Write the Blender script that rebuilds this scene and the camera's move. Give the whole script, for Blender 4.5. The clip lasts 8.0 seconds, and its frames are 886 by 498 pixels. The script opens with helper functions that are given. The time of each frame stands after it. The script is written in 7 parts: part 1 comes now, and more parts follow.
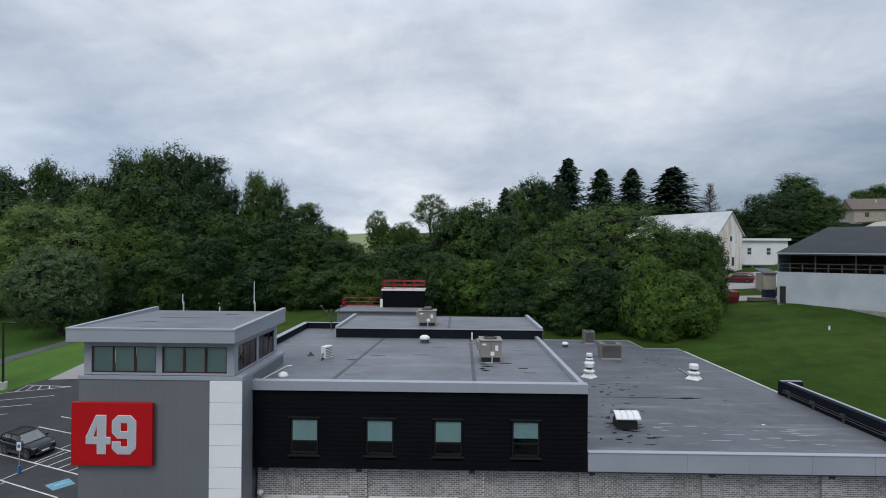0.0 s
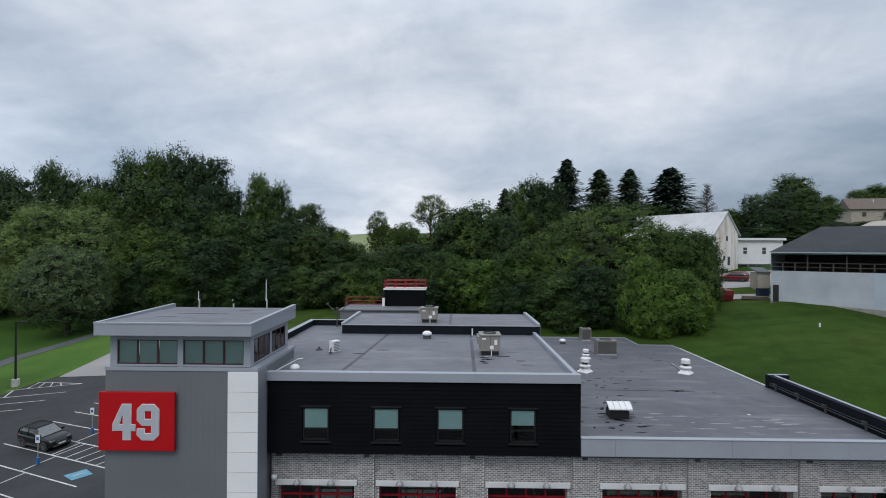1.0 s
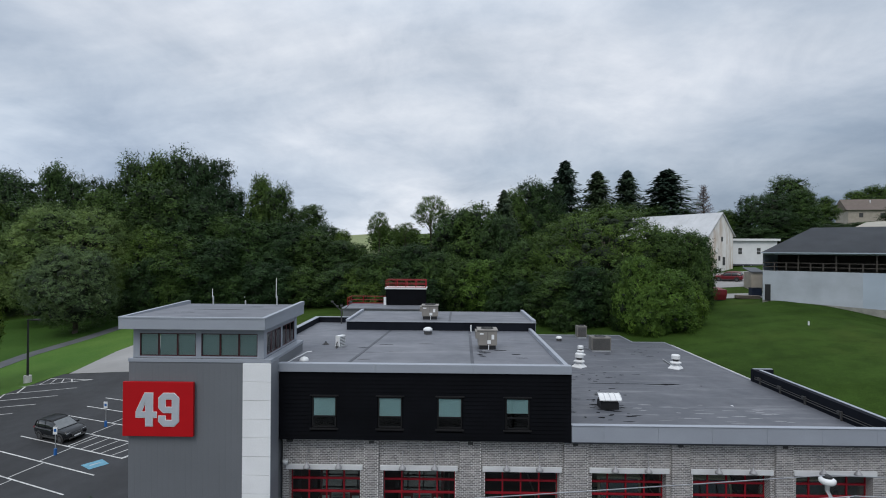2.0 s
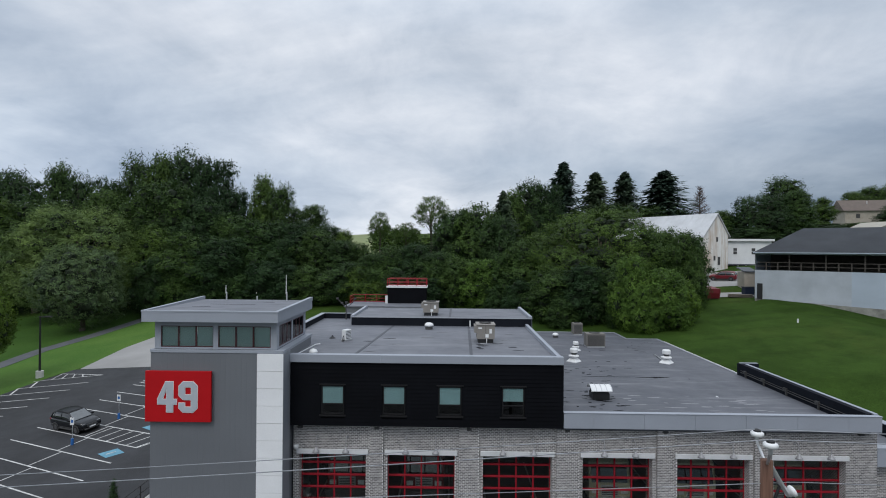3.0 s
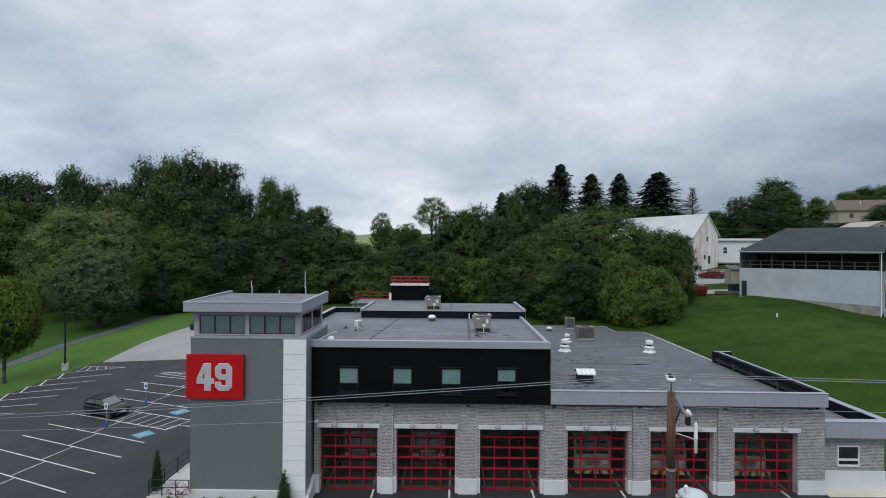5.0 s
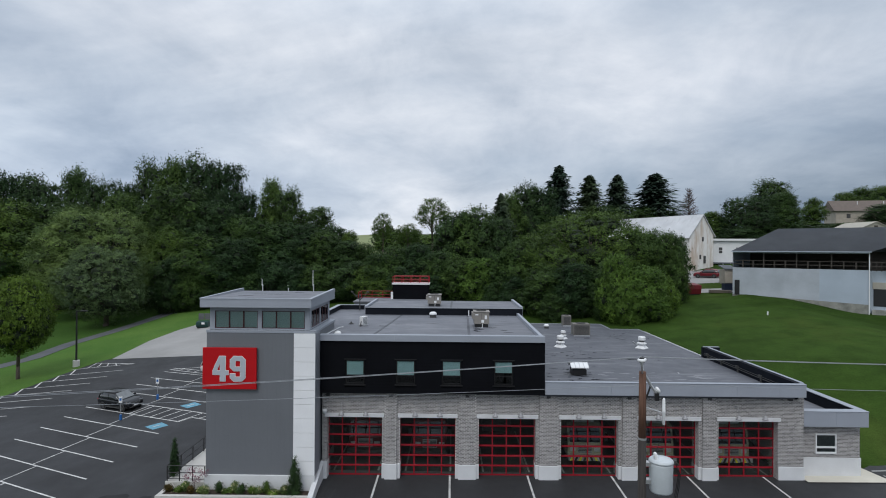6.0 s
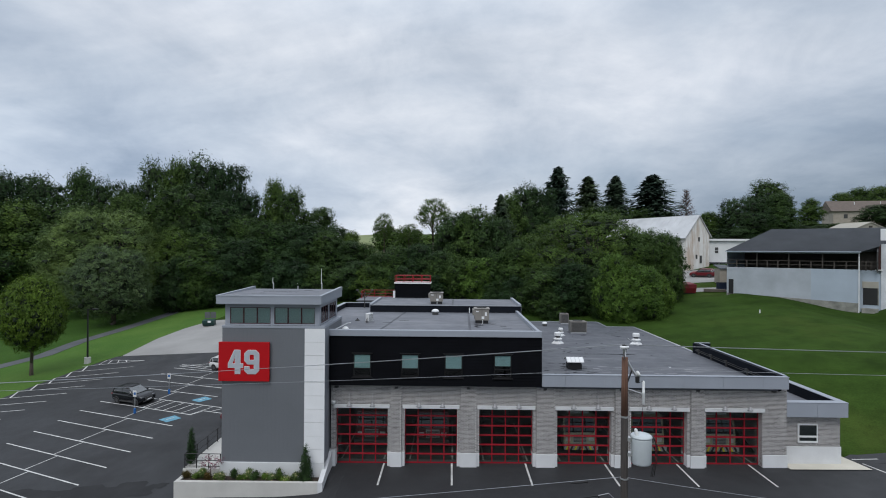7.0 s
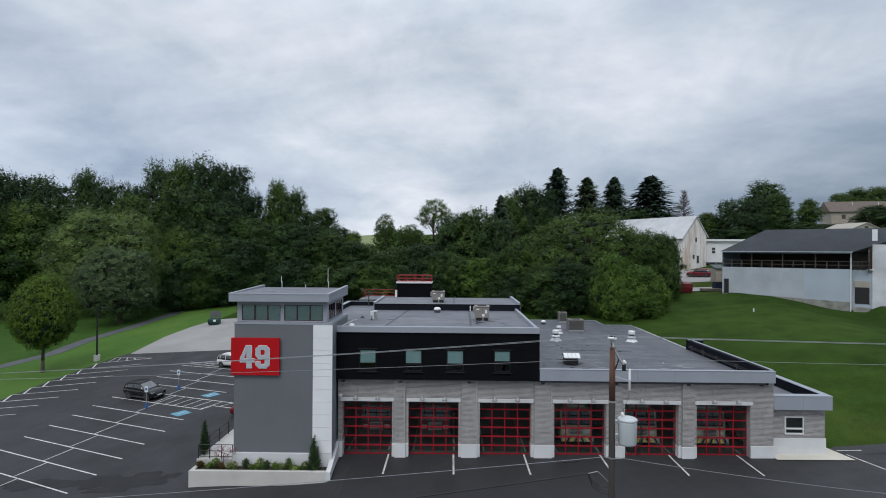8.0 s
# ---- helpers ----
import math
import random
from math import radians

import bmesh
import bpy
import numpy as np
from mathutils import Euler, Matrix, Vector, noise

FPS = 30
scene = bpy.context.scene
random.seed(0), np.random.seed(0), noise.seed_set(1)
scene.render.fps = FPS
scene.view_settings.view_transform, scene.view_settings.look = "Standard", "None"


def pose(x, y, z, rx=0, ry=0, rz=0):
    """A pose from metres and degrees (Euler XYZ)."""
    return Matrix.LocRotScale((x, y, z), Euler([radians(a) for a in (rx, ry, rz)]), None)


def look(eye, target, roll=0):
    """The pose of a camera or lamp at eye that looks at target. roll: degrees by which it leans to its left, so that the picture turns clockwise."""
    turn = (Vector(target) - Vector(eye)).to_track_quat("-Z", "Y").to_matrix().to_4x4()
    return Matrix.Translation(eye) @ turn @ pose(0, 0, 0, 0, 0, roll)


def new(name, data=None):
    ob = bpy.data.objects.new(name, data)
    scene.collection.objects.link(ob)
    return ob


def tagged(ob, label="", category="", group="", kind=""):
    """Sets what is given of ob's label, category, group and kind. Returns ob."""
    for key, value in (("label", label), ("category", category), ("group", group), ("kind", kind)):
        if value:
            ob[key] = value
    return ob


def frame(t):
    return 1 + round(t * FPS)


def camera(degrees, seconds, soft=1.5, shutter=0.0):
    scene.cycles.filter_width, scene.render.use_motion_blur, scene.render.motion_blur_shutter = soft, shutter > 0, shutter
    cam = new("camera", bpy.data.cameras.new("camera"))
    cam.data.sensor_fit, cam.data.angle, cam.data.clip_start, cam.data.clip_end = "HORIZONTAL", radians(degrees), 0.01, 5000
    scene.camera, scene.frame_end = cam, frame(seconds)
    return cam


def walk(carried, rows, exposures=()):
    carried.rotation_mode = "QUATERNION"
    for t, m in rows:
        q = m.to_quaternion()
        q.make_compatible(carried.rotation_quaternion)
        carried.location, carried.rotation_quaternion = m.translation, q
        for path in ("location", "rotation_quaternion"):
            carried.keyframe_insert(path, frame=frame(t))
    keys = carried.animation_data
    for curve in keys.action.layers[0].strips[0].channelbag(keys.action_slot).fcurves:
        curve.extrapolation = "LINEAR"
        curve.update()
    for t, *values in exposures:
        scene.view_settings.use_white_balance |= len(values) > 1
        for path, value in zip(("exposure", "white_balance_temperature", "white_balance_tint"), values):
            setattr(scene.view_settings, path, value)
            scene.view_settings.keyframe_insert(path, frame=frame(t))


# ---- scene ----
cam = camera(78.5, 8.0, soft=1.0)
PATH = [
    (0, (-0.069, -24.603, 15.224), (-0.099, -22.603, 15.225), 0.5),
    (0.5, (-0.123, -25.402, 15.188), (-0.153, -23.402, 15.19), 0.4),
    (1, (-0.144, -26.257, 15.181), (-0.174, -24.257, 15.183), 0.4),
    (1.5, (-0.115, -27.176, 15.173), (-0.145, -25.176, 15.176), 0.4),
    (3, (-0.131, -30.04, 15.069), (-0.161, -28.041, 15.073), 0.5),
    (3.5, (-0.148, -31.057, 15.035), (-0.177, -29.057, 15.039), 0.5),
    (4, (-0.162, -32.121, 15.014), (-0.192, -30.121, 15.018), 0.5),
    (4.5, (-0.175, -33.205, 15.004), (-0.205, -31.205, 15.008), 0.4),
    (6, (-0.192, -36.386, 14.944), (-0.223, -34.386, 14.949), 0.4),
    (6.5, (-0.26, -37.412, 14.913), (-0.291, -35.412, 14.92), 0.4),
    (7, (-0.33, -38.438, 14.933), (-0.361, -36.439, 14.938), 0.4),
    (7.5, (-0.404, -39.378, 14.932), (-0.435, -37.378, 14.938), 0.4),
    (8, (-0.435, -40.197, 14.915), (-0.467, -38.198, 14.921), 0.4),
]
walk(cam, [(t, look(eye, target, roll)) for t, eye, target, roll in PATH])

# ---- world and sun: bright overcast ----
world = bpy.data.worlds.new("overcast_sky")
scene.world = world
world.use_nodes = True
wn, wl = world.node_tree.nodes, world.node_tree.links
wn.clear()


def wnode(kind, **kw):
    n = wn.new(kind)
    for k, v in kw.items():
        n.inputs[k].default_value = v
    return n


sky = wn.new("ShaderNodeTexSky")
sky.sky_type = "NISHITA"
sky.sun_disc = False
sky.sun_elevation, sky.sun_rotation = radians(48), radians(200)
tc = wn.new("ShaderNodeTexCoord")
sep = wn.new("ShaderNodeSeparateXYZ")
wl.new(tc.outputs["Generated"], sep.inputs[0])


def wmath(op, a, b=None):
    n = wn.new("ShaderNodeMath")
    n.operation = op
    for i, v in enumerate((a, b)):
        if v is None:
            continue
        if isinstance(v, (int, float)):
            n.inputs[i].default_value = v
        else:
            wl.new(v, n.inputs[i])
    return n.outputs[0]


den = wmath("ADD", wmath("MAXIMUM", sep.outputs[2], 0.0), 0.30)
flat = wn.new("ShaderNodeCombineXYZ")
wl.new(wmath("DIVIDE", sep.outputs[0], den), flat.inputs[0])
wl.new(wmath("DIVIDE", sep.outputs[1], den), flat.inputs[1])


def wnoise(scale, detail, rough, shift, squash=(1, 1, 1)):
    mp = wn.new("ShaderNodeMapping")
    mp.inputs["Location"].default_value = shift
    mp.inputs["Scale"].default_value = squash
    wl.new(flat.outputs[0], mp.inputs[0])
    n = wnode("ShaderNodeTexNoise", Scale=scale, Detail=detail, Roughness=rough, Distortion=0.35)
    wl.new(mp.outputs[0], n.inputs["Vector"])
    return n.outputs[0]


def wramp(fac, stops):
    n = wn.new("ShaderNodeValToRGB")
    while len(n.color_ramp.elements) < len(stops):
        n.color_ramp.elements.new(0.5)
    for e, (p, c) in zip(n.color_ramp.elements, stops):
        e.position, e.color = p, (*c, 1)
    wl.new(fac, n.inputs[0])
    return n.outputs[0]


cloud = wramp(wnoise(0.75, 8, 0.55, (3.1, 7.4, 0), (0.8, 1.2, 1)),
              [(0.30, (0.34, 0.41, 0.52)), (0.45, (0.51, 0.575, 0.67)), (0.57, (0.67, 0.715, 0.79)), (0.70, (0.88, 0.90, 0.95))])
billow = wramp(wnoise(3.0, 8, 0.62, (11.0, 2.0, 0), (1.0, 0.8, 1)), [(0.28, (0.80, 0.83, 0.86)), (0.50, (0.98, 0.985, 0.99)), (0.74, (1.16, 1.14, 1.11))])
mul = wn.new("ShaderNodeMix")
mul.data_type, mul.blend_type = "RGBA", "MULTIPLY"
mul.inputs[0].default_value = 1.0
wl.new(cloud, mul.inputs[6])
wl.new(billow, mul.inputs[7])
cover = wramp(wnoise(0.9, 4, 0.5, (1.0, 5.0, 0)), [(0.30, (0.86, 0.86, 0.86)), (0.52, (0.98, 0.98, 0.98))])
scaled = wn.new("ShaderNodeMix")
scaled.data_type, scaled.blend_type = "RGBA", "MULTIPLY"
scaled.inputs[0].default_value = 1.0
scaled.inputs[7].default_value = (0.10, 0.10, 0.10, 1)
wl.new(sky.outputs[0], scaled.inputs[6])
mixsky = wn.new("ShaderNodeMix")
mixsky.data_type = "RGBA"
wl.new(cover, mixsky.inputs[0])
wl.new(scaled.outputs[2], mixsky.inputs[6])
wl.new(mul.outputs[2], mixsky.inputs[7])
bg = wnode("ShaderNodeBackground", Strength=1.0)
# an overcast sky is brightest overhead
# and a little brighter to the west, with a heavier bank low in the east
low = wmath("MAXIMUM", wmath("SUBTRACT", 1.0, wmath("MULTIPLY", wmath("ABSOLUTE", sep.outputs[2]), 3.6)), 0.0)
bank = wmath("MULTIPLY", wmath("MULTIPLY", wmath("MAXIMUM", sep.outputs[0], 0.0), low), 1.35)
tint = wn.new("ShaderNodeMix")
tint.data_type, tint.blend_type = "RGBA", "MULTIPLY"
tint.inputs[7].default_value = (0.74, 0.87, 1.0, 1)
wl.new(wmath("MINIMUM", wmath("MULTIPLY", bank, 1.8), 1.0), tint.inputs[0])
wl.new(mixsky.outputs[2], tint.inputs[6])
wl.new(tint.outputs[2], bg.inputs[0])
veil = wmath("MULTIPLY", wmath("MULTIPLY", wmath("MAXIMUM", wmath("MULTIPLY", sep.outputs[0], -1.0), 0.0), low), 0.45)
west = wmath("SUBTRACT", wmath("SUBTRACT", wmath("ADD", 1.07, veil), wmath("MULTIPLY", sep.outputs[0], 0.02)), bank)
wl.new(wmath("ADD", west, wmath("MULTIPLY", wmath("MAXIMUM", wmath("SUBTRACT", sep.outputs[2], 0.36), 0.0), 1.5)), bg.inputs[1])
wout = wn.new("ShaderNodeOutputWorld")
wl.new(bg.outputs[0], wout.inputs[0])

sun = new("sun", bpy.data.lights.new("sun", "SUN"))
sun.data.energy, sun.data.angle, sun.data.color = 1.0, radians(25), (1.0, 0.97, 0.93)
sun.matrix_world = look((-20, -60, 80), (0, 0, 0))

# ---- materials ----


class Mat:
    """A small builder of node materials."""

    def __init__(self, name):
        self.m = bpy.data.materials.new(name)
        self.m.use_nodes = True
        self.n, self.l = self.m.node_tree.nodes, self.m.node_tree.links
        self.p = self.n["Principled BSDF"]
        self.tc = self.n.new("ShaderNodeTexCoord")

    def put(self, sock, v):
        if isinstance(v, (int, float)):
            sock.default_value = v
        elif isinstance(v, tuple):
            sock.default_value = (*v, 1) if len(v) == 3 and sock.type == "RGBA" else v
        else:
            self.l.new(v, sock)

    def noise(self, scale, detail=4, rough=0.55, stretch=None, vec=None, dist=0.0):
        n = self.n.new("ShaderNodeTexNoise")
        n.inputs["Scale"].default_value, n.inputs["Detail"].default_value = scale, detail
        n.inputs["Roughness"].default_value, n.inputs["Distortion"].default_value = rough, dist
        src = vec or self.tc.outputs["Object"]
        if stretch:
            mp = self.n.new("ShaderNodeMapping")
            mp.inputs["Scale"].default_value = stretch
            self.l.new(src, mp.inputs[0])
            src = mp.outputs[0]
        self.l.new(src, n.inputs["Vector"])
        return n.outputs[0]

    def ramp(self, fac, *stops):
        n = self.n.new("ShaderNodeValToRGB")
        while len(n.color_ramp.elements) < len(stops):
            n.color_ramp.elements.new(0.5)
        for e, (p, c) in zip(n.color_ramp.elements, stops):
            e.position = p
            e.color = (c, c, c, 1) if isinstance(c, (int, float)) else (*c, 1)
        self.l.new(fac, n.inputs[0])
        return n.outputs[0]

    def mix(self, fac, a, b, blend="MIX"):
        n = self.n.new("ShaderNodeMix")
        n.data_type, n.blend_type = "RGBA", blend
        self.put(n.inputs[0], fac)
        self.put(n.inputs[6], a)
        self.put(n.inputs[7], b)
        return n.outputs[2]

    def math(self, op, a, b=0.0):
        n = self.n.new("ShaderNodeMath")
        n.operation = op
        self.put(n.inputs[0], a)
        self.put(n.inputs[1], b)
        return n.outputs[0]

    def bump(self, height, strength=0.3, dist=0.02):
        n = self.n.new("ShaderNodeBump")
        n.inputs["Strength"].default_value, n.inputs["Distance"].default_value = strength, dist
        self.l.new(height, n.inputs["Height"])
        self.l.new(n.outputs[0], self.p.inputs["Normal"])

    def rnd(self):
        return self.n.new("ShaderNodeObjectInfo").outputs["Random"]

    def island(self):
        return self.n.new("ShaderNodeNewGeometry").outputs["Random Per Island"]

    def done(self, color, rough=0.6, metal=0.0, spec=0.5):
        self.put(self.p.inputs["Base Color"], color)
        self.put(self.p.inputs["Roughness"], rough)
        self.put(self.p.inputs["Metallic"], metal)
        self.put(self.p.inputs["Specular IOR Level"], spec)
        return self.m


def paint(name, col, rough=0.5, metal=0.0, var=0.12, scale=0.8, fine=14.0, bump=0.0, spec=0.5):
    """Painted or coated surface with soft stains and fine grain."""
    k = Mat(name)
    a = k.ramp(k.noise(scale, 5), (0.3, 1 - var), (0.7, 1 + var))
    b = k.ramp(k.noise(fine, 3), (0.3, 1 - var * 0.4), (0.7, 1 + var * 0.4))
    c = k.mix(1.0, k.mix(1.0, col, a, "MULTIPLY"), b, "MULTIPLY")
    if bump:
        k.bump(k.noise(fine * 2, 3), bump, 0.01)
    return k.done(c, rough, metal, spec)


def brick_mat():
    k = Mat("painted_grey_brick")
    g = k.n.new("ShaderNodeNewGeometry")
    s, sn = k.n.new("ShaderNodeSeparateXYZ"), k.n.new("ShaderNodeSeparateXYZ")
    k.l.new(k.tc.outputs["Object"], s.inputs[0])
    k.l.new(g.outputs["Normal"], sn.inputs[0])
    side = k.math("GREATER_THAN", k.math("ABSOLUTE", sn.outputs[0]), 0.5)
    u = k.math("ADD", k.math("MULTIPLY", s.outputs[0], k.math("SUBTRACT", 1.0, side)), k.math("MULTIPLY", s.outputs[1], side))
    cv = k.n.new("ShaderNodeCombineXYZ")
    k.l.new(u, cv.inputs[0])
    k.l.new(s.outputs[2], cv.inputs[1])
    b = k.n.new("ShaderNodeTexBrick")
    b.offset = 0.5
    for key, v in (("Scale", 1.0), ("Mortar Size", 0.012), ("Mortar Smooth", 0.2), ("Bias", 0.0), ("Brick Width", 0.22), ("Row Height", 0.090)):
        b.inputs[key].default_value = v
    k.put(b.inputs["Color1"], (0.160, 0.152, 0.148))
    k.put(b.inputs["Color2"], (0.290, 0.276, 0.268))
    k.put(b.inputs["Mortar"], (0.66, 0.645, 0.63))
    k.l.new(cv.outputs[0], b.inputs["Vector"])
    st = k.ramp(k.noise(0.7, 5), (0.3, 0.85), (0.7, 1.12))
    k.bump(k.math("SUBTRACT", 1.0, b.outputs["Fac"]), 0.6, 0.01)
    return k.done(k.mix(1.0, b.outputs["Color"], st, "MULTIPLY"), 0.85)


def roof_mat(name="roof_membrane", wet=0.45, lo=(0.105, 0.112, 0.130), hi=(0.150, 0.157, 0.178)):
    k = Mat(name)
    base = k.ramp(k.noise(0.22, 6, 0.6), (0.3, lo), (0.7, hi))
    streak = k.ramp(k.noise(0.5, 5, 0.6, (0.35, 2.2, 1)), (0.55, 0.0), (0.70, 1.0))
    c = k.mix(k.math("MULTIPLY", streak, 0.45), base, (0.24, 0.245, 0.26))
    damp = k.ramp(k.noise(0.8, 5, 0.65, (0.45, 2.6, 1), dist=0.8), (0.63, 0.0), (0.67, 1.0))
    c = k.mix(k.math("MULTIPLY", damp, wet), c, (0.040, 0.043, 0.055))
    k.bump(k.noise(60, 2), 0.15, 0.005)
    r = k.ramp(k.noise(0.6, 4), (0.35, 0.5), (0.7, 0.75))
    return k.done(c, r)


def asphalt_mat():
    k = Mat("asphalt")
    big = k.ramp(k.noise(0.12, 6, 0.6), (0.3, (0.015, 0.0155, 0.017)), (0.72, (0.0262, 0.0272, 0.030)))
    grain = k.ramp(k.noise(45, 3), (0.3, 0.75), (0.75, 1.3))
    c = k.mix(1.0, big, grain, "MULTIPLY")
    drip = k.ramp(k.noise(0.35, 5, 0.62, (1, 2.4, 1), dist=0.8), (0.60, 0.0), (0.70, 1.0))
    c = k.mix(k.math("MULTIPLY", drip, 0.5), c, (0.016, 0.017, 0.019))
    k.bump(k.noise(90, 2), 0.4, 0.01)
    return k.done(c, k.ramp(k.noise(0.3, 4), (0.35, 0.62), (0.7, 0.85)))


def grass_mat():
    k = Mat("mown_grass")
    big = k.ramp(k.noise(0.05, 5, 0.6), (0.3, (0.022, 0.045, 0.008)), (0.52, (0.032, 0.062, 0.011)), (0.72, (0.056, 0.077, 0.017)))
    mid = k.ramp(k.noise(0.35, 6, 0.65), (0.3, 0.74), (0.7, 1.22))
    swath = k.ramp(k.noise(0.5, 3, 0.5, (0.10, 1.0, 1)), (0.36, 0.92), (0.64, 1.08))  # mower passes
    mid = k.mix(1.0, mid, swath, "MULTIPLY")
    fine = k.ramp(k.noise(9, 3), (0.3, 0.8), (0.7, 1.2))
    c = k.mix(1.0, k.mix(1.0, big, mid, "MULTIPLY"), fine, "MULTIPLY")
    k.bump(k.noise(14, 4), 0.8, 0.05)
    return k.done(c, 0.95, 0, 0.05)


def verge_mat():
    k = Mat("bright_verge_grass")
    big = k.ramp(k.noise(0.12, 5, 0.6), (0.3, (0.048, 0.112, 0.018)), (0.7, (0.078, 0.146, 0.028)))
    c = k.mix(1.0, big, k.ramp(k.noise(7, 4), (0.3, 0.78), (0.7, 1.2)), "MULTIPLY")
    k.bump(k.noise(14, 4), 0.8, 0.05)
    return k.done(c, 0.95, 0, 0.15)


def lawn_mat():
    k = Mat("shade_painted_lawn")
    # verge grass again, its greens darkened to hold the trees' shade
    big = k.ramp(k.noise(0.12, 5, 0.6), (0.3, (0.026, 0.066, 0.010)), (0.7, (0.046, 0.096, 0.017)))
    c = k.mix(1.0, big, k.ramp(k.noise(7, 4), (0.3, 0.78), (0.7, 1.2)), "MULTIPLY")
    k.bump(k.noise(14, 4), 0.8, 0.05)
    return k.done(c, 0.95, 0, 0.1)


def leaf_mat(name, dark, light, yellow=0.0, vary=1.0):
    """Leaves: a shade for each spray, a tint for each tree, soft noise that puts lit and dark clumps into the colour.
    """
    k = Mat(name)
    mid = tuple((p + q) / 2 for p, q in zip(dark, light))
    c = k.ramp(k.island(), (0.0, tuple(0.55 * p + 0.45 * q for p, q in zip(dark, mid))), (0.6, mid), (1.0, tuple(0.6 * p + 0.4 * q for p, q in zip(mid, light))))
    tint = k.ramp(k.rnd(), (0.0, (1 - 0.34 * vary, 1 - 0.26 * vary, 1 - 0.16 * vary)), (0.5, (1.0, 1.0, 0.98)), (1.0, (1 + 0.30 * vary + yellow, 1 + 0.22 * vary, 1 - 0.10 * vary)))
    c = k.mix(1.0, c, tint, "MULTIPLY")
    c = k.mix(1.0, c, k.ramp(k.noise(0.28, 4), (0.32, (0.70, 0.74, 0.80)), (0.68, (1.34, 1.28, 1.10))), "MULTIPLY")
    # strong noise paints bright sprays and dark gaps into the leaves
    c = k.mix(1.0, c, k.ramp(k.noise(1.5, 2), (0.32, 0.58), (0.68, 1.42)), "MULTIPLY")
    m = k.done(c, 0.6, 0, 0.12)
    tr = k.n.new("ShaderNodeBsdfTranslucent")
    k.l.new(c, tr.inputs[0])
    mx = k.n.new("ShaderNodeMixShader")
    mx.inputs[0].default_value = 0.12
    k.l.new(k.p.outputs[0], mx.inputs[1])
    k.l.new(tr.outputs[0], mx.inputs[2])
    k.l.new(mx.outputs[0], k.n["Material Output"].inputs[0])
    return m


def glass_mat(name, tint=(0.75, 0.8, 0.8), ior=1.5, rough=0.02):
    k = Mat(name)
    k.n.remove(k.p)
    t, g = k.n.new("ShaderNodeBsdfTransparent"), k.n.new("ShaderNodeBsdfGlossy")
    t.inputs[0].default_value = (*tint, 1)
    g.inputs["Roughness"].default_value = rough
    f = k.n.new("ShaderNodeFresnel")
    f.inputs[0].default_value = ior
    mx = k.n.new("ShaderNodeMixShader")
    k.l.new(f.outputs[0], mx.inputs[0])
    k.l.new(t.outputs[0], mx.inputs[1])
    k.l.new(g.outputs[0], mx.inputs[2])
    k.l.new(mx.outputs[0], k.n["Material Output"].inputs[0])
    return k.m


def rusty_white_mat():
    k = Mat("weathered_white_boards")
    c = k.ramp(k.noise(0.5, 5, 0.6, (1, 1, 0.4)), (0.3, (0.62, 0.60, 0.56)), (0.65, (0.78, 0.77, 0.75)))
    rust = k.ramp(k.noise(0.40, 6, 0.65, (1.5, 1.5, 0.30)), (0.43, 0.0), (0.60, 1.0))
    c = k.mix(k.math("MULTIPLY", rust, 0.72), c, (0.42, 0.30, 0.20))
    return k.done(c, 0.8)


def wood_mat(name, a, b):
    k = Mat(name)
    c = k.ramp(k.noise(3, 6, 0.6, (8, 8, 0.4)), (0.3, a), (0.7, b))
    k.bump(k.noise(5, 4, 0.6, (8, 8, 0.4)), 0.5, 0.02)
    return k.done(c, 0.85)


def laid_brick_mat():
    """Grey painted bricks, each its own shade."""
    k = Mat("grey_painted_bricks")
    v = k.math("FRACT", k.math("ADD", k.rnd(), k.island()))
    c = k.ramp(v, (0.0, (0.145, 0.137, 0.135)), (0.5, (0.222, 0.211, 0.207)), (1.0, (0.325, 0.311, 0.304)))
    c = k.mix(1.0, c, k.ramp(k.noise(0.7, 5), (0.3, 0.86), (0.7, 1.12)), "MULTIPLY")
    k.bump(k.noise(30, 3), 0.4, 0.004)
    return k.done(c, 0.85)


LAIDBRICK = laid_brick_mat()
MORTAR = paint("pale_mortar", (0.72, 0.705, 0.69), 0.9, var=0.10, scale=0.6, fine=25)
BRICK, ROOF, ASPHALT, GRASS, VERGE = brick_mat(), roof_mat(), asphalt_mat(), grass_mat(), verge_mat()
ROOF_LOW = roof_mat("older_roof_membrane", 0.25, (0.068, 0.074, 0.088), (0.104, 0.110, 0.127))
PADC = paint("cream_concrete_pad", (0.56, 0.53, 0.45), 0.85, var=0.08, scale=0.5, fine=20, bump=0.2)
WETROAD = paint("damp_asphalt", (0.0178, 0.0182, 0.0195), 0.8, var=0.3, scale=0.8, spec=0.34)
BLACK = paint("black_siding", (0.0040, 0.0045, 0.0062), 0.7, var=0.25, spec=0.07)
WINBLK = paint("black_window_frame", (0.014, 0.014, 0.015), 0.5, spec=0.2)
GREYRIB = paint("grey_ribbed_metal", (0.142, 0.152, 0.166), 0.5, var=0.06, scale=0.3)
CLAD = paint("pale_grey_cladding", (0.30, 0.325, 0.37), 0.45, var=0.06, scale=0.4)
TRIMGREY = paint("mid_grey_trim", (0.22, 0.235, 0.26), 0.5, var=0.07)
WHITEP = paint("white_fibre_panel", (0.78, 0.79, 0.80), 0.6, var=0.05, scale=0.5)
CONC = paint("pale_concrete", (0.52, 0.51, 0.48), 0.85, var=0.10, scale=0.5, fine=20, bump=0.2)
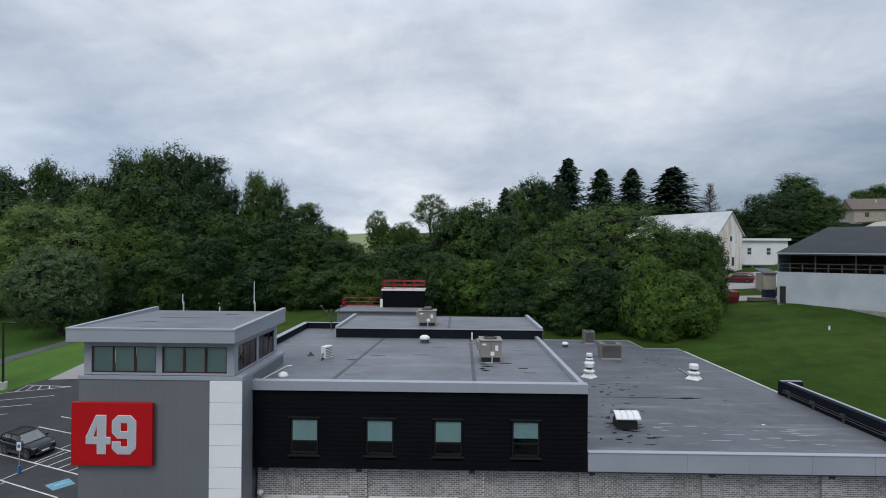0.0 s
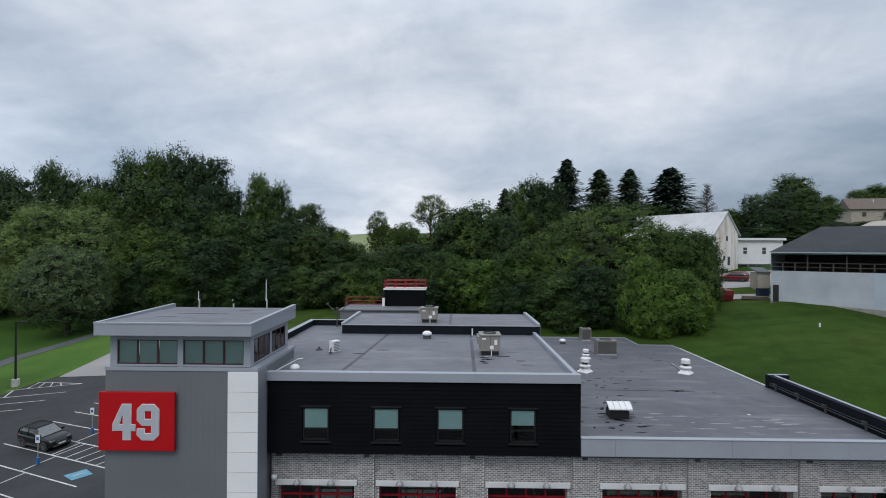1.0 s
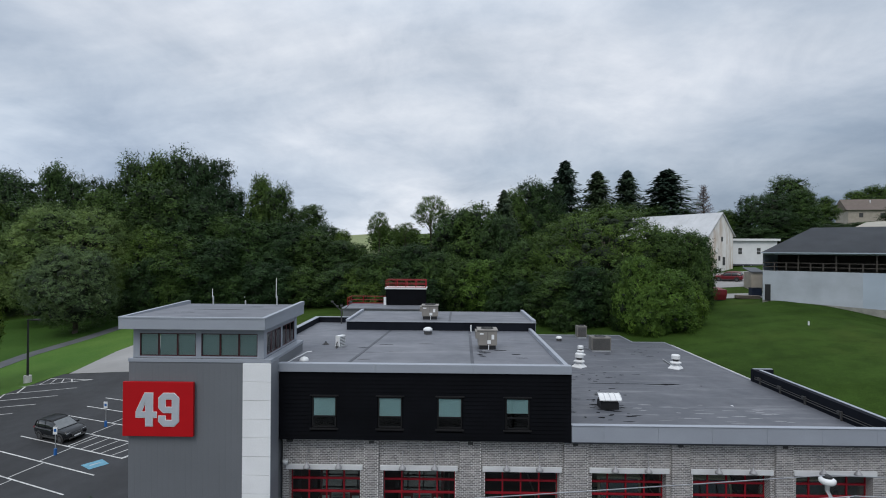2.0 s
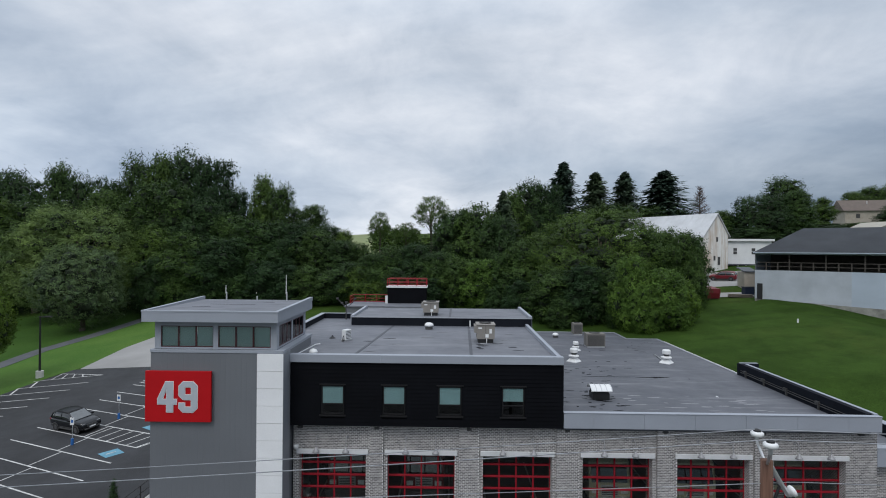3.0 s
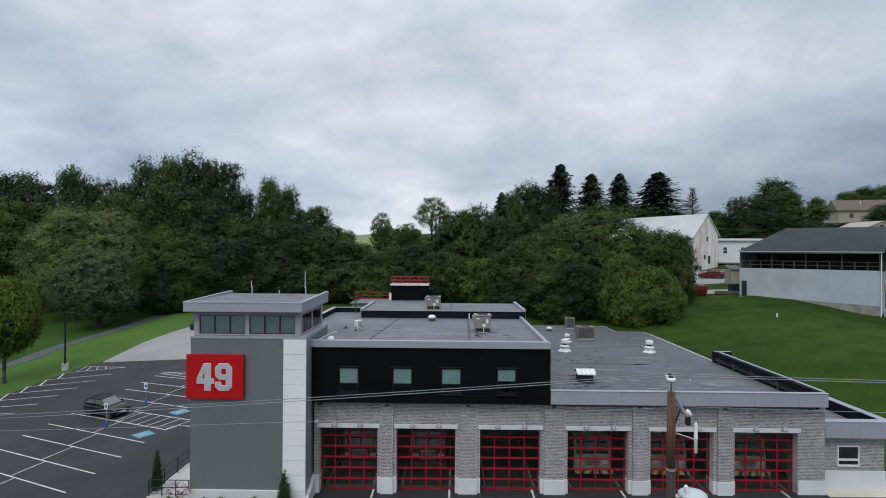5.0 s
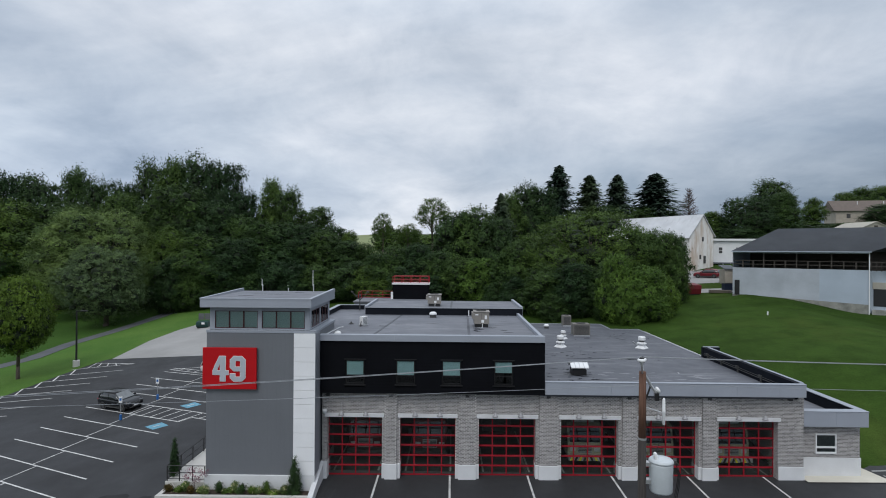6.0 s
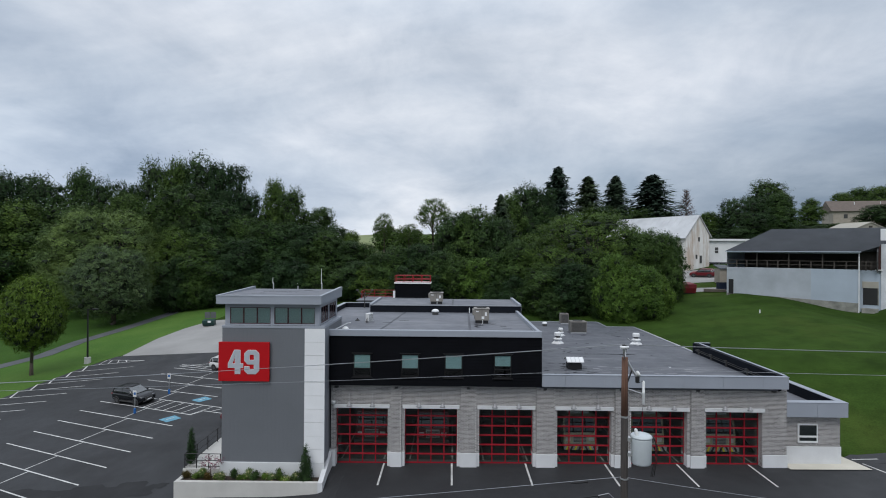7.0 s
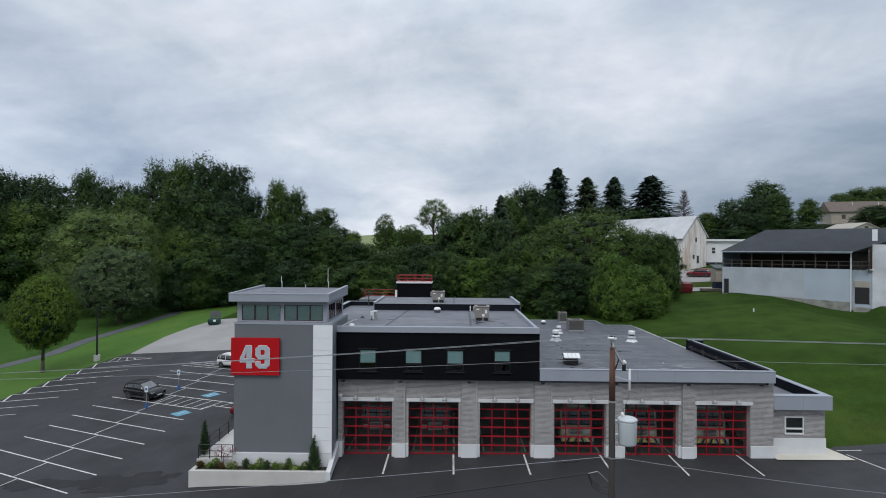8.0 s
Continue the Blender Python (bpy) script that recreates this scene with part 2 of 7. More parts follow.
CONCW = paint("white_painted_base", (0.62, 0.63, 0.64), 0.75, var=0.07, scale=0.6)
DARKM = paint("dark_membrane", (0.010, 0.012, 0.017), 0.75, var=0.2, spec=0.08)
RED = paint("red_painted_metal", (0.27, 0.008, 0.018), 0.45, var=0.1, spec=0.3)
SIGNRED = paint("red_sign_face", (0.44, 0.006, 0.010), 0.5, var=0.05, spec=0.2)
MAROON = paint("maroon_frame", (0.060, 0.010, 0.014), 0.45)
NUMERAL = paint("pale_grey_numeral", (0.42, 0.45, 0.49), 0.5, var=0.05)
LINEW = paint("white_road_paint", (0.50, 0.50, 0.485), 0.8, var=0.28, scale=1.6, fine=9)
BLUEP = paint("blue_road_paint", (0.11, 0.27, 0.36), 0.8, var=0.2, scale=2)
BLUE = paint("blue_plastic", (0.02, 0.12, 0.36), 0.45)
STEEL = paint("galvanised_steel", (0.55, 0.56, 0.57), 0.35, 0.7, var=0.1)
UNIT = paint("beige_unit_casing", (0.225, 0.21, 0.19), 0.5, var=0.08)
UNITD = paint("dark_grille", (0.05, 0.05, 0.05), 0.6)
WHITE = paint("white_enamel", (0.72, 0.73, 0.73), 0.4, var=0.05)
SOIL = paint("mulch", (0.040, 0.028, 0.020), 0.95, var=0.4, scale=4, bump=0.6)
BLKMETAL = paint("black_metal", (0.012, 0.012, 0.013), 0.45)
BARK = wood_mat("bark", (0.045, 0.035, 0.026), (0.10, 0.08, 0.062))
POLEWOOD = wood_mat("creosoted_pole", (0.085, 0.038, 0.024), (0.16, 0.085, 0.055))
POLEGREY = wood_mat("weathered_pole", (0.018, 0.015, 0.014), (0.044, 0.037, 0.033))
GRAVEL = paint("pale_gravel", (0.262, 0.258, 0.25), 0.95, var=0.14, scale=0.15, fine=12, bump=0.5)
PATHM = paint("worn_path_asphalt", (0.074, 0.078, 0.085), 0.9, var=0.15, scale=0.4)
BARNBLUE = paint("pale_blue_metal_wall", (0.36, 0.42, 0.485), 0.55, var=0.09, scale=0.25)
BARNROOF = paint("dark_grey_shingle", (0.090, 0.099, 0.112), 0.85, var=0.12, scale=0.4)
WET = paint("damp_roof_film", (0.008, 0.009, 0.011), 0.9, var=0.2, spec=0.1)
SCUFF = paint("scuffed_membrane", (0.235, 0.24, 0.255), 0.7, var=0.2)
SEAM = paint("membrane_seam", (0.135, 0.142, 0.16), 0.6, var=0.15)
OLDWHITE = rusty_white_mat()
WOODGREY = wood_mat("grey_timber", (0.10, 0.085, 0.07), (0.2, 0.17, 0.14))
BEIGE = paint("beige_siding", (0.36, 0.32, 0.27), 0.8)
GABLE = paint("cream_boards", (0.36, 0.34, 0.29), 0.8, var=0.08)
BROWNROOF = paint("brown_shingle", (0.13, 0.105, 0.09), 0.9)
BAYGLASS = glass_mat("bay_door_glass", (0.84, 0.87, 0.86))
PANE = glass_mat("window_glass", (0.88, 0.93, 0.93))
BLIND = paint("pale_green_blind", (0.28, 0.42, 0.44), 0.7, var=0.05)
SHADEC = paint("grey_green_shade_cloth", (0.52, 0.60, 0.59), 0.7, var=0.06)
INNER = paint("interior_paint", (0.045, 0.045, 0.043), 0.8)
LEAF_A = leaf_mat("leaves_mid_green", (0.030, 0.060, 0.016), (0.070, 0.120, 0.030))
LEAF_B = leaf_mat("leaves_dark_green", (0.018, 0.040, 0.014), (0.044, 0.082, 0.027))
LEAF_C = leaf_mat("leaves_light_green", (0.044, 0.092, 0.017), (0.114, 0.190, 0.036), 0.05)
LEAF_S = leaf_mat("silvery_green_leaves", (0.071, 0.117, 0.034), (0.163, 0.232, 0.076), 0.0, 0.15)
# shade inside the crowns, put into a near-black core colour
CROWN_SHADE = paint("painted_crown_shade", (0.013, 0.024, 0.009), 0.9, var=0.3, scale=2)
LEAF_R = leaf_mat("street_tree_leaves", (0.042, 0.084, 0.012), (0.108, 0.170, 0.026), 0.0, 0.1)
LEAF_D = leaf_mat("leaves_deep_green", (0.030, 0.060, 0.013), (0.077, 0.128, 0.027))
LEAF_G = leaf_mat("grey_green_leaves", (0.046, 0.080, 0.036), (0.105, 0.155, 0.074), 0.0, 0.15)
NEEDLE = leaf_mat("spruce_needles", (0.024, 0.042, 0.030), (0.056, 0.086, 0.056))
FLOWER = paint("pale_yellow_flower", (0.62, 0.56, 0.30), 0.7, var=0.2)
PINK = paint("dusky_pink_leaf", (0.20, 0.07, 0.10), 0.7, var=0.3, scale=6)

# ---- building helpers ----


def empty(name, x=0, y=0, z=0, rz=0, label="", category="", group="", kind=""):
    ob = new(name)
    ob.empty_display_size = 0.3
    ob.matrix_basis = pose(x, y, z, 0, 0, rz)
    return tagged(ob, label, category, group, kind)


def mesh_of(name, bm, material, smooth=False):
    me = bpy.data.meshes.new(name)
    bmesh.ops.recalc_face_normals(bm, faces=bm.faces)
    bm.to_mesh(me)
    bm.free()
    for m in (material if isinstance(material, (list, tuple)) else (material,)):
        me.materials.append(m)
    if smooth:
        me.polygons.foreach_set("use_smooth", [True] * len(me.polygons))
    return me


def part(name, bm, material, parent=None, label="", smooth=False):
    """Links a bmesh as one mesh object under a thing or a part."""
    ob = new(name, mesh_of(name, bm, material, smooth))
    if parent is not None:
        ob.parent = parent
    return tagged(ob, label)


def share(name, me, parent, m=None, label=""):
    ob = new(name, me)
    ob.parent = parent
    if m is not None:
        ob.matrix_basis = m
    return tagged(ob, label)


def thing(name, bm, material, label, category, group="", kind="", smooth=False):
    return tagged(part(name, bm, material, None, "", smooth), label, category, group, kind)


def box(x0, x1, y0, y1, z0, z1, bev=0.0, bm=None):
    own = bmesh.new()
    v = [own.verts.new((x, y, z)) for z in (z0, z1) for y in (y0, y1) for x in (x0, x1)]
    for f in ((0, 2, 3, 1), (4, 5, 7, 6), (0, 1, 5, 4), (2, 6, 7, 3), (0, 4, 6, 2), (1, 3, 7, 5)):
        own.faces.new([v[i] for i in f])
    if bev:
        bmesh.ops.bevel(own, geom=own.edges[:], offset=bev, segments=2, profile=0.6, affect="EDGES")
    return own if bm is None else merge(bm, own)


def merge(bm, other):
    me = bpy.data.meshes.new("tmp")
    other.to_mesh(me)
    other.free()
    bm.from_mesh(me)
    bpy.data.meshes.remove(me)
    return bm


def rod(a, b, r0, r1=None, seg=8, bm=None, caps=True):
    own = bmesh.new() if bm is None else bm
    a, b = Vector(a), Vector(b)
    r1 = r0 if r1 is None else r1
    q = (b - a).to_track_quat("Z", "Y")
    rings = []
    for c, r in ((a, r0), (b, r1)):
        rings.append([own.verts.new(c + q @ Vector((r * math.cos(2 * math.pi * i / seg), r * math.sin(2 * math.pi * i / seg), 0))) for i in range(seg)])
    for i in range(seg):
        own.faces.new((rings[0][i], rings[0][(i + 1) % seg], rings[1][(i + 1) % seg], rings[1][i]))
    if caps:
        own.faces.new(rings[0][::-1])
        own.faces.new(rings[1])
    return own


def lathe(profile, seg=16, bm=None, at=(0, 0, 0)):
    """A turned form from (radius, height) pairs."""
    own = bmesh.new() if bm is None else bm
    rings = [[own.verts.new((at[0] + r * math.cos(2 * math.pi * i / seg), at[1] + r * math.sin(2 * math.pi * i / seg), at[2] + z)) for i in range(seg)] for r, z in profile]
    for p, q in zip(rings, rings[1:]):
        for i in range(seg):
            own.faces.new((p[i], p[(i + 1) % seg], q[(i + 1) % seg], q[i]))
    own.faces.new(rings[0][::-1])
    own.faces.new(rings[-1])
    return own


def prism(points, axis, a, b, bm=None):
    """A flat outline (u, v) drawn out along x, y or z from a to b."""
    own = bmesh.new() if bm is None else bm

    def at(u, v, w):
        return {"x": (w, u, v), "y": (u, w, v), "z": (u, v, w)}[axis]

    p = [own.verts.new(at(u, v, a)) for u, v in points]
    q = [own.verts.new(at(u, v, b)) for u, v in points]
    own.faces.new(p)
    own.faces.new(q[::-1])
    for i in range(len(points)):
        j = (i + 1) % len(points)
        own.faces.new((p[i], q[i], q[j], p[j]))
    return own


def tube(points, r, bm=None, seg=6):
    own = bmesh.new() if bm is None else bm
    for a, b in zip(points, points[1:]):
        rod(a, b, r, r, seg, own)
    return own


# ---- the lie of the land ----


def smooth(a, b, x):
    t = min(1.0, max(0.0, (x - a) / (b - a)))
    return t * t * (3 - 2 * t)


BUILT = [(-8.75, 22.4, 0.7, 29.4), (6.1, 18.9, 29.0, 33.9), (23.0, 27.3, 1.2, 12.4), (-11.2, -8.0, 3.9, 16.6), (-15.6, -9.2, -1.4, 3.9)]


def land(x, y):
    """Height of the ground: a slope that falls to the south-west, with the level apron cut into it."""
    ye = min(y, 120) + 0.35 * max(0, min(y, 420) - 120)
    xe = max(-150, min(150, x))
    p = -0.86 + 0.088 * (xe + 25) + 0.085 * (max(ye, -60) - 12.6)
    p += 14 * math.exp(-(((x + 75) / 110) ** 2 + ((y - 360) / 110) ** 2))
    p -= 2.2 * smooth(44, 57, x) * (1 - smooth(46, 62, y))
    apron = -0.45 + 0.0085 * (min(x, 40) + 8) - 0.015 * max(0, -y)
    cut = apron + 0.30 * max(0, y - 2.5) + 0.20 * max(0, x - 31) * smooth(-3, 4, y)
    p -= 0.36 * smooth(-18, -11, x) * (1 - smooth(-9.3, -7.2, x)) * (1 - smooth(-2.6, -0.6, y))
    q = apron if y < 1 else min(p, cut)
    lead = 1.7 * (1 - smooth(-2.6, -0.6, y))
    return p + (q - p) * smooth(-10.8 + lead, -7.5 + 0.3 * lead, x)


def sunk(x, y):
    if any(a < x < b and c < y < d for a, b, c, d in BUILT):
        return -1.6
    return land(x, y)


def lines(lo, hi, step, far, extra=()):
    v = set(np.arange(lo, hi + 0.01, step).round(3).tolist()) | set(extra)
    s, x = step, hi
    while x < far:
        s *= 1.35
        x += s
        v |= {round(x, 2), round(lo - (x - hi), 2)}
    return sorted(v)


GX = lines(-90, 90, 3, 2600, [e for a, b, c, d in BUILT for q in (a, b) for e in (q - 0.03, q + 0.03)] + [-10.5, -9.5, -8.5, -7.5])
GY = lines(-60, 130, 3, 2600, [e for a, b, c, d in BUILT for q in (c, d) for e in (q - 0.03, q + 0.03)] + [1.0, 2.5, 4.5])


def ground_sheet():
    verts = [(x, y, sunk(x, y)) for y in GY for x in GX]
    w = len(GX)
    faces = [(j * w + i, j * w + i + 1, (j + 1) * w + i + 1, (j + 1) * w + i) for j in range(len(GY) - 1) for i in range(w - 1)]
    me = bpy.data.meshes.new("ground")
    me.from_pydata(verts, [], faces)
    me.materials.append(GRASS)
    me.polygons.foreach_set("use_smooth", [True] * len(faces))
    return tagged(new("ground", me), "mown green grass slope falling away from the building", "grass", kind="structure")


def laid(name, outline, lift, material, label, category, parent=None):
    """A surface laid on the land: an outline cut along the ground's own grid and lifted."""
    bm = bmesh.new()
    bm.faces.new([bm.verts.new((x, y, 0)) for x, y in outline])
    x0, x1 = min(p[0] for p in outline), max(p[0] for p in outline)
    y0, y1 = min(p[1] for p in outline), max(p[1] for p in outline)
    for values, n, a, b in ((GX, (1, 0, 0), x0, x1), (GY, (0, 1, 0), y0, y1)):
        for v in values:
            if a < v < b:
                bmesh.ops.bisect_plane(bm, geom=bm.verts[:] + bm.edges[:] + bm.faces[:], plane_co=(n[0] * v, n[1] * v, 0), plane_no=n)
    for v in bm.verts:
        v.co.z = land(v.co.x, v.co.y) + lift
    return tagged(part(name, bm, material, parent), label, category, kind="structure" if parent is None else "")


ground_sheet()

# ---- surfaces on the land ----
lot = laid("parking_lot", [(-51.9, -60), (-10.4, -60), (-10.4, 44), (-30, 36), (-48.2, 38.6), (-49.9, 33), (-50.9, 27), (-51.9, 20), (-51.9, 6)], 0.05, ASPHALT,
           "dark asphalt parking lot with white angled bay lines", "parking lot")
laid("road", [(-10.4, -60), (70, -60), (70, 1.3), (34, 2.1), (29.5, 2.5), (27.2, 1.0), (-8.6, 1.0), (-10.4, 1.0)], 0.05, ASPHALT,
     "dark asphalt apron and road before the fire station", "road")
laid("gravel_yard", [(-47.5, 38.6), (-30, 36), (-27, 40), (-28, 60), (-44.5, 61.5), (-46.9, 56), (-48, 49)], 0.06, GRAVEL,
     "pale grey gravel yard at the end of the parking lot", "gravel")
WAY = [(-78, 22.5), (-65.5, 37), (-62.4, 43), (-62.6, 51.5), (-60.4, 60), (-58.8, 71.5), (-58.2, 81), (-54, 98)]


def footpath():
    bm = bmesh.new()
    pts = []
    for a, b in zip(WAY, WAY[1:]):
        n = max(2, int(math.dist(a, b) / 2))
        pts += [(a[0] + (b[0] - a[0]) * i / n, a[1] + (b[1] - a[1]) * i / n) for i in range(n)]
    row = None
    for i, (x, y) in enumerate(pts[:-1]):
        d = Vector((pts[i + 1][0] - x, pts[i + 1][1] - y, 0)).normalized()
        s = Vector((-d.y, d.x, 0)) * 1.5
        now = [bm.verts.new((x + s.x * k, y + s.y * k, land(x + s.x * k, y + s.y * k) + 0.05)) for k in (-1, 0, 1)]
        if row:
            for j in (0, 1):
                bm.faces.new((row[j], row[j + 1], now[j + 1], now[j]))
        row = now
    return thing("footpath", bm, PATHM, "worn grey asphalt footpath through the grass", "path", kind="structure", smooth=True)


footpath()


def stripe(a, b, width=0.11, material=LINEW, name="line", lift=0.066, parent=lot):
    d = Vector((b[0] - a[0], b[1] - a[1], 0))
    s = Vector((-d.y, d.x, 0)).normalized() * width / 2
    n = max(1, int(d.length / 2.5))
    bm = bmesh.new()
    row = None
    for i in range(n + 1):
        c = Vector((a[0], a[1], 0)) + d * i / n
        now = [bm.verts.new((p.x, p.y, land(p.x, p.y) + lift)) for p in (c - s, c + s)]
        if row:
            bm.faces.new((row[0], row[1], now[1], now[0]))
        row = now
    return part(name, bm, material, parent)


def bay_ends(i):
    j = i if i >= 0 else 0.91 * i
    return (-37.6 - 0.47 * j, 18.75 - 2.46 * j), (-25.0 - 0.37 * j, 12.6 - 2.53 * j)


def on(i, u):
    """A point along a bay line, at a share of its length."""
    (ax, ay), (bx, by) = bay_ends(i)
    return ax + (bx - ax) * u, ay + (by - ay) * u


for i in range(-5, 9):
    a, b = bay_ends(i)
    stripe(a, on(i, 1.25) if i == -1 else b)
    if i < 8:
        c, d = bay_ends(i + 1)
        along = Vector((b[0] - a[0], b[1] - a[1])).normalized()
        gap = Vector((c[0] - a[0], c[1] - a[1]))
        foot = 0.5 * Vector((c[0] + d[0], c[1] + d[1]))
        top = foot - gap + along * gap.dot(along)
        stripe(foot, top)
for j in range(6):  # hatched aisle beside the accessible bays
    stripe(on(0, 0.534 + 0.093 * j), on(-1, 0.595 + 0.10 * j))
stripe((-24.92, 12.5), (-24.05, 13.35))
stripe((-24.05, 13.35), (-21.4, 12.1))
stripe((-23.3, 13.0), (-22.2, 13.65))
for a, b in (((-35.2, 30.7), (-30.4, 30.6)), ((-35.1, 31.3), (-29.9, 28.9)), ((-35.0, 30.6), (-29.7, 27.8)), ((-33.6, 30.2), (-33.2, 30.6)), ((-32.4, 29.5), (-31.9, 29.9)), ((-31.2, 28.8), (-30.8, 29.3))):
    stripe(a, b)  # hatched island at the end of the row
for k in range(-6, 4):  # row along the grass verge, with a raked tooth at the head of each bay
    a, b = (-51.3 + 0.45 * k, 24.8 + 2.35 * k), (-43.5 + 0.5 * k, 25.0 + 2.4 * k)
    stripe(a, b)
    stripe((a[0] + 1.35, a[1] + 0.05), (a[0] + 0.45, a[1] + 2.35), 0.2)
for a, b in (((-48.9, 34.6), (-42.1, 35.0)), ((-48.6, 37.0), (-42.1, 35.0)), ((-48.2, 34.7), (-48.5, 36.9)), ((-47.0, 34.7), (-47.6, 36.7)),
             ((-45.7, 34.8), (-46.5, 36.4)), ((-44.5, 34.9), (-45.3, 36.0)), ((-50.2, 34.3), (-48.9, 34.6))):
    stripe(a, b)
for cx, cy in ((-26.6, 12.0), (-25.9, 16.9)):  # blue accessible-bay panels
    o = laid("bay_panel", [(cx - 1.0, cy - 0.1), (cx + 0.2, cy - 0.95), (cx + 1.2, cy - 0.2), (cx + 0.1, cy + 0.7)], 0.07, BLUEP, "faded blue accessible-bay panel", "", lot)
    stripe((cx - 0.2, cy - 0.3), (cx + 0.35, cy + 0.1), 0.12, LINEW, "symbol_stroke", 0.078)
road = bpy.data.objects["road"]
for x in (-5.05, -0.2, 5.05, 10.7, 15.8, 20.85):  # guide lines up to the doors
    stripe((x, -3.1), (x, 0.46), 0.13, LINEW, "guide_line", 0.066, road)
for a, b in (((28.9, 1.5), (40.0, 1.2)), ((29.1, 0.75), (31.0, -6.0))):
    stripe(a, b, 0.13, LINEW, "guide_line", 0.066, road)
laid("verge", [(-51.9, 6), (-51.9, 20), (-50.9, 27), (-49.9, 33), (-49.0, 37), (-47.4, 40), (-47.9, 49), (-46.8, 56), (-44.4, 62), (-43, 72), (-52, 88), (-56.6, 80), (-57.2, 71), (-58.8, 60), (-61.0, 51), (-60.8, 43), (-64.2, 36), (-70, 29.5), (-70, 6)], 0.03, VERGE,
     "bright mown grass verge between lot and path", "grass")

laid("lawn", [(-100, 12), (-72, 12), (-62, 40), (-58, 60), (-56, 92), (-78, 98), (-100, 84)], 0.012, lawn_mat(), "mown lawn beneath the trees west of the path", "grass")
# hay colour, paled to put the air's haze into it
HAY = paint("hay_field_with_haze", (0.17, 0.20, 0.085), 0.95, var=0.12, scale=0.05)
laid("field", [(-52, 190), (-14, 190), (-30, 420), (-120, 420)], 0.05, HAY, "mown hay field on the far rise, paled by painted haze", "field")
rd = random.Random(23)
for k, (cx, cy, rx, ry) in enumerate(((-31.6, -0.7, 2.0, 0.75), (-28.4, -1.1, 2.1, 0.6), (-25.3, -1.2, 2.0, 0.9), (-22.6, -1.4, 1.9, 1.1), (-24.4, -2.4, 1.6, 0.5), (-20.6, -1.0, 0.7, 0.35))):
    ring = []
    for j in range(30):
        a = 2 * math.pi * j / 30
        f = 1 + 0.20 * math.sin(3 * a + k) + 0.13 * math.sin(7 * a + 2 * k) + rd.uniform(-0.03, 0.03)
        ring.append((cx + rx * f * math.cos(a), cy + ry * f * math.sin(a)))
    laid("damp_patch", ring, 0.062 + 0.0007 * k, WETROAD, "dark damp patch on the asphalt", "", lot)
# ---- fire station ----
station = empty("fire_station", 7, 0, 0, label="grey brick fire station with black siding and red bay doors", category="fire station")
station.matrix_basis = Matrix()
DOORS = [(-8.47, -4.76), (-3.57, 0.17), (1.72, 5.53), (7.22, 11.04), (12.41, 16.34), (17.66, 21.58)]
FLOOR = -0.12


def sill(x):
    return -0.44 + 0.0085 * (x + 8)


# brick front: spandrel over the bays, piers between them
bm = box(-8.8, 23.27, 0.0, 0.35, 3.78, 5.50)
edges = [-8.8] + [e for d in DOORS for e in d] + [23.27]
for a, b in zip(edges[::2], edges[1::2]):
    box(a, b, 0.0, 0.95, -1.2, 3.80, 0, bm)
front = part("brick_wall", bm, BRICK, station, "grey brick front with pale mortar joints")
for a, b in list(zip(edges[::2], edges[1::2]))[1:-1]:
    c, w = (a + b) / 2, max(0.34, (b - a) / 2 - 0.22)
    part("pier", box(c - w, c + w, -0.15, 0.003, 0.62, 5.47), BRICK, station)
    part("pier_base", box(a - 0.02, b + 0.02, -0.05, 0.97, -0.9, 0.62, 0.02), CONCW, station, "white painted pier base")
    part("pier_base", box(c - w - 0.04, c + w + 0.04, -0.22, -0.05, -0.9, 0.64, 0.02), CONCW, station)
part("pier_base", box(21.60, 23.32, -0.06, 0.97, -0.9, 0.74, 0.02), CONCW, station)
part("pier_base", box(-8.9, -8.45, -0.10, 0.97, -0.9, 0.74, 0.02), CONCW, station)
part("wall_east", box(22.65, 23.27, 0.95, 29.6, -1.2, 5.3), BRICK, station)
part("wall_back", box(19.15, 22.65, 29.3, 29.6, -1.2, 5.3), BRICK, station)
part("wall_back", box(-11.0, 18.8, 33.9, 34.2, -1.2, 5.3), BRICK, station)
part("wall_notch", box(18.8, 19.15, 29.3, 34.2, -1.2, 5.3), BRICK, station)
part("wall_west", box(-11.15, -10.8, 3.9, 16.75, -1.2, 9.0), GREYRIB, station)
part("wall_west", box(-11.15, -10.8, 16.95, 33.9, -1.2, 5.3), BRICK, station)
part("rear_roof", box(-11.15, -8.0, 16.95, 34.2, 5.32, 5.49), ROOF, station)
slabf = part("floor_slab", box(-10.8, 22.65, 0.55, 29.0, -1.0, FLOOR), paint("sealed_bay_floor", (0.075, 0.075, 0.075), 0.45), station)
for a, b in DOORS:
    for x in (a + 0.35, b - 0.32):
        part("floor_line", box(x - 0.06, x + 0.06, 0.65, 9.0, FLOOR - 0.01, FLOOR + 0.006), LINEW, slabf)
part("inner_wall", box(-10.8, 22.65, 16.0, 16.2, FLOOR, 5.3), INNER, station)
part("upper_wall_east", box(5.75, 5.95, -0.3, 20.0, 5.3, 9.1), GREYRIB, station)
part("upper_wall_back", box(-10.8, 5.95, 16.75, 16.95, 5.6, 9.1), GREYRIB, station)
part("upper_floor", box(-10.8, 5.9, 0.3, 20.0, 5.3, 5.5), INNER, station)

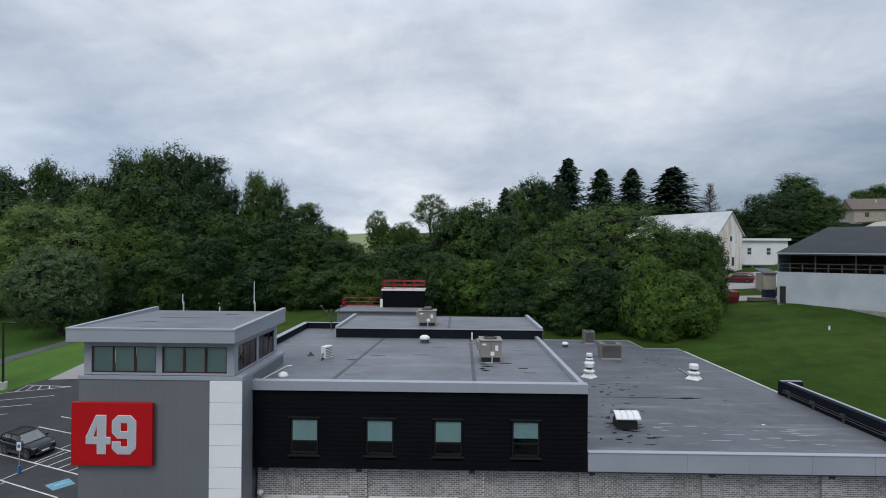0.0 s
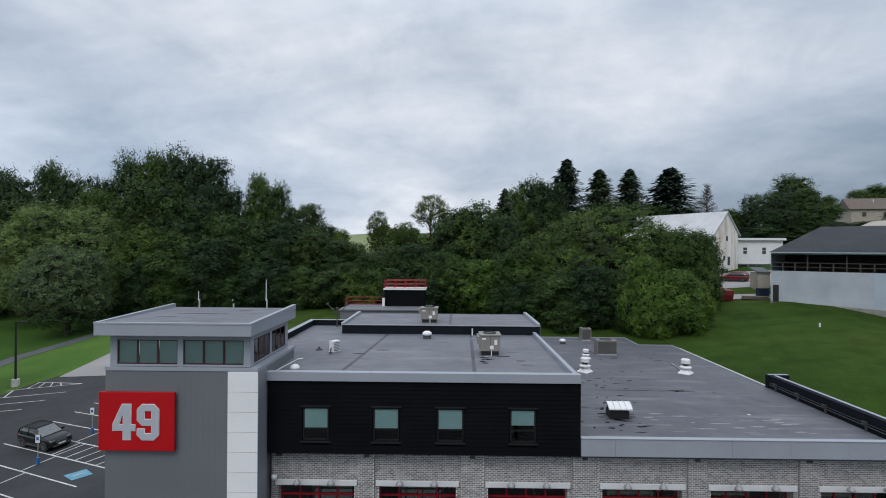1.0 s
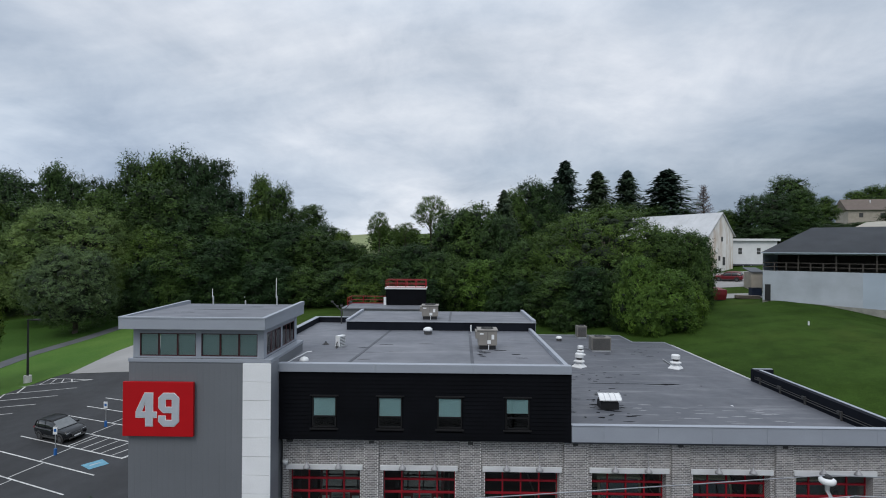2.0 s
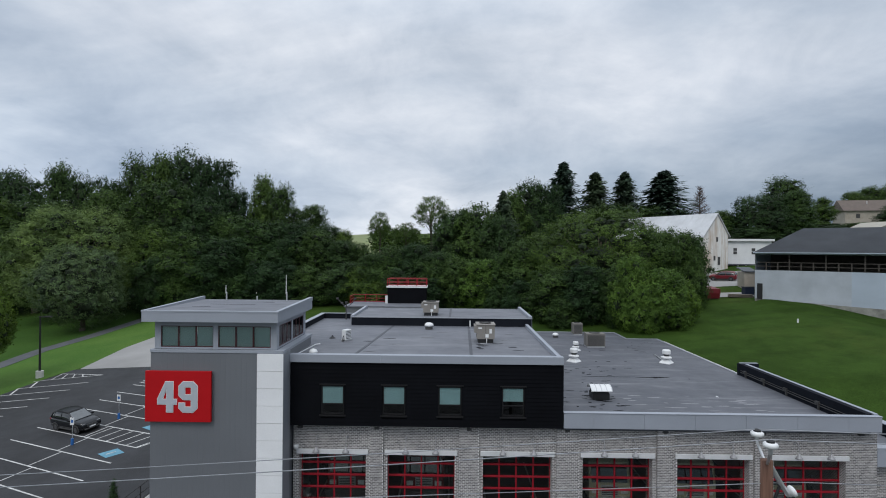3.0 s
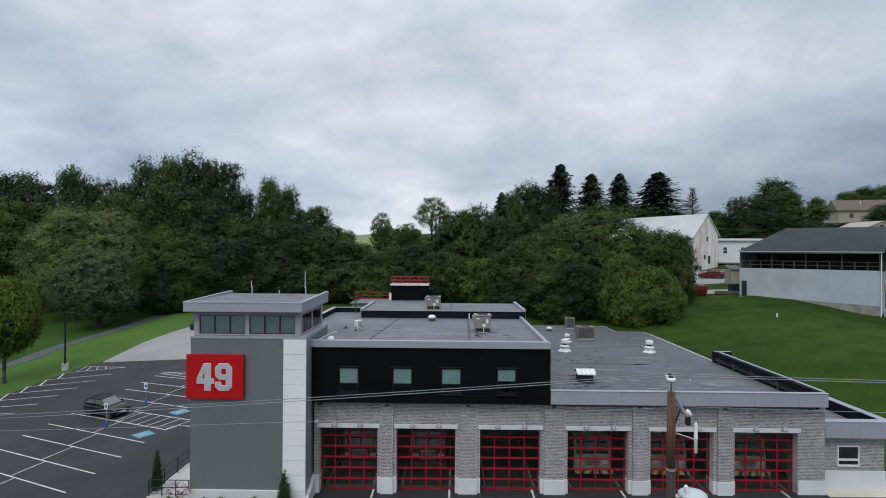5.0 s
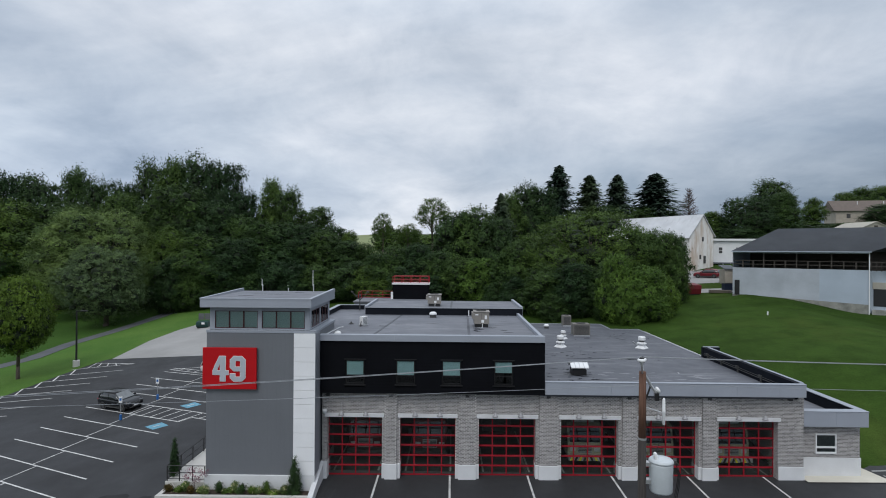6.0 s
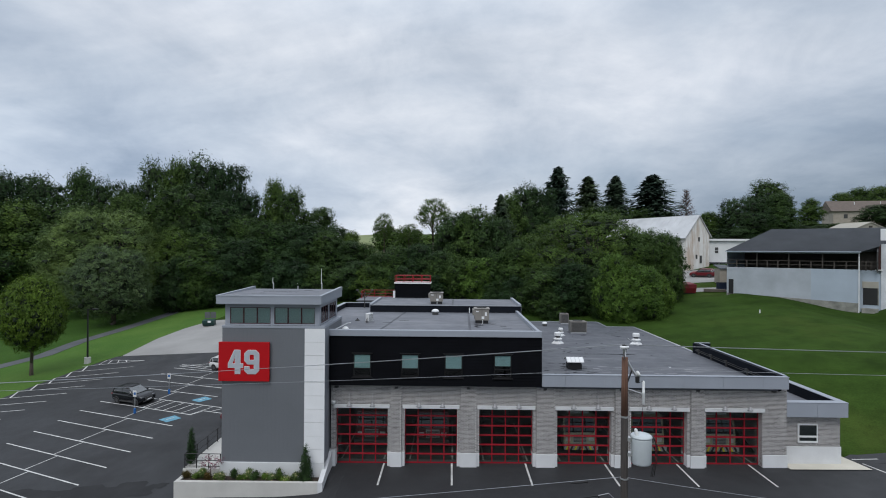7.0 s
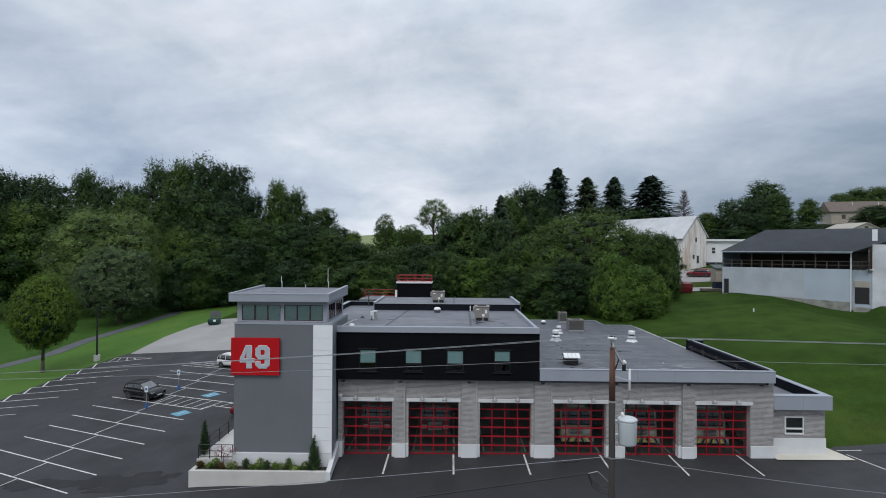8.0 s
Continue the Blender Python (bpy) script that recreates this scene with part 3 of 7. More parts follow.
# bay doors
LAMPGREY = paint("grey_lamp_enamel", (0.30, 0.30, 0.31), 0.4)
bar_h = {}
for n, (a, b) in enumerate(DOORS):
    z0, z1 = sill((a + b) / 2) + 0.03, 3.74
    part("lintel", box(a - 0.14, b + 0.14, -0.10, 0.30, 3.72, 3.98, 0.02), CONCW, station, "white painted bay lintel")
    door = part("bay_door", box(a, b, 0.52, 0.58, z0, z0 + 0.10), RED, station, "red framed sectional glass door")
    box_h = (z1 - z0) / 6
    for i in range(1, 7):
        z = z0 + i * box_h
        bm = box(a, b, 0.48, 0.60, z - 0.055, z + 0.045, 0.008)
        part("rail", bm, RED, door)
    for i in range(5):
        x = a + (b - a) * i / 4
        part("stile", box(max(a, x - 0.04), min(b, x + 0.04), 0.51, 0.58, z0 + 0.1, z1), RED, door)
    for i in range(6):
        for j in range(4):
            pw = (b - a) / 4
            key = round(pw, 2)
            if key not in bar_h:
                g = box(-pw / 2, pw / 2, -0.006, 0.006, -box_h / 2, box_h / 2)
                bar_h[key] = mesh_of("pane", g, BAYGLASS)
            o = share("pane", bar_h[key], door, pose(a + pw * (j + 0.5), 0.555, z0 + box_h * (i + 0.5)))
            o.visible_shadow = False
    for s in (0.28, 0.72):  # gooseneck lamps over the bay
        x = a + (b - a) * s
        lamp = empty("wall_lamp", x, 0, 3.95, label="grey gooseneck barn lamp above a bay door", category="wall lamp", group="bay lamps")
        part("arm", tube([(0, 0.0, 0.72), (0, -0.16, 0.84), (0, -0.34, 0.82), (0, -0.45, 0.62), (0, -0.46, 0.26)], 0.022), LAMPGREY, lamp)
        part("mount", rod((0, 0.02, 0.72), (0, -0.05, 0.72), 0.075, 0.075, 12), LAMPGREY, lamp)
        part("shade", lathe([(0.04, 0.27), (0.07, 0.20), (0.17, 0.08), (0.195, 0.0), (0.18, 0.0), (0.06, 0.13)], 14, None, (0, -0.46, 0)), LAMPGREY, lamp, smooth=True)
for x in (-8.4, -4.15, 0.95, 6.35, 11.7, 17.0, 22.3):
    f = empty("flood_light", x, 0, 5.22, label="small dark flood light under the roof edge", category="flood light", group="front flood lights")
    part("head", box(-0.13, 0.13, -0.22, 0.0, -0.07, 0.06, 0.02), UNITD, f)
cam_dome = empty("security_camera", -8.6, -0.05, 4.15, label="white dome security camera on the brick corner", category="camera")
part("dome", lathe([(0.02, -0.16), (0.11, -0.12), (0.15, 0.0), (0.15, 0.10), (0.06, 0.12)], 12, None, (0, -0.15, 0)), WHITE, cam_dome, smooth=True)

# black board storey
part("backing_wall", box(-8.8, 6.0, -0.50, -0.30, 5.50, 8.95), BLACK, station)
WINS = [(-7.10, -5.93), (-3.75, -2.58), (-0.72, 0.47), (2.73, 3.88)]
WZ0, WZ1 = 6.12, 7.63
nb = 17
bh = (8.92 - 5.46) / nb
for i in range(nb):
    z0, z1 = 5.46 + i * bh, 5.46 + (i + 1) * bh
    cuts = [-8.8]
    if z1 > WZ0 - 0.05 and z0 < WZ1 + 0.05:
        for a, b in WINS:
            cuts += [a - 0.06, b + 0.06]
    cuts.append(6.02)
    for a, b in zip(cuts[::2], cuts[1::2]):
        part("siding_board", prism([(-0.50, z0), (-0.612, z0), (-0.585, z1 + 0.010), (-0.50, z1 + 0.010)], "x", a, b), BLACK, station)
part("soffit", box(-8.8, 23.05, -0.56, 0.0, 5.47, 5.52), DARKM, station)
for (a, b), drawn in zip(WINS, (0.56, 0.54, 0.56, 0.76)):
    w = part("window", box(a - 0.06, b + 0.06, -0.50, -0.44, WZ0 - 0.05, WZ1 + 0.05), WINBLK, station, "sash window with a pale blind half drawn")
    part("blind", box(a + 0.04, b - 0.04, -0.545, -0.53, WZ0 + drawn, WZ1 - 0.04), BLIND, w, "pale green roller blind")
    p = part("pane", box(a + 0.03, b - 0.03, -0.572, -0.566, WZ0 + 0.03, WZ1 - 0.03), PANE, w)
    p.visible_shadow = False
    fr = bmesh.new()
    for q in ((a - 0.03, a + 0.03, WZ0, WZ1), (b - 0.03, b + 0.03, WZ0, WZ1), (a, b, WZ1 - 0.04, WZ1 + 0.03), (a, b, WZ0 - 0.03, WZ0 + 0.04), (a, b, WZ0 + 0.50, WZ0 + 0.56)):
        box(q[0], q[1], -0.59, -0.52, q[2], q[3], 0, fr)
    part("window_frame", fr, WINBLK, w)
    part("window_sill", box(a - 0.14, b + 0.14, -0.68, -0.52, WZ0 - 0.14, WZ0 - 0.06, 0.01), WINBLK, w)
    part("window_head", box(a - 0.14, b + 0.14, -0.66, -0.52, WZ1 + 0.04, WZ1 + 0.11, 0.01), WINBLK, w)

# roof edges
for i in range(3):
    a, b = -8.85 + i * 14.85 / 3, -8.85 + (i + 1) * 14.85 / 3
    part("fascia_panel", box(a + 0.002, b - 0.002, -0.72, -0.30, 8.92, 9.34, 0.006), CLAD, station)
joints = [6.04] + [7.65 + 2.72 * i for i in range(6)] + [23.02]
for a, b in zip(joints, joints[1:]):
    part("fascia_panel", box(a + 0.004, b - 0.004, -0.66, -0.43, 5.50, 6.32, 0.006), CLAD, station)
part("coping", box(6.04, 23.03, -0.69, -0.36, 6.32, 6.36, 0.01), CLAD, station)


def slab(name, pts, thick, material, parent, label=""):
    bm = bmesh.new()
    t = [bm.verts.new(p) for p in pts]
    u = [bm.verts.new((p[0], p[1], p[2] - thick)) for p in pts]
    bm.faces.new(t)
    bm.faces.new(u[::-1])
    for i in range(len(pts)):
        j = (i + 1) % len(pts)
        bm.faces.new((t[i], u[i], u[j], t[j]))
    return part(name, bm, material, parent, label)


LZ = 5.50
slab("low_roof", [(5.95, -0.3, LZ), (22.5, -0.3, LZ), (22.5, 29.7, LZ), (19.15, 29.7, LZ), (19.15, 34.2, LZ), (-8.0, 34.2, LZ), (-8.0, 20.1, LZ), (5.95, 20.1, LZ)], 0.2, ROOF_LOW, station, "grey membrane roof with seams and damp stains")
slab("main_roof", [(-11.1, 3.6, 9.08), (-8.9, 3.6, 9.08), (-8.9, -0.3, 9.1), (5.75, -0.3, 9.1), (5.75, 16.8, 9.08), (-11.1, 16.8, 9.08)], 0.25, ROOF, station, "grey membrane roof with seams")
slab("step_roof", [(-7.9, 12.8, 9.70), (6.15, 12.8, 9.70), (6.15, 20.0, 9.66), (-7.9, 20.0, 9.66)], 0.2, ROOF, station, "raised rear membrane roof")
part("step_wall", box(-7.95, 6.25, 12.68, 12.82, 9.0, 9.70), DARKM, station, "dark upstand between the roof levels")
part("step_coping", box(-8.0, 6.3, 12.62, 12.90, 9.70, 9.735), TRIMGREY, station)
part("step_side", box(-8.05, -7.82, 12.8, 20.1, 9.0, 9.86, 0.02), CLAD, station)
part("step_side", box(6.05, 6.30, 12.8, 20.1, 5.6, 9.90, 0.02), CLAD, station)
part("step_back", box(-8.05, 6.3, 20.0, 20.2, 5.6, 9.68), GREYRIB, station)
part("parapet", box(5.72, 5.95, -0.3, 12.7, 8.9, 9.32, 0.02), CLAD, station, "pale metal-capped parapet")
part("parapet", box(-11.3, -11.05, 4.0, 16.9, 8.9, 9.50, 0.02), DARKM, station)
part("parapet", box(-11.3, -8.05, 16.75, 16.95, 8.9, 9.50, 0.02), DARKM, station)
part("parapet_cap", box(-11.36, -11.0, 4.0, 17.0, 9.50, 9.54, 0.01), CLAD, station)
part("parapet_cap", box(-11.36, -8.05, 16.7, 17.0, 9.504, 9.544, 0.01), CLAD, station)
# parapet along the east end of the low roof
part("parapet", box(22.45, 22.72, -0.3, 12.7, 5.3, 6.38), DARKM, station, "tall black parapet with conduit along it")
part("parapet_cap", box(22.80, 23.02, -0.36, 12.55, 6.385, 6.42, 0.01), CLAD, station)
part("parapet_top", box(22.44, 22.80, -0.36, 12.55, 6.38, 6.40), DARKM, station)
part("parapet_side", box(22.72, 23.01, -0.42, 12.55, 5.50, 6.38), CLAD, station)
part("parapet_return", box(22.40, 23.9, 12.55, 12.9, 4.0, 6.40), DARKM, station)
part("parapet_cap", box(22.55, 23.95, 12.72, 12.95, 6.405, 6.44, 0.01), CLAD, station)
for z, r in ((5.78, 0.03), (5.92, 0.02)):
    part("conduit", tube([(22.41, 0.4, z), (22.41, 5.0, z - 0.02), (22.41, 12.4, z)], r), UNITD, station)
for y in (3.4, 6.6, 9.2, 11.6):
    part("bracket", box(22.34, 22.45, y, y + 0.09, 5.5, 6.02), UNITD, station)
    part("junction_box", box(22.33, 22.45, y + 0.12, y + 0.34, 5.80, 6.0, 0.01), UNITD, station)
part("front_parapet", box(5.97, 22.5, -0.42, -0.31, 5.45, 6.34), DARKM, station)
part("roof_edge", box(22.42, 22.62, 12.95, 29.8, 5.42, 5.545, 0.02), TRIMGREY, station)
part("roof_edge", box(19.1, 22.64, 29.68, 29.84, 5.40, 5.55, 0.02), TRIMGREY, station)
part("roof_edge", box(19.08, 19.24, 29.84, 34.2, 5.40, 5.55, 0.02), TRIMGREY, station)
part("roof_edge", box(-8.0, 19.2, 34.2, 34.36, 5.40, 5.55, 0.02), TRIMGREY, station)
SEAMD = paint("dark_membrane_strip", (0.060, 0.065, 0.078), 0.6, var=0.2)
# membrane seams
for x0, y0, x1, y1, z in ((-5.6, 0.1, -4.6, 12.6, 9.1), (1.05, 0.1, 1.3, 12.6, 9.101), (-8.8, 0.25, 5.7, 0.25, 9.1), (-0.2, 12.9, -0.1, 19.9, 9.69)):
    d = Vector((x1 - x0, y1 - y0)).normalized() * 0.09
    bm = bmesh.new()
    bm.faces.new([bm.verts.new(p) for p in ((x0 - d.y, y0 + d.x, z + 0.008), (x1 - d.y, y1 + d.x, z + 0.006 - 0.01), (x1 + d.y, y1 - d.x, z + 0.006 - 0.01), (x0 + d.y, y0 - d.x, z + 0.008))])
    bmesh.ops.extrude_face_region(bm, geom=bm.faces[:])
    for v in list(bm.verts)[:4]:
        v.co.z -= 0.03
    part("roof_seam", bm, SEAMD if y1 > 12 and x0 > -8 else SEAM, station)
for y in (5.6, 10.4, 15.4, 20.6, 26.0):
    part("roof_seam", box(6.3, 22.3, y, y + 0.10, LZ - 0.02, LZ + 0.010), SEAM, station, "welded membrane seam")
# ponding stains and scuffs left on the membrane
rs = random.Random(21)


def patch(x, y, z, w, d, material, name, label):
    """A thin ragged film on the roof."""
    bm = bmesh.new()
    n = 16
    ring = []
    for i in range(n):
        a = 2 * math.pi * i / n
        k = rs.uniform(0.45, 1.0)
        ring.append((x + w * k * math.cos(a), y + d * k * math.sin(a)))
    prism(ring, "z", z - 0.004, z + 0.004, bm)
    return part(name, bm, material, station, label)


for i in range(95):
    w = rs.choice((0.12, 0.2, 0.3, 0.5))
    px, py = rs.choice(((rs.gauss(10.0, 1.6), rs.gauss(12.0, 2.6)), (rs.gauss(12.5, 2.2), rs.gauss(14.5, 2.5)), (rs.uniform(13, 21.5), rs.uniform(22, 28)), (rs.gauss(9.2, 0.8), rs.uniform(2.6, 7.5))))
    patch(max(6.6, px), max(2.4, py), LZ + 0.003, w * 0.8, rs.uniform(0.05, 0.14), WET, "damp_stain", "dark damp stain")
patch(12.0, 11.6, LZ + 0.005, 2.3, 0.07, WET, "damp_stain", "long dark damp stain")
patch(15.4, 11.5, LZ + 0.005, 1.7, 0.20, WET, "damp_stain", "long dark damp stain")
for i in range(26):
    patch(rs.uniform(11, 20), rs.uniform(2.6, 6.5), LZ + 0.004, rs.uniform(0.2, 0.8), rs.uniform(0.04, 0.12), SCUFF, "scuff", "pale scuff on the membrane")
for i in range(16):
    patch(rs.uniform(-6.5, 5.2), rs.uniform(1.0, 11.5), 9.108, rs.uniform(0.15, 0.6), rs.uniform(0.03, 0.09), rs.choice((WET, SCUFF, SCUFF)), "scuff", "worn mark on the membrane")
for x, y, w, d in ((1.75, 4.4, 0.28, 0.10), (1.9, 3.9, 0.42, 0.14), (1.6, 3.3, 0.20, 0.16), (1.75, 2.9, 0.24, 0.10), (2.9, 4.7, 0.5, 0.08)):
    patch(x, y, 9.11, w, d, WET, "damp_stain", "dark drip stain under the unit")
for x, y, w, d in ((-12.9, 1.6, 1.6, 0.05), (-11.2, 3.0, 0.5, 0.06), (-14.0, 0.2, 0.7, 0.05)):
    patch(x, y, 11.783, w, d, WET, "damp_stain", "dark damp streak on the tower roof")
patch(17.6, 6.2, LZ + 0.006, 0.10, 0.14, WHITE, "litter", "white scrap of litter")

# east annex
part("annex_wall", box(23.0, 27.42, 0.62, 0.95, 1.1, 3.45), BRICK, station, "brick annex front")
part("annex_wall", box(27.07, 27.42, 0.95, 12.6, 0.9, 3.45), BRICK, station)
part("annex_wall", box(23.0, 27.42, 12.6, 12.9, 0.9, 3.45), BRICK, station)
part("annex_base", box(23.33, 27.47, 0.56, 1.0, -0.9, 1.15, 0.02), CONCW, station, "white painted annex base")
part("annex_base", box(27.1, 27.47, 1.0, 12.6, -0.9, 1.15, 0.02), CONCW, station)
for a, b in ((23.29, 25.4), (25.41, 27.55)):
    part("fascia_panel", box(a, b, 0.0, 0.6, 3.40, 4.40, 0.012), CLAD, station)
part("fascia_panel", box(27.30, 27.55, 0.6, 12.9, 3.40, 4.40, 0.012), CLAD, station)
slab("annex_roof", [(23.0, 0.5, 3.62), (27.2, 0.5, 3.62), (27.2, 12.8, 3.62), (23.0, 12.8, 3.62)], 0.2, ROOF, station)
part("parapet", box(27.1, 27.3, 0.6, 12.8, 3.5, 4.40), DARKM, station)
part("parapet_cap", box(27.05, 27.58, 0.6, 12.9, 4.40, 4.445), CLAD, station)
part("annex_coping", box(23.29, 27.57, -0.02, 0.6, 4.40, 4.445, 0.01), CLAD, station)
w = part("window", box(24.43, 25.77, 0.57, 0.60, 1.47, 2.76), UNITD, station, "white-framed annex window")
fr = bmesh.new()
for q in ((24.41, 24.48, 1.44, 2.76), (25.72, 25.79, 1.44, 2.76), (24.48, 25.72, 2.69, 2.76), (24.48, 25.72, 1.44, 1.56), (24.48, 25.72, 1.82, 1.94)):
    box(*q[:2], 0.50, 0.62, *q[2:], 0, fr)
part("window_frame", fr, WHITE, w)
part("pane", box(24.42, 25.78, 0.545, 0.555, 1.48, 2.74), PANE, w)
pad = laid("pavement", [(23.3, 0.6), (23.3, -0.45), (28.9, -0.45), (28.4, 2.4), (27.5, 3.2), (27.4, 0.6)], 0.11, PADC, "cream concrete pad beside the annex", "pavement")

# corner tower
part("tower_shaft", box(-15.9, -8.9, -1.70, 4.0, 0.45, 9.56), GREYRIB, station, "grey ribbed metal tower")
bm = bmesh.new()
x = -15.9
while x < -10.3:
    prism([(x, -1.699), (x + 0.012, -1.7045), (x + 0.04, -1.7045), (x + 0.052, -1.699)], "z", 0.45, 9.555, bm)
    x += 0.28
tagged(part("ribs", bm, GREYRIB, station), kind="stuff")
for i in range(10):
    z0 = 0.46 + i * 0.909
    part("white_panel", box(-10.24, -8.86, -1.80, -1.62, z0 + 0.008, z0 + 0.901, 0.01), WHITEP, station)
part("tower_trim", box(-8.90, -8.84, -1.79, -0.60, 0.46, 9.55), TRIMGREY, station)
part("tower_base", box(-15.95, -8.84, -1.80, 3.95, -1.8, 0.45, 0.02), CONCW, station, "white painted tower base")
part("ledge", box(-15.93, -8.87, -1.735, 4.1, 9.56, 9.72, 0.01), CLAD, station)
CX0, CX1, CY0, CY1 = -15.75, -9.28, -1.60, 4.05
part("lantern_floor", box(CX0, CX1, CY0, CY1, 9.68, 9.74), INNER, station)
for x in (CX0, CX1 - 0.32, (CX0 + CX1) / 2 - 0.13):
    w = 0.26 if abs(x - (CX0 + CX1) / 2) < 1 else 0.32
    part("lantern_post", box(x, x + w, CY0, CY0 + 0.2, 9.72, 11.24), CLAD, station)
    part("lantern_post", box(x, x + w, CY1 - 0.2, CY1, 9.72, 11.24), CLAD, station)
for y in (CY0 + 0.2, CY1 - 0.44, (CY0 + CY1) / 2 - 0.13):
    for x in (CX0, CX1 - 0.2):
        part("lantern_post", box(x, x + 0.2, y, y + 0.24, 9.72, 11.24), CLAD, station)
for z0, z1 in ((10.95, 11.22), (9.72, 9.83)):
    part("lantern_beam", box(CX0 + 0.2, CX1 - 0.2, CY0 + 0.01, CY0 + 0.19, z0, z1), CLAD, station)
    for x in (CX0, CX1 - 0.2):
        part("lantern_beam", box(x + 0.01, x + 0.19, CY0 + 0.2, CY1 - 0.2, z0, z1), CLAD, station)
part("lantern_back", box(CX0 + 0.2, CX1 - 0.2, CY1 - 0.15, CY1 - 0.05, 9.72, 11.22), CLAD, station)


def lantern_window(p, q):
    """A three-light window between two plan points."""
    p, q = Vector((*p, 0)), Vector((*q, 0))
    L = (q - p).length
    m = Matrix.Translation(p) @ (q - p).to_track_quat("X", "Z").to_matrix().to_4x4()
    fr = bmesh.new()
    for i in range(4):
        x = L * i / 3
        box(max(0, x - 0.038), min(L, x + 0.038), -0.022, 0.03, 9.83, 10.95, 0, fr)
    box(0, L, -0.022, 0.03, 9.83, 9.875, 0, fr)
    box(0, L, -0.022, 0.03, 10.905, 10.95, 0, fr)
    fr.transform(m)
    w = part("window", fr, MAROON, station, "dark red framed tower window")
    for i in range(3):
        g = box(L * i / 3 + 0.05, L * (i + 1) / 3 - 0.05, -0.008, 0.008, 9.89, 10.89)
        g.transform(m)
        part("pane", g, PANE, w)
        g = box(L * i / 3 + 0.04, L * (i + 1) / 3 - 0.04, 0.07, 0.085, 9.87, 10.91)
        g.transform(m)
        part("shade_cloth", g, SHADEC, w)


mid = (CX0 + CX1) / 2
lantern_window((CX0 + 0.32, CY0 + 0.05), (mid - 0.13, CY0 + 0.05))
lantern_window((mid + 0.13, CY0 + 0.05), (CX1 - 0.32, CY0 + 0.05))
my = (CY0 + CY1) / 2
lantern_window((CX1 - 0.05, CY0 + 0.44), (CX1 - 0.05, my - 0.13))
lantern_window((CX1 - 0.05, my + 0.11), (CX1 - 0.05, CY1 - 0.42))
part("tower_cap", box(-16.14, -9.03, -2.2, 4.7, 11.22, 11.74, 0.015), CLAD, station, "pale grey overhanging tower cap")
part("tower_roof", box(-15.98, -9.19, -2.04, 4.6, 11.74, 11.78), ROOF, station)
for q in ((-16.16, -15.96, -2.2, 4.72), (-9.21, -9.01, -2.2, 4.72)):
    bm = prism([(q[2], 11.74), (q[2], 11.82), (q[3], 11.98), (q[3], 11.74)], "x", q[0], q[1])
    part("cap_edge", bm, CLAD, station)
part("cap_edge", box(-16.15, -9.02, -2.22, -2.04, 11.74, 11.82, 0.01), CLAD, station)

# ---- sign with the station number ----
sign = empty("wall_sign", -14.32, -1.95, 7.30, label="red square wall sign with pale block numerals 49", category="sign")
part("panel", box(-1.73, 1.73, 0.0, 0.16, -1.32, 1.33, 0.02), SIGNRED, sign)


SHRINK = 0.94


def numeral(loops, x0):
    """One block digit from an outline and its hole, with a white edge behind the grey face."""
    for name, y, grow, material in (("digit_edge", -0.012, 0.022, WHITE), ("digit", -0.026, 0.0, NUMERAL)):
        cu = bpy.data.curves.new(name, "CURVE")
        cu.dimensions, cu.fill_mode, cu.extrude, cu.offset = "2D", "BOTH", 0.014, grow
        for loop in loops:
            sp = cu.splines.new("POLY")
            sp.points.add(len(loop) - 1)
            for p, (u, v) in zip(sp.points, loop):
                p.co = (SHRINK * (x0 + u), SHRINK * v, 0, 1)
            sp.use_cyclic_u = True
        tmp = new("tmp", cu)
        bpy.context.view_layer.update()
        me = bpy.data.meshes.new_from_object(tmp.evaluated_get(bpy.context.evaluated_depsgraph_get()))
        bpy.data.objects.remove(tmp)
        me.transform(pose(0, y, 0, 90, 0, 0))
        me.materials.clear()
        me.materials.append(material)
        share(name, me, sign)


numeral([[(0.44, 0.84), (0.86, 0.84), (0.86, -0.14), (1.06, -0.14), (1.06, -0.42), (0.86, -0.42), (0.86, -0.86), (0.50, -0.86), (0.50, -0.42), (0.0, -0.42), (0.0, -0.12)],
         [(0.50, 0.46), (0.50, -0.14), (0.27, -0.14)]], -1.12)
numeral([[(0.24, 0.84), (0.80, 0.84), (1.04, 0.60), (1.04, -0.62), (0.80, -0.86), (0.24, -0.86), (0.0, -0.62), (0.0, -0.34), (0.34, -0.34), (0.34, -0.56), (0.70, -0.56), (0.70, -0.16), (0.24, -0.16), (0.0, 0.08), (0.0, 0.60)],
         [(0.34, 0.54), (0.70, 0.54), (0.70, 0.12), (0.34, 0.12)]], 0.06)

# ---- planter, steps and railing at the tower ----
planter = empty("planter", -13.8, -2.9, 0, label="long white concrete planter with flowers before the tower", category="planter")
planter.matrix_basis = Matrix()
part("front_wall", prism([(-18.5, -2.4), (-18.5, -0.42), (-9.0, -0.38), (-9.0, -1.8)], "y", -3.0, -2.72), CONC, planter)
part("end_wall", box(-18.5, -18.22, -2.72, -1.6, -2.3, -0.42, 0.01), CONC, planter)
part("soil", box(-18.3, -9.0, -2.75, -1.78, -1.8, -0.50), SOIL, planter)
part("side_wall", prism([(-3.0, -1.9), (-3.0, -0.38), (-1.2, 0.24), (-0.08, 0.66), (-0.08, -1.6)], "x", -9.0, -8.68), CONCW, planter, "white sloping side wall")
steps = empty("entrance_landing", -17.2, 1, 0, label="raised concrete landing and steps beside the tower", category="steps")
steps.matrix_basis = Matrix()
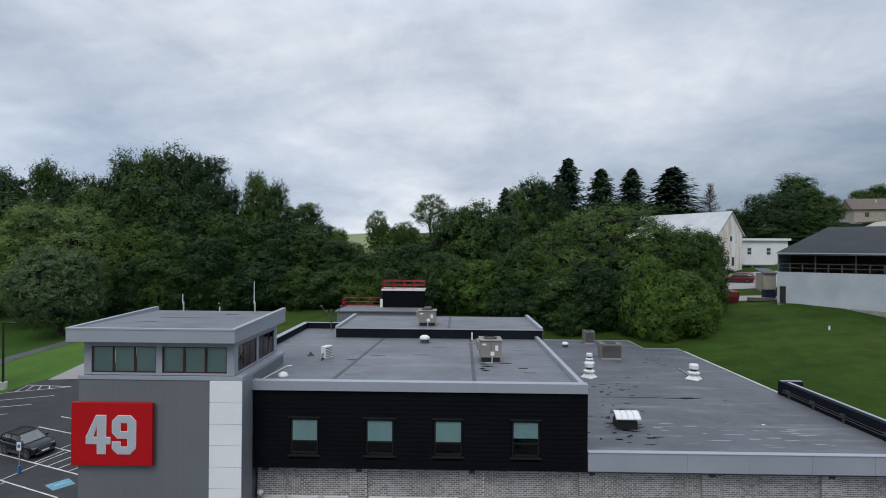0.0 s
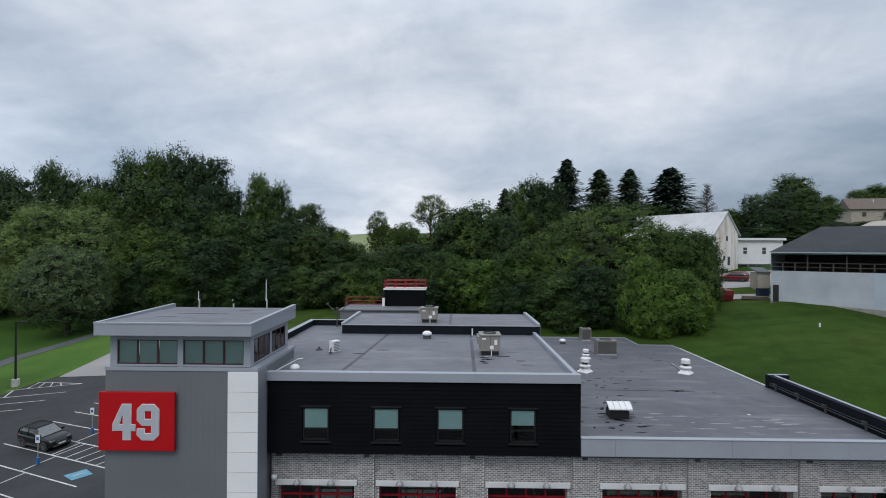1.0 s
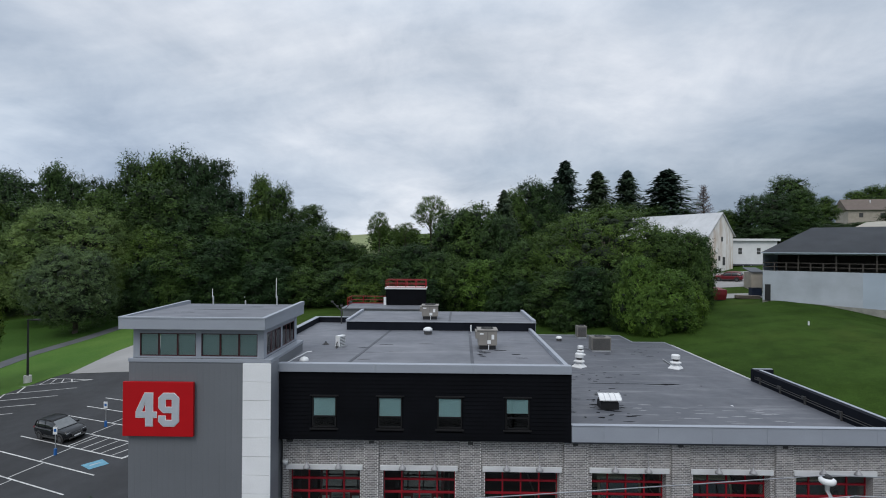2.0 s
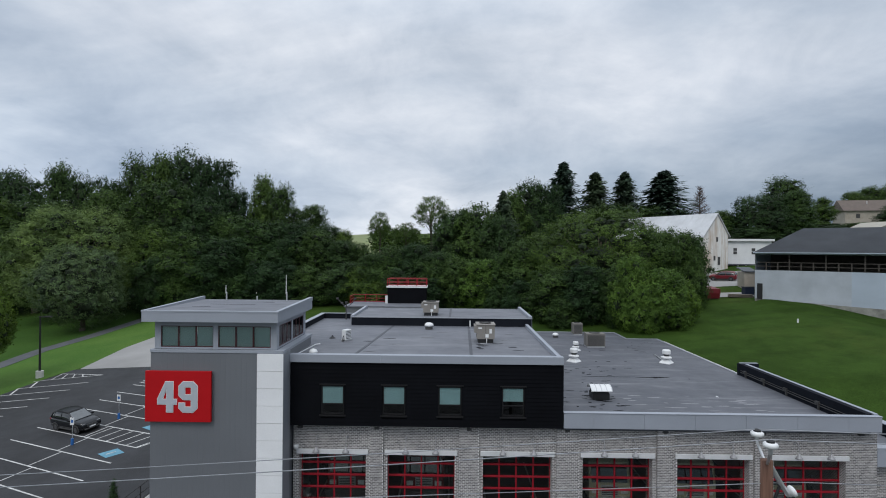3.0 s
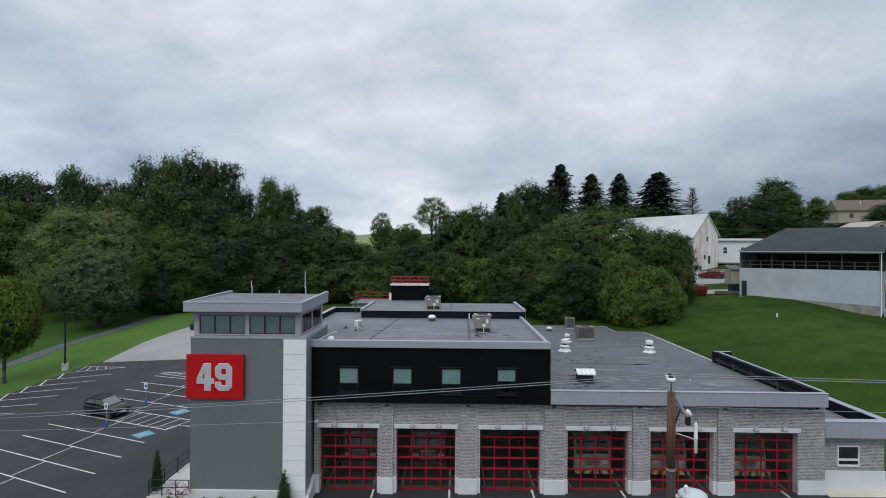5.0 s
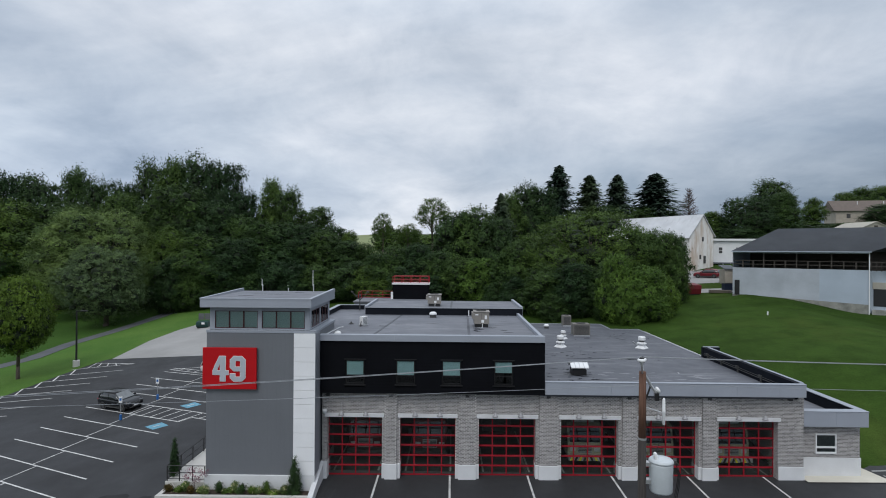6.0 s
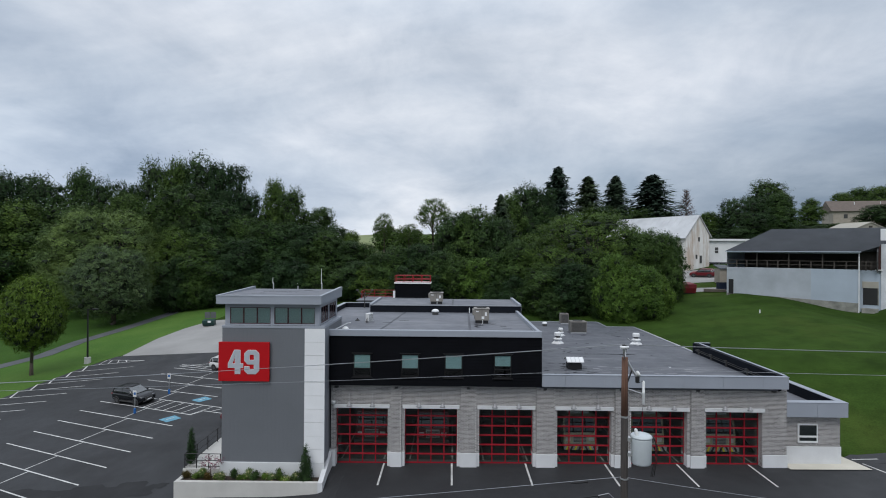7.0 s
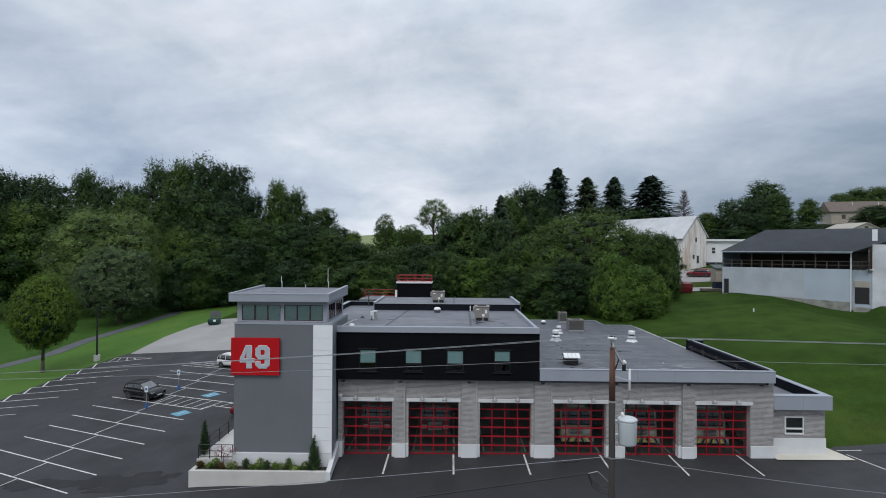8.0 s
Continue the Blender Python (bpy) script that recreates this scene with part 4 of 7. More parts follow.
part("landing", box(-18.6, -15.96, -1.6, 5.5, -2.2, -0.12, 0.02), CONC, steps)
for i in range(5):
    part("step", box(-18.6, -16.0, 5.5 + 0.3 * i, 5.8 + 0.3 * i, -2.0, -0.26 - 0.14 * i, 0.01), CONC, steps)
rail = empty("railing", -18.1, 0, 0.06, label="black metal railing round the landing", category="railing")
rail.matrix_basis = Matrix()
RZ = -0.12
for x, y in [(-18.5, -1.5), (-17.7, -1.5), (-16.85, -1.5), (-16.05, -1.5), (-18.5, 0.3), (-18.5, 2.0), (-18.5, 3.7), (-18.5, 5.4)]:
    part("post", rod((x, y, RZ - 0.05), (x, y, RZ + 1.0), 0.036), BLKMETAL, rail)
for z in (0.15, 0.55, 1.0):
    part("rail_bar", tube([(-16.0, -1.5, RZ + z), (-18.5, -1.5, RZ + z), (-18.5, 5.4, RZ + z)], 0.026), BLKMETAL, rail)

# ---- roof things ----


def rooftop_unit(x, y, z, w, d, h, rz=0, label="beige rooftop air handling unit on a kerb"):
    u = empty("rooftop_unit", x, y, z, rz, label, "air conditioner", "rooftop units")
    part("kerb", box(-w / 2 + 0.08, w / 2 - 0.08, -d / 2 + 0.08, d / 2 - 0.08, -0.06, 0.26), BLKMETAL, u)
    part("casing", box(-w / 2, w / 2, -d / 2, d / 2, 0.25, h - 0.05, 0.02), UNIT, u)
    part("lid", box(-w / 2 - 0.05, w / 2 + 0.05, -d / 2 - 0.05, d / 2 + 0.05, h - 0.06, h, 0.015), UNIT, u)
    part("fan_ring", lathe([(0.34 * w, h), (0.34 * w, h + 0.06), (0.30 * w, h + 0.06), (0.30 * w, h + 0.01)], 18), UNITD, u)
    part("panel_seam", box(-0.012, 0.012, -d / 2 - 0.006, -d / 2 + 0.01, 0.25, h - 0.1), UNITD, u)
    part("notice", box(0.20 * w, 0.34 * w, -d / 2 - 0.012, -d / 2 + 0.01, h * 0.52, h * 0.76), WHITE, u)
    part("notice", box(-0.02 * w, 0.16 * w, -d / 2 - 0.012, -d / 2 + 0.01, h * 0.30, h * 0.48), WHITE, u)
    part("notice", box(-0.42 * w, -0.22 * w, -d / 2 - 0.012, -d / 2 + 0.01, h * 0.76, h * 0.84), WHITE, u)
    part("hood", prism([(-d / 2, h * 0.55), (-d / 2, h * 0.9), (d / 2, h * 0.9), (d / 2, h * 0.55)], "x", -w / 2 - 0.16, -w / 2 + 0.01), UNIT, u)
    part("drain", tube([(0.05 * w, -d / 2 - 0.05, 0.30), (0.05 * w, -d / 2 - 0.05, -0.02), (-0.3 * w, -d / 2 - 0.2, -0.02)], 0.025), WHITE, u)
    return u


rooftop_unit(2.15, 5.6, 9.10, 1.15, 1.3, 1.20)
rooftop_unit(-1.75, 14.9, 9.69, 1.25, 1.2, 1.12)


CONDG = paint("brown_grey_casing", (0.17, 0.16, 0.145), 0.5)


def condenser(x, y, z, w, d, h, label):
    u = empty("condenser", x, y, z, 0, label, "condenser", "condensers")
    part("casing", box(-w / 2, w / 2, -d / 2, d / 2, 0.12, h, 0.03), CONDG, u)
    part("skid", box(-w / 2 + 0.05, w / 2 - 0.05, -d / 2, d / 2, -0.05, 0.13), STEEL, u)
    n = 11
    for i in range(n):
        z1 = 0.2 + (h - 0.32) * i / n
        part("louvre", box(-w / 2 + 0.1, w / 2 - 0.1, -d / 2 - 0.02, -d / 2 + 0.01, z1, z1 + 0.05), UNITD, u)
    part("fan_ring", lathe([(0.3 * w, h), (0.3 * w, h + 0.05), (0.26 * w, h + 0.05), (0.26 * w, h + 0.01)], 16), UNITD, u)
    return u


condenser(14.35, 24.7, 5.5, 1.85, 1.25, 1.38, "wide brown-grey condenser on the low roof")
condenser(14.4, 32.5, 5.5, 1.05, 1.0, 1.35, "tall grey condenser at the back of the roof")


def gravity_vent(x, y, z, s=1.0):
    u = empty("roof_vent", x, y, z, 0, "white stacked roof vent with a flared base", "roof vent", "white roof vents")
    part("flashing", lathe([(0.62 * s, -0.05), (0.60 * s, 0.05), (0.34 * s, 0.27 * s), (0.30 * s, 0.36 * s)], 4), WHITE, u)
    part("collar", lathe([(0.26 * s, 0.36 * s), (0.42 * s, 0.42 * s), (0.42 * s, 0.50 * s), (0.24 * s, 0.58 * s)], 18), WHITE, u)
    part("neck", lathe([(0.22 * s, 0.6 * s), (0.22 * s, 0.84 * s)], 14), UNITD, u)
    part("cap", lathe([(0.26 * s, 0.74 * s), (0.33 * s, 0.76 * s), (0.33 * s, 1.02 * s), (0.28 * s, 1.08 * s)], 18), WHITE, u)
    return u


gravity_vent(10.6, 17.2, 5.5, 1.06)
gravity_vent(18.5, 17.0, 5.5, 1.06)
gravity_vent(11.95, 22.4, 5.5, 0.8)


def mushroom_vent(x, y, z, s=1.0):
    u = empty("mushroom_vent", x, y, z, 0, "small mushroom roof vent with white cap and dark base", "roof vent", "mushroom vents")
    part("base", lathe([(0.28 * s, -0.05), (0.28 * s, 0.26 * s)], 14), UNITD, u)
    part("cap", lathe([(0.30 * s, 0.24 * s), (0.34 * s, 0.28 * s), (0.32 * s, 0.40 * s), (0.18 * s, 0.50 * s)], 18), WHITE, u, smooth=True)
    return u


mushroom_vent(-1.75, 10.9, 9.08)
mushroom_vent(11.5, 30.2, 5.5, 1.0)
for x, y, s in ((-8.05, 6.3, 0.9),):
    u = empty("pipe_boot", x, y, 9.08, 0, "black cone pipe boot on the membrane", "pipe")
    part("cone", lathe([(0.24, -0.03), (0.22, 0.02), (0.05, 0.14), (0.05, 0.2)], 12), BLKMETAL, u)
pv = empty("vent_pipe", 1.4, 12.3, 9.08, 0, "thin white plumbing vent pipe", "pipe")
part("pipe", rod((0, 0, -0.05), (0, 0, 0.5), 0.05), WHITE, pv)
ms = empty("mini_split", -6.95, 5.5, 9.08, -118, "white mini split outdoor unit on feet", "air conditioner")
part("casing", box(-0.30, 0.30, -0.16, 0.16, 0.08, 0.72, 0.03), WHITE, ms)
part("fan_grille", rod((0.06, -0.165, 0.40), (0.06, -0.185, 0.40), 0.22, 0.2, 18), UNITD, ms)
for i in range(6):
    part("coil_slat", box(-0.26, 0.26, 0.158, 0.172, 0.14 + 0.09 * i, 0.17 + 0.09 * i), UNITD, ms)
part("foot", box(-0.34, 0.34, -0.2, -0.1, -0.02, 0.09), STEEL, ms)
part("foot", box(-0.34, 0.34, 0.1, 0.2, -0.02, 0.09), STEEL, ms)
part("pipe", tube([(0.28, 0, 0.35), (0.5, 0.1, 0.25), (0.62, 0.2, 0.0)], 0.03), BLKMETAL, ms)

hood = empty("exhaust_hood", 9.62, 5.5, 5.5, 0, "white curved exhaust hood on a dark kerb", "roof vent")
part("kerb", box(-0.54, 0.54, -0.45, 0.5, -0.05, 0.42), BLKMETAL, hood)
part("throat", box(-0.5, 0.5, -0.42, 0.42, 0.42, 0.55), BLKMETAL, hood)
arc = [(-0.62 + 1.24 * i / 12, 0.50 + 0.40 * math.sin(math.pi * (0.10 + 0.80 * i / 12))) for i in range(13)]
part("shell", prism(arc + [(u, v - 0.05) for u, v in arc[::-1]], "x", -0.68, 0.68), WHITE, hood, "white curved shell")
for u in (-0.66, -0.33, 0.0, 0.33, 0.66):
    part("rib", prism([(p, q + 0.03) for p, q in arc] + [(p, q - 0.01) for p, q in arc[::-1]], "x", u - 0.02, u + 0.02), STEEL, hood)

loose = empty("pipe", 18.65, 19.05, 5.51, 0, "thin pale pipe lying on the membrane beside a vent", "pipe")
part("tube", rod((0.15, 1.45, 0.05), (-0.15, -1.45, 0.05), 0.05), STEEL, loose)
drain = empty("roof_drain", -8.05, 1.2, 9.09, 0, "white roof drain dome beside a bent grey strut", "drain")
part("dome", lathe([(0.26, -0.02), (0.25, 0.06), (0.18, 0.17), (0.06, 0.22)], 14), WHITE, drain, smooth=True)
part("strut", tube([(-0.75, -0.75, 0.02), (-0.35, -0.3, 0.22), (0.05, 0.35, 0.40), (0.30, 0.45, 0.42)], 0.035), STEEL, drain)
part("foot_plate", box(-0.9, -0.1, -0.95, -0.65, -0.02, 0.05, 0.01), DARKM, drain)

# antennas on the tower roof
for x, y, h in ((-14.4, 4.3, 0.95), (-10.55, 4.3, 1.65), (-12.45, 4.3, 0.5)):
    a = empty("antenna", x, y, 11.76, 0, "slim white whip antenna on the tower roof", "antenna", "antennas")
    part("bracket", box(-0.035, 0.035, -0.035, 0.035, -0.03, 0.55 * min(1, h), 0.008), STEEL, a)
    part("whip", rod((-0.05, 0, 0.45), (-0.05, 0, h), 0.025, 0.018), WHITE, a)
ant = empty("antenna", -9.0, 15.9, 9.5, 0, "dark branching aerial on the west parapet", "antenna")
part("mast", rod((0, 0, -0.4), (0, 0, 1.0), 0.05), UNITD, ant)
part("element", tube([(0, 0, 0.6), (-0.5, 0, 1.1), (-0.75, 0, 1.35)], 0.03), UNITD, ant)
part("element", tube([(0, 0, 0.6), (0.5, 0, 1.0), (0.75, 0, 1.35)], 0.03), UNITD, ant)
for u, v in ((-0.75, 1.38), (0.75, 1.38), (-0.35, 1.0), (0.0, 1.05)):
    part("head", box(u - 0.10, u + 0.10, -0.07, 0.07, v - 0.07, v + 0.07, 0.02), UNITD, ant)

# ---- rear annex of the station ----
rear = empty("rear_building", -9, 47, 0, label="low grey building with black stair head and red railings", category="building")
rear.matrix_basis = Matrix()
part("wall", box(-15.0, -3.0, 46.5, 53.0, 1.0, 6.9), GREYRIB, rear)
part("roof", box(-15.2, -2.8, 46.3, 53.2, 6.9, 7.05), ROOF, rear)
part("stair_head", box(-9.6, -3.8, 51.0, 53.6, 6.9, 9.4), BLACK, rear, "black boarded stair head")
part("cap", box(-9.75, -3.65, 50.85, 53.7, 9.38, 9.62, 0.02), WHITE, rear, "white coping")
part("downpipe", box(-9.9, -9.55, 50.8, 51.1, 7.0, 8.2), WHITE, rear)


def red_rail(p, q, z, h, name="railing"):
    n = max(2, int(math.dist(p, q) / 1.4))
    r = part(name, tube([(*p, z + h), (*q, z + h)], 0.05), RED, rear, "red pipe railing")
    part("mid_rail", tube([(*p, z + h * 0.5), (*q, z + h * 0.5)], 0.045), RED, r)
    part("toe_rail", box(min(p[0], q[0]), max(p[0], q[0]) + 0.02, min(p[1], q[1]), max(p[1], q[1]) + 0.04, z + 0.02, z + 0.14), RED, r)
    for i in range(n + 1):
        x, y = p[0] + (q[0] - p[0]) * i / n, p[1] + (q[1] - p[1]) * i / n
        part("post", rod((x, y, z), (x, y, z + h), 0.05), RED, r)


red_rail((-9.6, 51.0), (-3.8, 51.0), 9.55, 1.15)
red_rail((-9.6, 53.5), (-3.8, 53.5), 9.55, 1.15)
red_rail((-15.0, 53.0), (-9.7, 53.0), 7.05, 1.1)
red_rail((-15.0, 50.0), (-15.0, 53.0), 7.05, 1.1)

# ---- utility pole and lines ----
TANK = paint("pale_grey_tank_paint", (0.50, 0.54, 0.56), 0.4, var=0.06)
PX, PY = 5.40, -20.5
pz = land(PX, PY)
pole = empty("utility_pole", PX, PY, pz, 0, "brown wooden utility pole with white insulators and bracket", "utility pole")
TOP = 11.46 - pz
part("lower_shaft", rod((0, 0, -0.2), (0, 0, TOP - 1.95), 0.140, 0.112, 16), POLEGREY, pole, "weathered grey lower shaft", True)
part("upper_shaft", rod((0, 0, TOP - 1.95), (0, 0, TOP), 0.112, 0.098, 16), POLEWOOD, pole, "reddish brown upper shaft", True)
part("band", rod((0, 0, TOP - 1.98), (0, 0, TOP - 1.92), 0.118, 0.118, 16), STEEL, pole)
part("band", rod((0, 0, TOP - 4.0), (0, 0, TOP - 3.95), 0.132, 0.132, 16), STEEL, pole)
PIN = [(0.03, -0.10), (0.035, 0.0), (0.09, 0.01), (0.118, 0.045), (0.116, 0.085), (0.085, 0.105), (0.03, 0.11)]
for ix, iy, iz in ((-0.17, -0.40, 11.80), (0.28, 0.80, 11.59)):
    part("insulator_arm", tube([(0, 0, TOP - 0.10), (ix, iy, iz - pz - 0.09)], 0.026), STEEL, pole)
    part("wire_clamp", lathe([(0.07, 0.10), (0.062, 0.135), (0.03, 0.155)], 10, None, (ix, iy, iz - pz)), BLKMETAL, pole)
    part("insulator", lathe(PIN, 14, None, (ix, iy, iz - pz)), WHITE, pole, "white porcelain insulator", True)
part("bracket", tube([(0.08, 0, TOP - 0.12), (0.24, 0, TOP - 0.40), (0.42, 0, TOP - 0.66)], 0.045), STEEL, pole)
part("bracket", tube([(0.10, 0, TOP - 0.80), (0.24, 0, TOP - 0.40)], 0.025), BLKMETAL, pole)
part("cutout", box(0.36, 0.47, -0.06, 0.06, TOP - 0.84, TOP - 0.62, 0.015), BLKMETAL, pole)
ins = lathe(PIN, 14)
ins.transform(pose(0.40, 0, TOP - 0.56, 0, 62, 0) @ Matrix.Scale(0.85, 4))
part("insulator", ins, WHITE, pole, "white porcelain insulator", True)
part("arrester", lathe([(0.022, 0.0), (0.042, 0.02), (0.042, 0.36), (0.047, 0.37), (0.047, 0.42), (0.042, 0.43), (0.042, 0.74), (0.022, 0.78)], 14, None, (0.62, 0, TOP - 1.55)), WHITE, pole, "white surge arrester", True)
part("arrester_arm", tube([(0.10, 0, TOP - 1.04), (0.60, 0, TOP - 1.20)], 0.016), STEEL, pole)
part("drop_wire", tube([(0.44, 0, TOP - 0.84), (0.62, 0, TOP - 0.78)], 0.007), BLKMETAL, pole)
part("drop_wire", tube([(0.62, 0, TOP - 1.55), (0.50, -0.05, TOP - 2.0), (0.36, -0.05, TOP - 2.35)], 0.007), BLKMETAL, pole)
xf = empty("transformer", PX + 0.55, PY, 7.98, 0, "pale grey cylindrical pole transformer", "transformer")
part("tank", lathe([(0.30, 0.0), (0.325, 0.05), (0.335, 0.80), (0.335, 0.86)], 24), TANK, xf, "pale grey steel tank", True)
part("lid", lathe([(0.35, 0.86), (0.35, 0.90), (0.30, 0.95), (0.10, 0.99)], 24), TANK, xf, smooth=True)
bsh = lathe([(0.04, 0), (0.07, 0.05), (0.05, 0.08), (0.07, 0.13), (0.05, 0.16), (0.06, 0.21), (0.025, 0.26)], 12)
bsh.transform(pose(-0.16, -0.1, 0.92, 0, -14, 0))
part("bushing", bsh, WHITE, xf, smooth=True)
part("hanger", box(-0.47, -0.30, -0.09, 0.09, 0.25, 0.36), STEEL, xf)
part("hanger", box(-0.47, -0.30, -0.09, 0.09, 0.75, 0.86), STEEL, xf)
part("terminal_box", box(0.31, 0.39, -0.08, 0.08, 0.78, 0.92, 0.01), UNITD, xf)
for i in range(3):
    part("lead", tube([(0.42, -0.05 + 0.05 * i, 0.82), (0.50 + 0.03 * i, 0, 0.5), (0.44 + 0.04 * i, 0, 0.1), (0.34 + 0.05 * i, 0.05, -0.45)], 0.012), BLKMETAL, xf)


def span(p, q, sag, r, material, label, bundle=False):
    """A wire hanging between two fixings."""
    n = 28
    pts = []
    for i in range(n + 1):
        u = i / n
        pts.append((p[0] + (q[0] - p[0]) * u, p[1] + (q[1] - p[1]) * u, p[2] + (q[2] - p[2]) * u - 4 * sag * u * (1 - u)))
    if bundle:
        r *= 1.5
    bm = bmesh.new()
    rings = [[bm.verts.new((x, y + r * math.cos(a), z + r * math.sin(a))) for a in (0.0, 1.257, 2.513, 3.770, 5.027)] for x, y, z in pts]
    for u, v in zip(rings, rings[1:]):
        for i in range(5):
            bm.faces.new((u[i], u[(i + 1) % 5], v[(i + 1) % 5], v[i]))
    bm.faces.new(rings[0][::-1])
    bm.faces.new(rings[-1])
    bmesh.ops.recalc_face_normals(bm, faces=bm.faces[:])
    return thing("power_line" if material is ALU else "cable", bm, material, label, "cable", "overhead lines")


ALU = paint("bare_aluminium_wire", (0.32, 0.33, 0.35), 0.4, 0.6)
CABLE = paint("black_cable", (0.012, 0.012, 0.013), 0.5)
for ix, iy, iz in ((-0.17, -0.40, 11.95), (0.28, 0.80, 11.735)):
    span((PX + ix, PY + iy, iz), (-43, PY + iy, iz - 2.75), 0.32, 0.009, ALU, "bare silver overhead wire to the pole top")
    span((PX + ix, PY + iy, iz), (52, PY + iy, iz + 0.18), 0.35, 0.009, ALU, "bare silver overhead wire to the pole top")
span((PX + 0.45, PY, 11.08), (-43, PY, 9.42), 0.24, 0.007, ALU, "bare silver neutral wire beside the pole")
span((PX + 0.45, PY, 11.08), (52, PY, 11.30), 0.30, 0.007, ALU, "bare silver neutral wire beside the pole")
span((PX - 0.12, PY, 7.52), (-43, PY, 3.8), 0.35, 0.010, ALU, "grey service cable sloping along the road")
span((PX + 0.12, PY, 7.50), (52, PY, 6.75), 1.55, 0.009, ALU, "grey service cable sloping along the road")
span((PX - 0.85, PY, 6.90), (-43, PY, 1.2), 0.46, 0.017, CABLE, "black communications cable above the road", True)
for k in range(3):
    thing("cable", tube([(PX - 0.85, PY, 6.90 - 0.02 * k), (PX - 0.7, PY, 6.62 - 0.10 * k), (PX - 0.4, PY, 6.42 - 0.10 * k), (PX - 0.14, PY, 6.40 - 0.12 * k)], 0.012), CABLE, "slack black cable loop beside the pole", "cable", "overhead lines")
thing("cable", tube([(PX - 0.85, PY, 6.90), (PX - 0.5, PY, 6.98), (PX - 0.12, PY, 6.62)], 0.014), ALU, "grey guy wire clamped to the pole", "cable", "overhead lines")
for x in (-43.0, 52.0):
    z = land(x, PY)
    up = empty("utility_pole", x, PY, z, 0, "brown wooden utility pole beside the road", "utility pole")
    part("shaft", rod((0, 0, -0.3), (0, 0, (9.9 if x < 0 else 12.0) - z), 0.19, 0.145, 12), POLEWOOD, up)
sp = thing("splice_case", rod((PX - 1.75, PY, 7.30), (PX - 1.2, PY, 7.36), 0.035, 0.05, 8), CABLE, "black cable splice case on the line", "splice")

# ---- vehicles ----


def car(name, x, y, rz, paint_mat, label, long=4.4, wide=1.82, high=1.60):
    """A compact crossover, nose along +x."""
    c = empty(name, x, y, land(x, y) + 0.055, rz, label, "car", "parked cars")
    gx, gy = land(x + 1, y) - land(x - 1, y), land(x, y + 1) - land(x, y - 1)
    ca, sa = math.cos(radians(rz)), math.sin(radians(rz))
    c.rotation_euler = (math.atan((-gx * sa + gy * ca) / 2), -math.atan((gx * ca + gy * sa) / 2), radians(rz))
    L, W, f = long, wide / 2, high / 1.64

    def loft(nm, stations, material, label="", caps=True, sm=True):
        """Skin over rings (x as a share of the length, then half-width and height pairs from sill up)."""
        bm = bmesh.new()
        rows = []
        for u, ring in stations:
            pts = [(-w * W, z * f) for w, z in ring] + [(w * W, z * f) for w, z in ring[::-1]]
            rows.append([bm.verts.new((u * L, q, z)) for q, z in pts])
        m = len(rows[0])
        for r, q in zip(rows, rows[1:]):
            for i in range(m):
                bm.faces.new((r[i], r[(i + 1) % m], q[(i + 1) % m], q[i]))
        if caps:
            bm.faces.new(rows[0][::-1])
            bm.faces.new(rows[-1])
        return part(nm, bm, material, c, label, sm)

    # lower body up to the belt line, bonnet included
    body = []
    for u, fl, be, w in ((-0.500, 0.46, 0.78, 0.80), (-0.488, 0.32, 0.98, 0.90), (-0.44, 0.26, 1.05, 0.965), (-0.34, 0.25, 1.06, 0.995), (-0.10, 0.25, 1.03, 1.0), (0.12, 0.25, 1.01, 1.0), (0.24, 0.25, 1.00, 0.995),
                         (0.33, 0.25, 0.985, 0.985), (0.41, 0.26, 0.95, 0.96), (0.465, 0.28, 0.88, 0.91), (0.492, 0.34, 0.74, 0.84), (0.500, 0.44, 0.62, 0.78)):
        body.append((u, [(0.84 * w, fl), (0.97 * w, fl + 0.10), (w, fl + 0.5 * (be - fl)), (0.985 * w, fl + 0.78 * (be - fl)), (0.93 * w, be - 0.015), (0.80 * w, be + 0.012)]))
    loft("body", body, paint_mat)
    # glasshouse and roof skin
    house, roof = [], []
    for u, top, wb, wt in ((-0.478, 1.10, 0.86, 0.80), (-0.425, 1.46, 0.90, 0.70), (-0.36, 1.56, 0.92, 0.715), (-0.20, 1.615, 0.93, 0.74), (-0.02, 1.605, 0.93, 0.735), (0.075, 1.555, 0.92, 0.72), (0.245, 1.03, 0.90, 0.80)):
        house.append((u, [(wb, 0.98), (wb * 0.72 + wt * 0.28, 0.98 + 0.36 * (top - 0.98)), (wt, top - 0.035), (wt * 0.8, top - 0.012)]))
        if -0.43 < u < 0.08:
            roof.append((u, [(wt + 0.012, top - 0.05), (wt + 0.004, top - 0.012), (wt * 0.82, top + 0.010), (wt * 0.4, top + 0.022)]))
    loft("glasshouse", house, CARGLASS, "dark tinted windows")
    loft("roof", roof, CARROOF if paint_mat is CHARCOAL else paint_mat)
    # windscreen plate whose pale colour adds the sky's reflection
    shield = bmesh.new()
    for u, z, w in ((0.248, 1.045, 0.80), (0.082, 1.563, 0.66)):
        for sd in (-1, 1):
            shield.verts.new((u * L, sd * w * W, z * f + 0.012))
    shield.verts.ensure_lookup_table()
    shield.faces.new([shield.verts[i] for i in (0, 1, 3, 2)])
    up = bmesh.ops.extrude_face_region(shield, geom=shield.faces[:])["geom"]
    for v in up:
        if isinstance(v, bmesh.types.BMVert):
            v.co.z -= 0.02
    part("windscreen", shield, SCREEN, c, "windscreen with a pale sky sheen painted in")
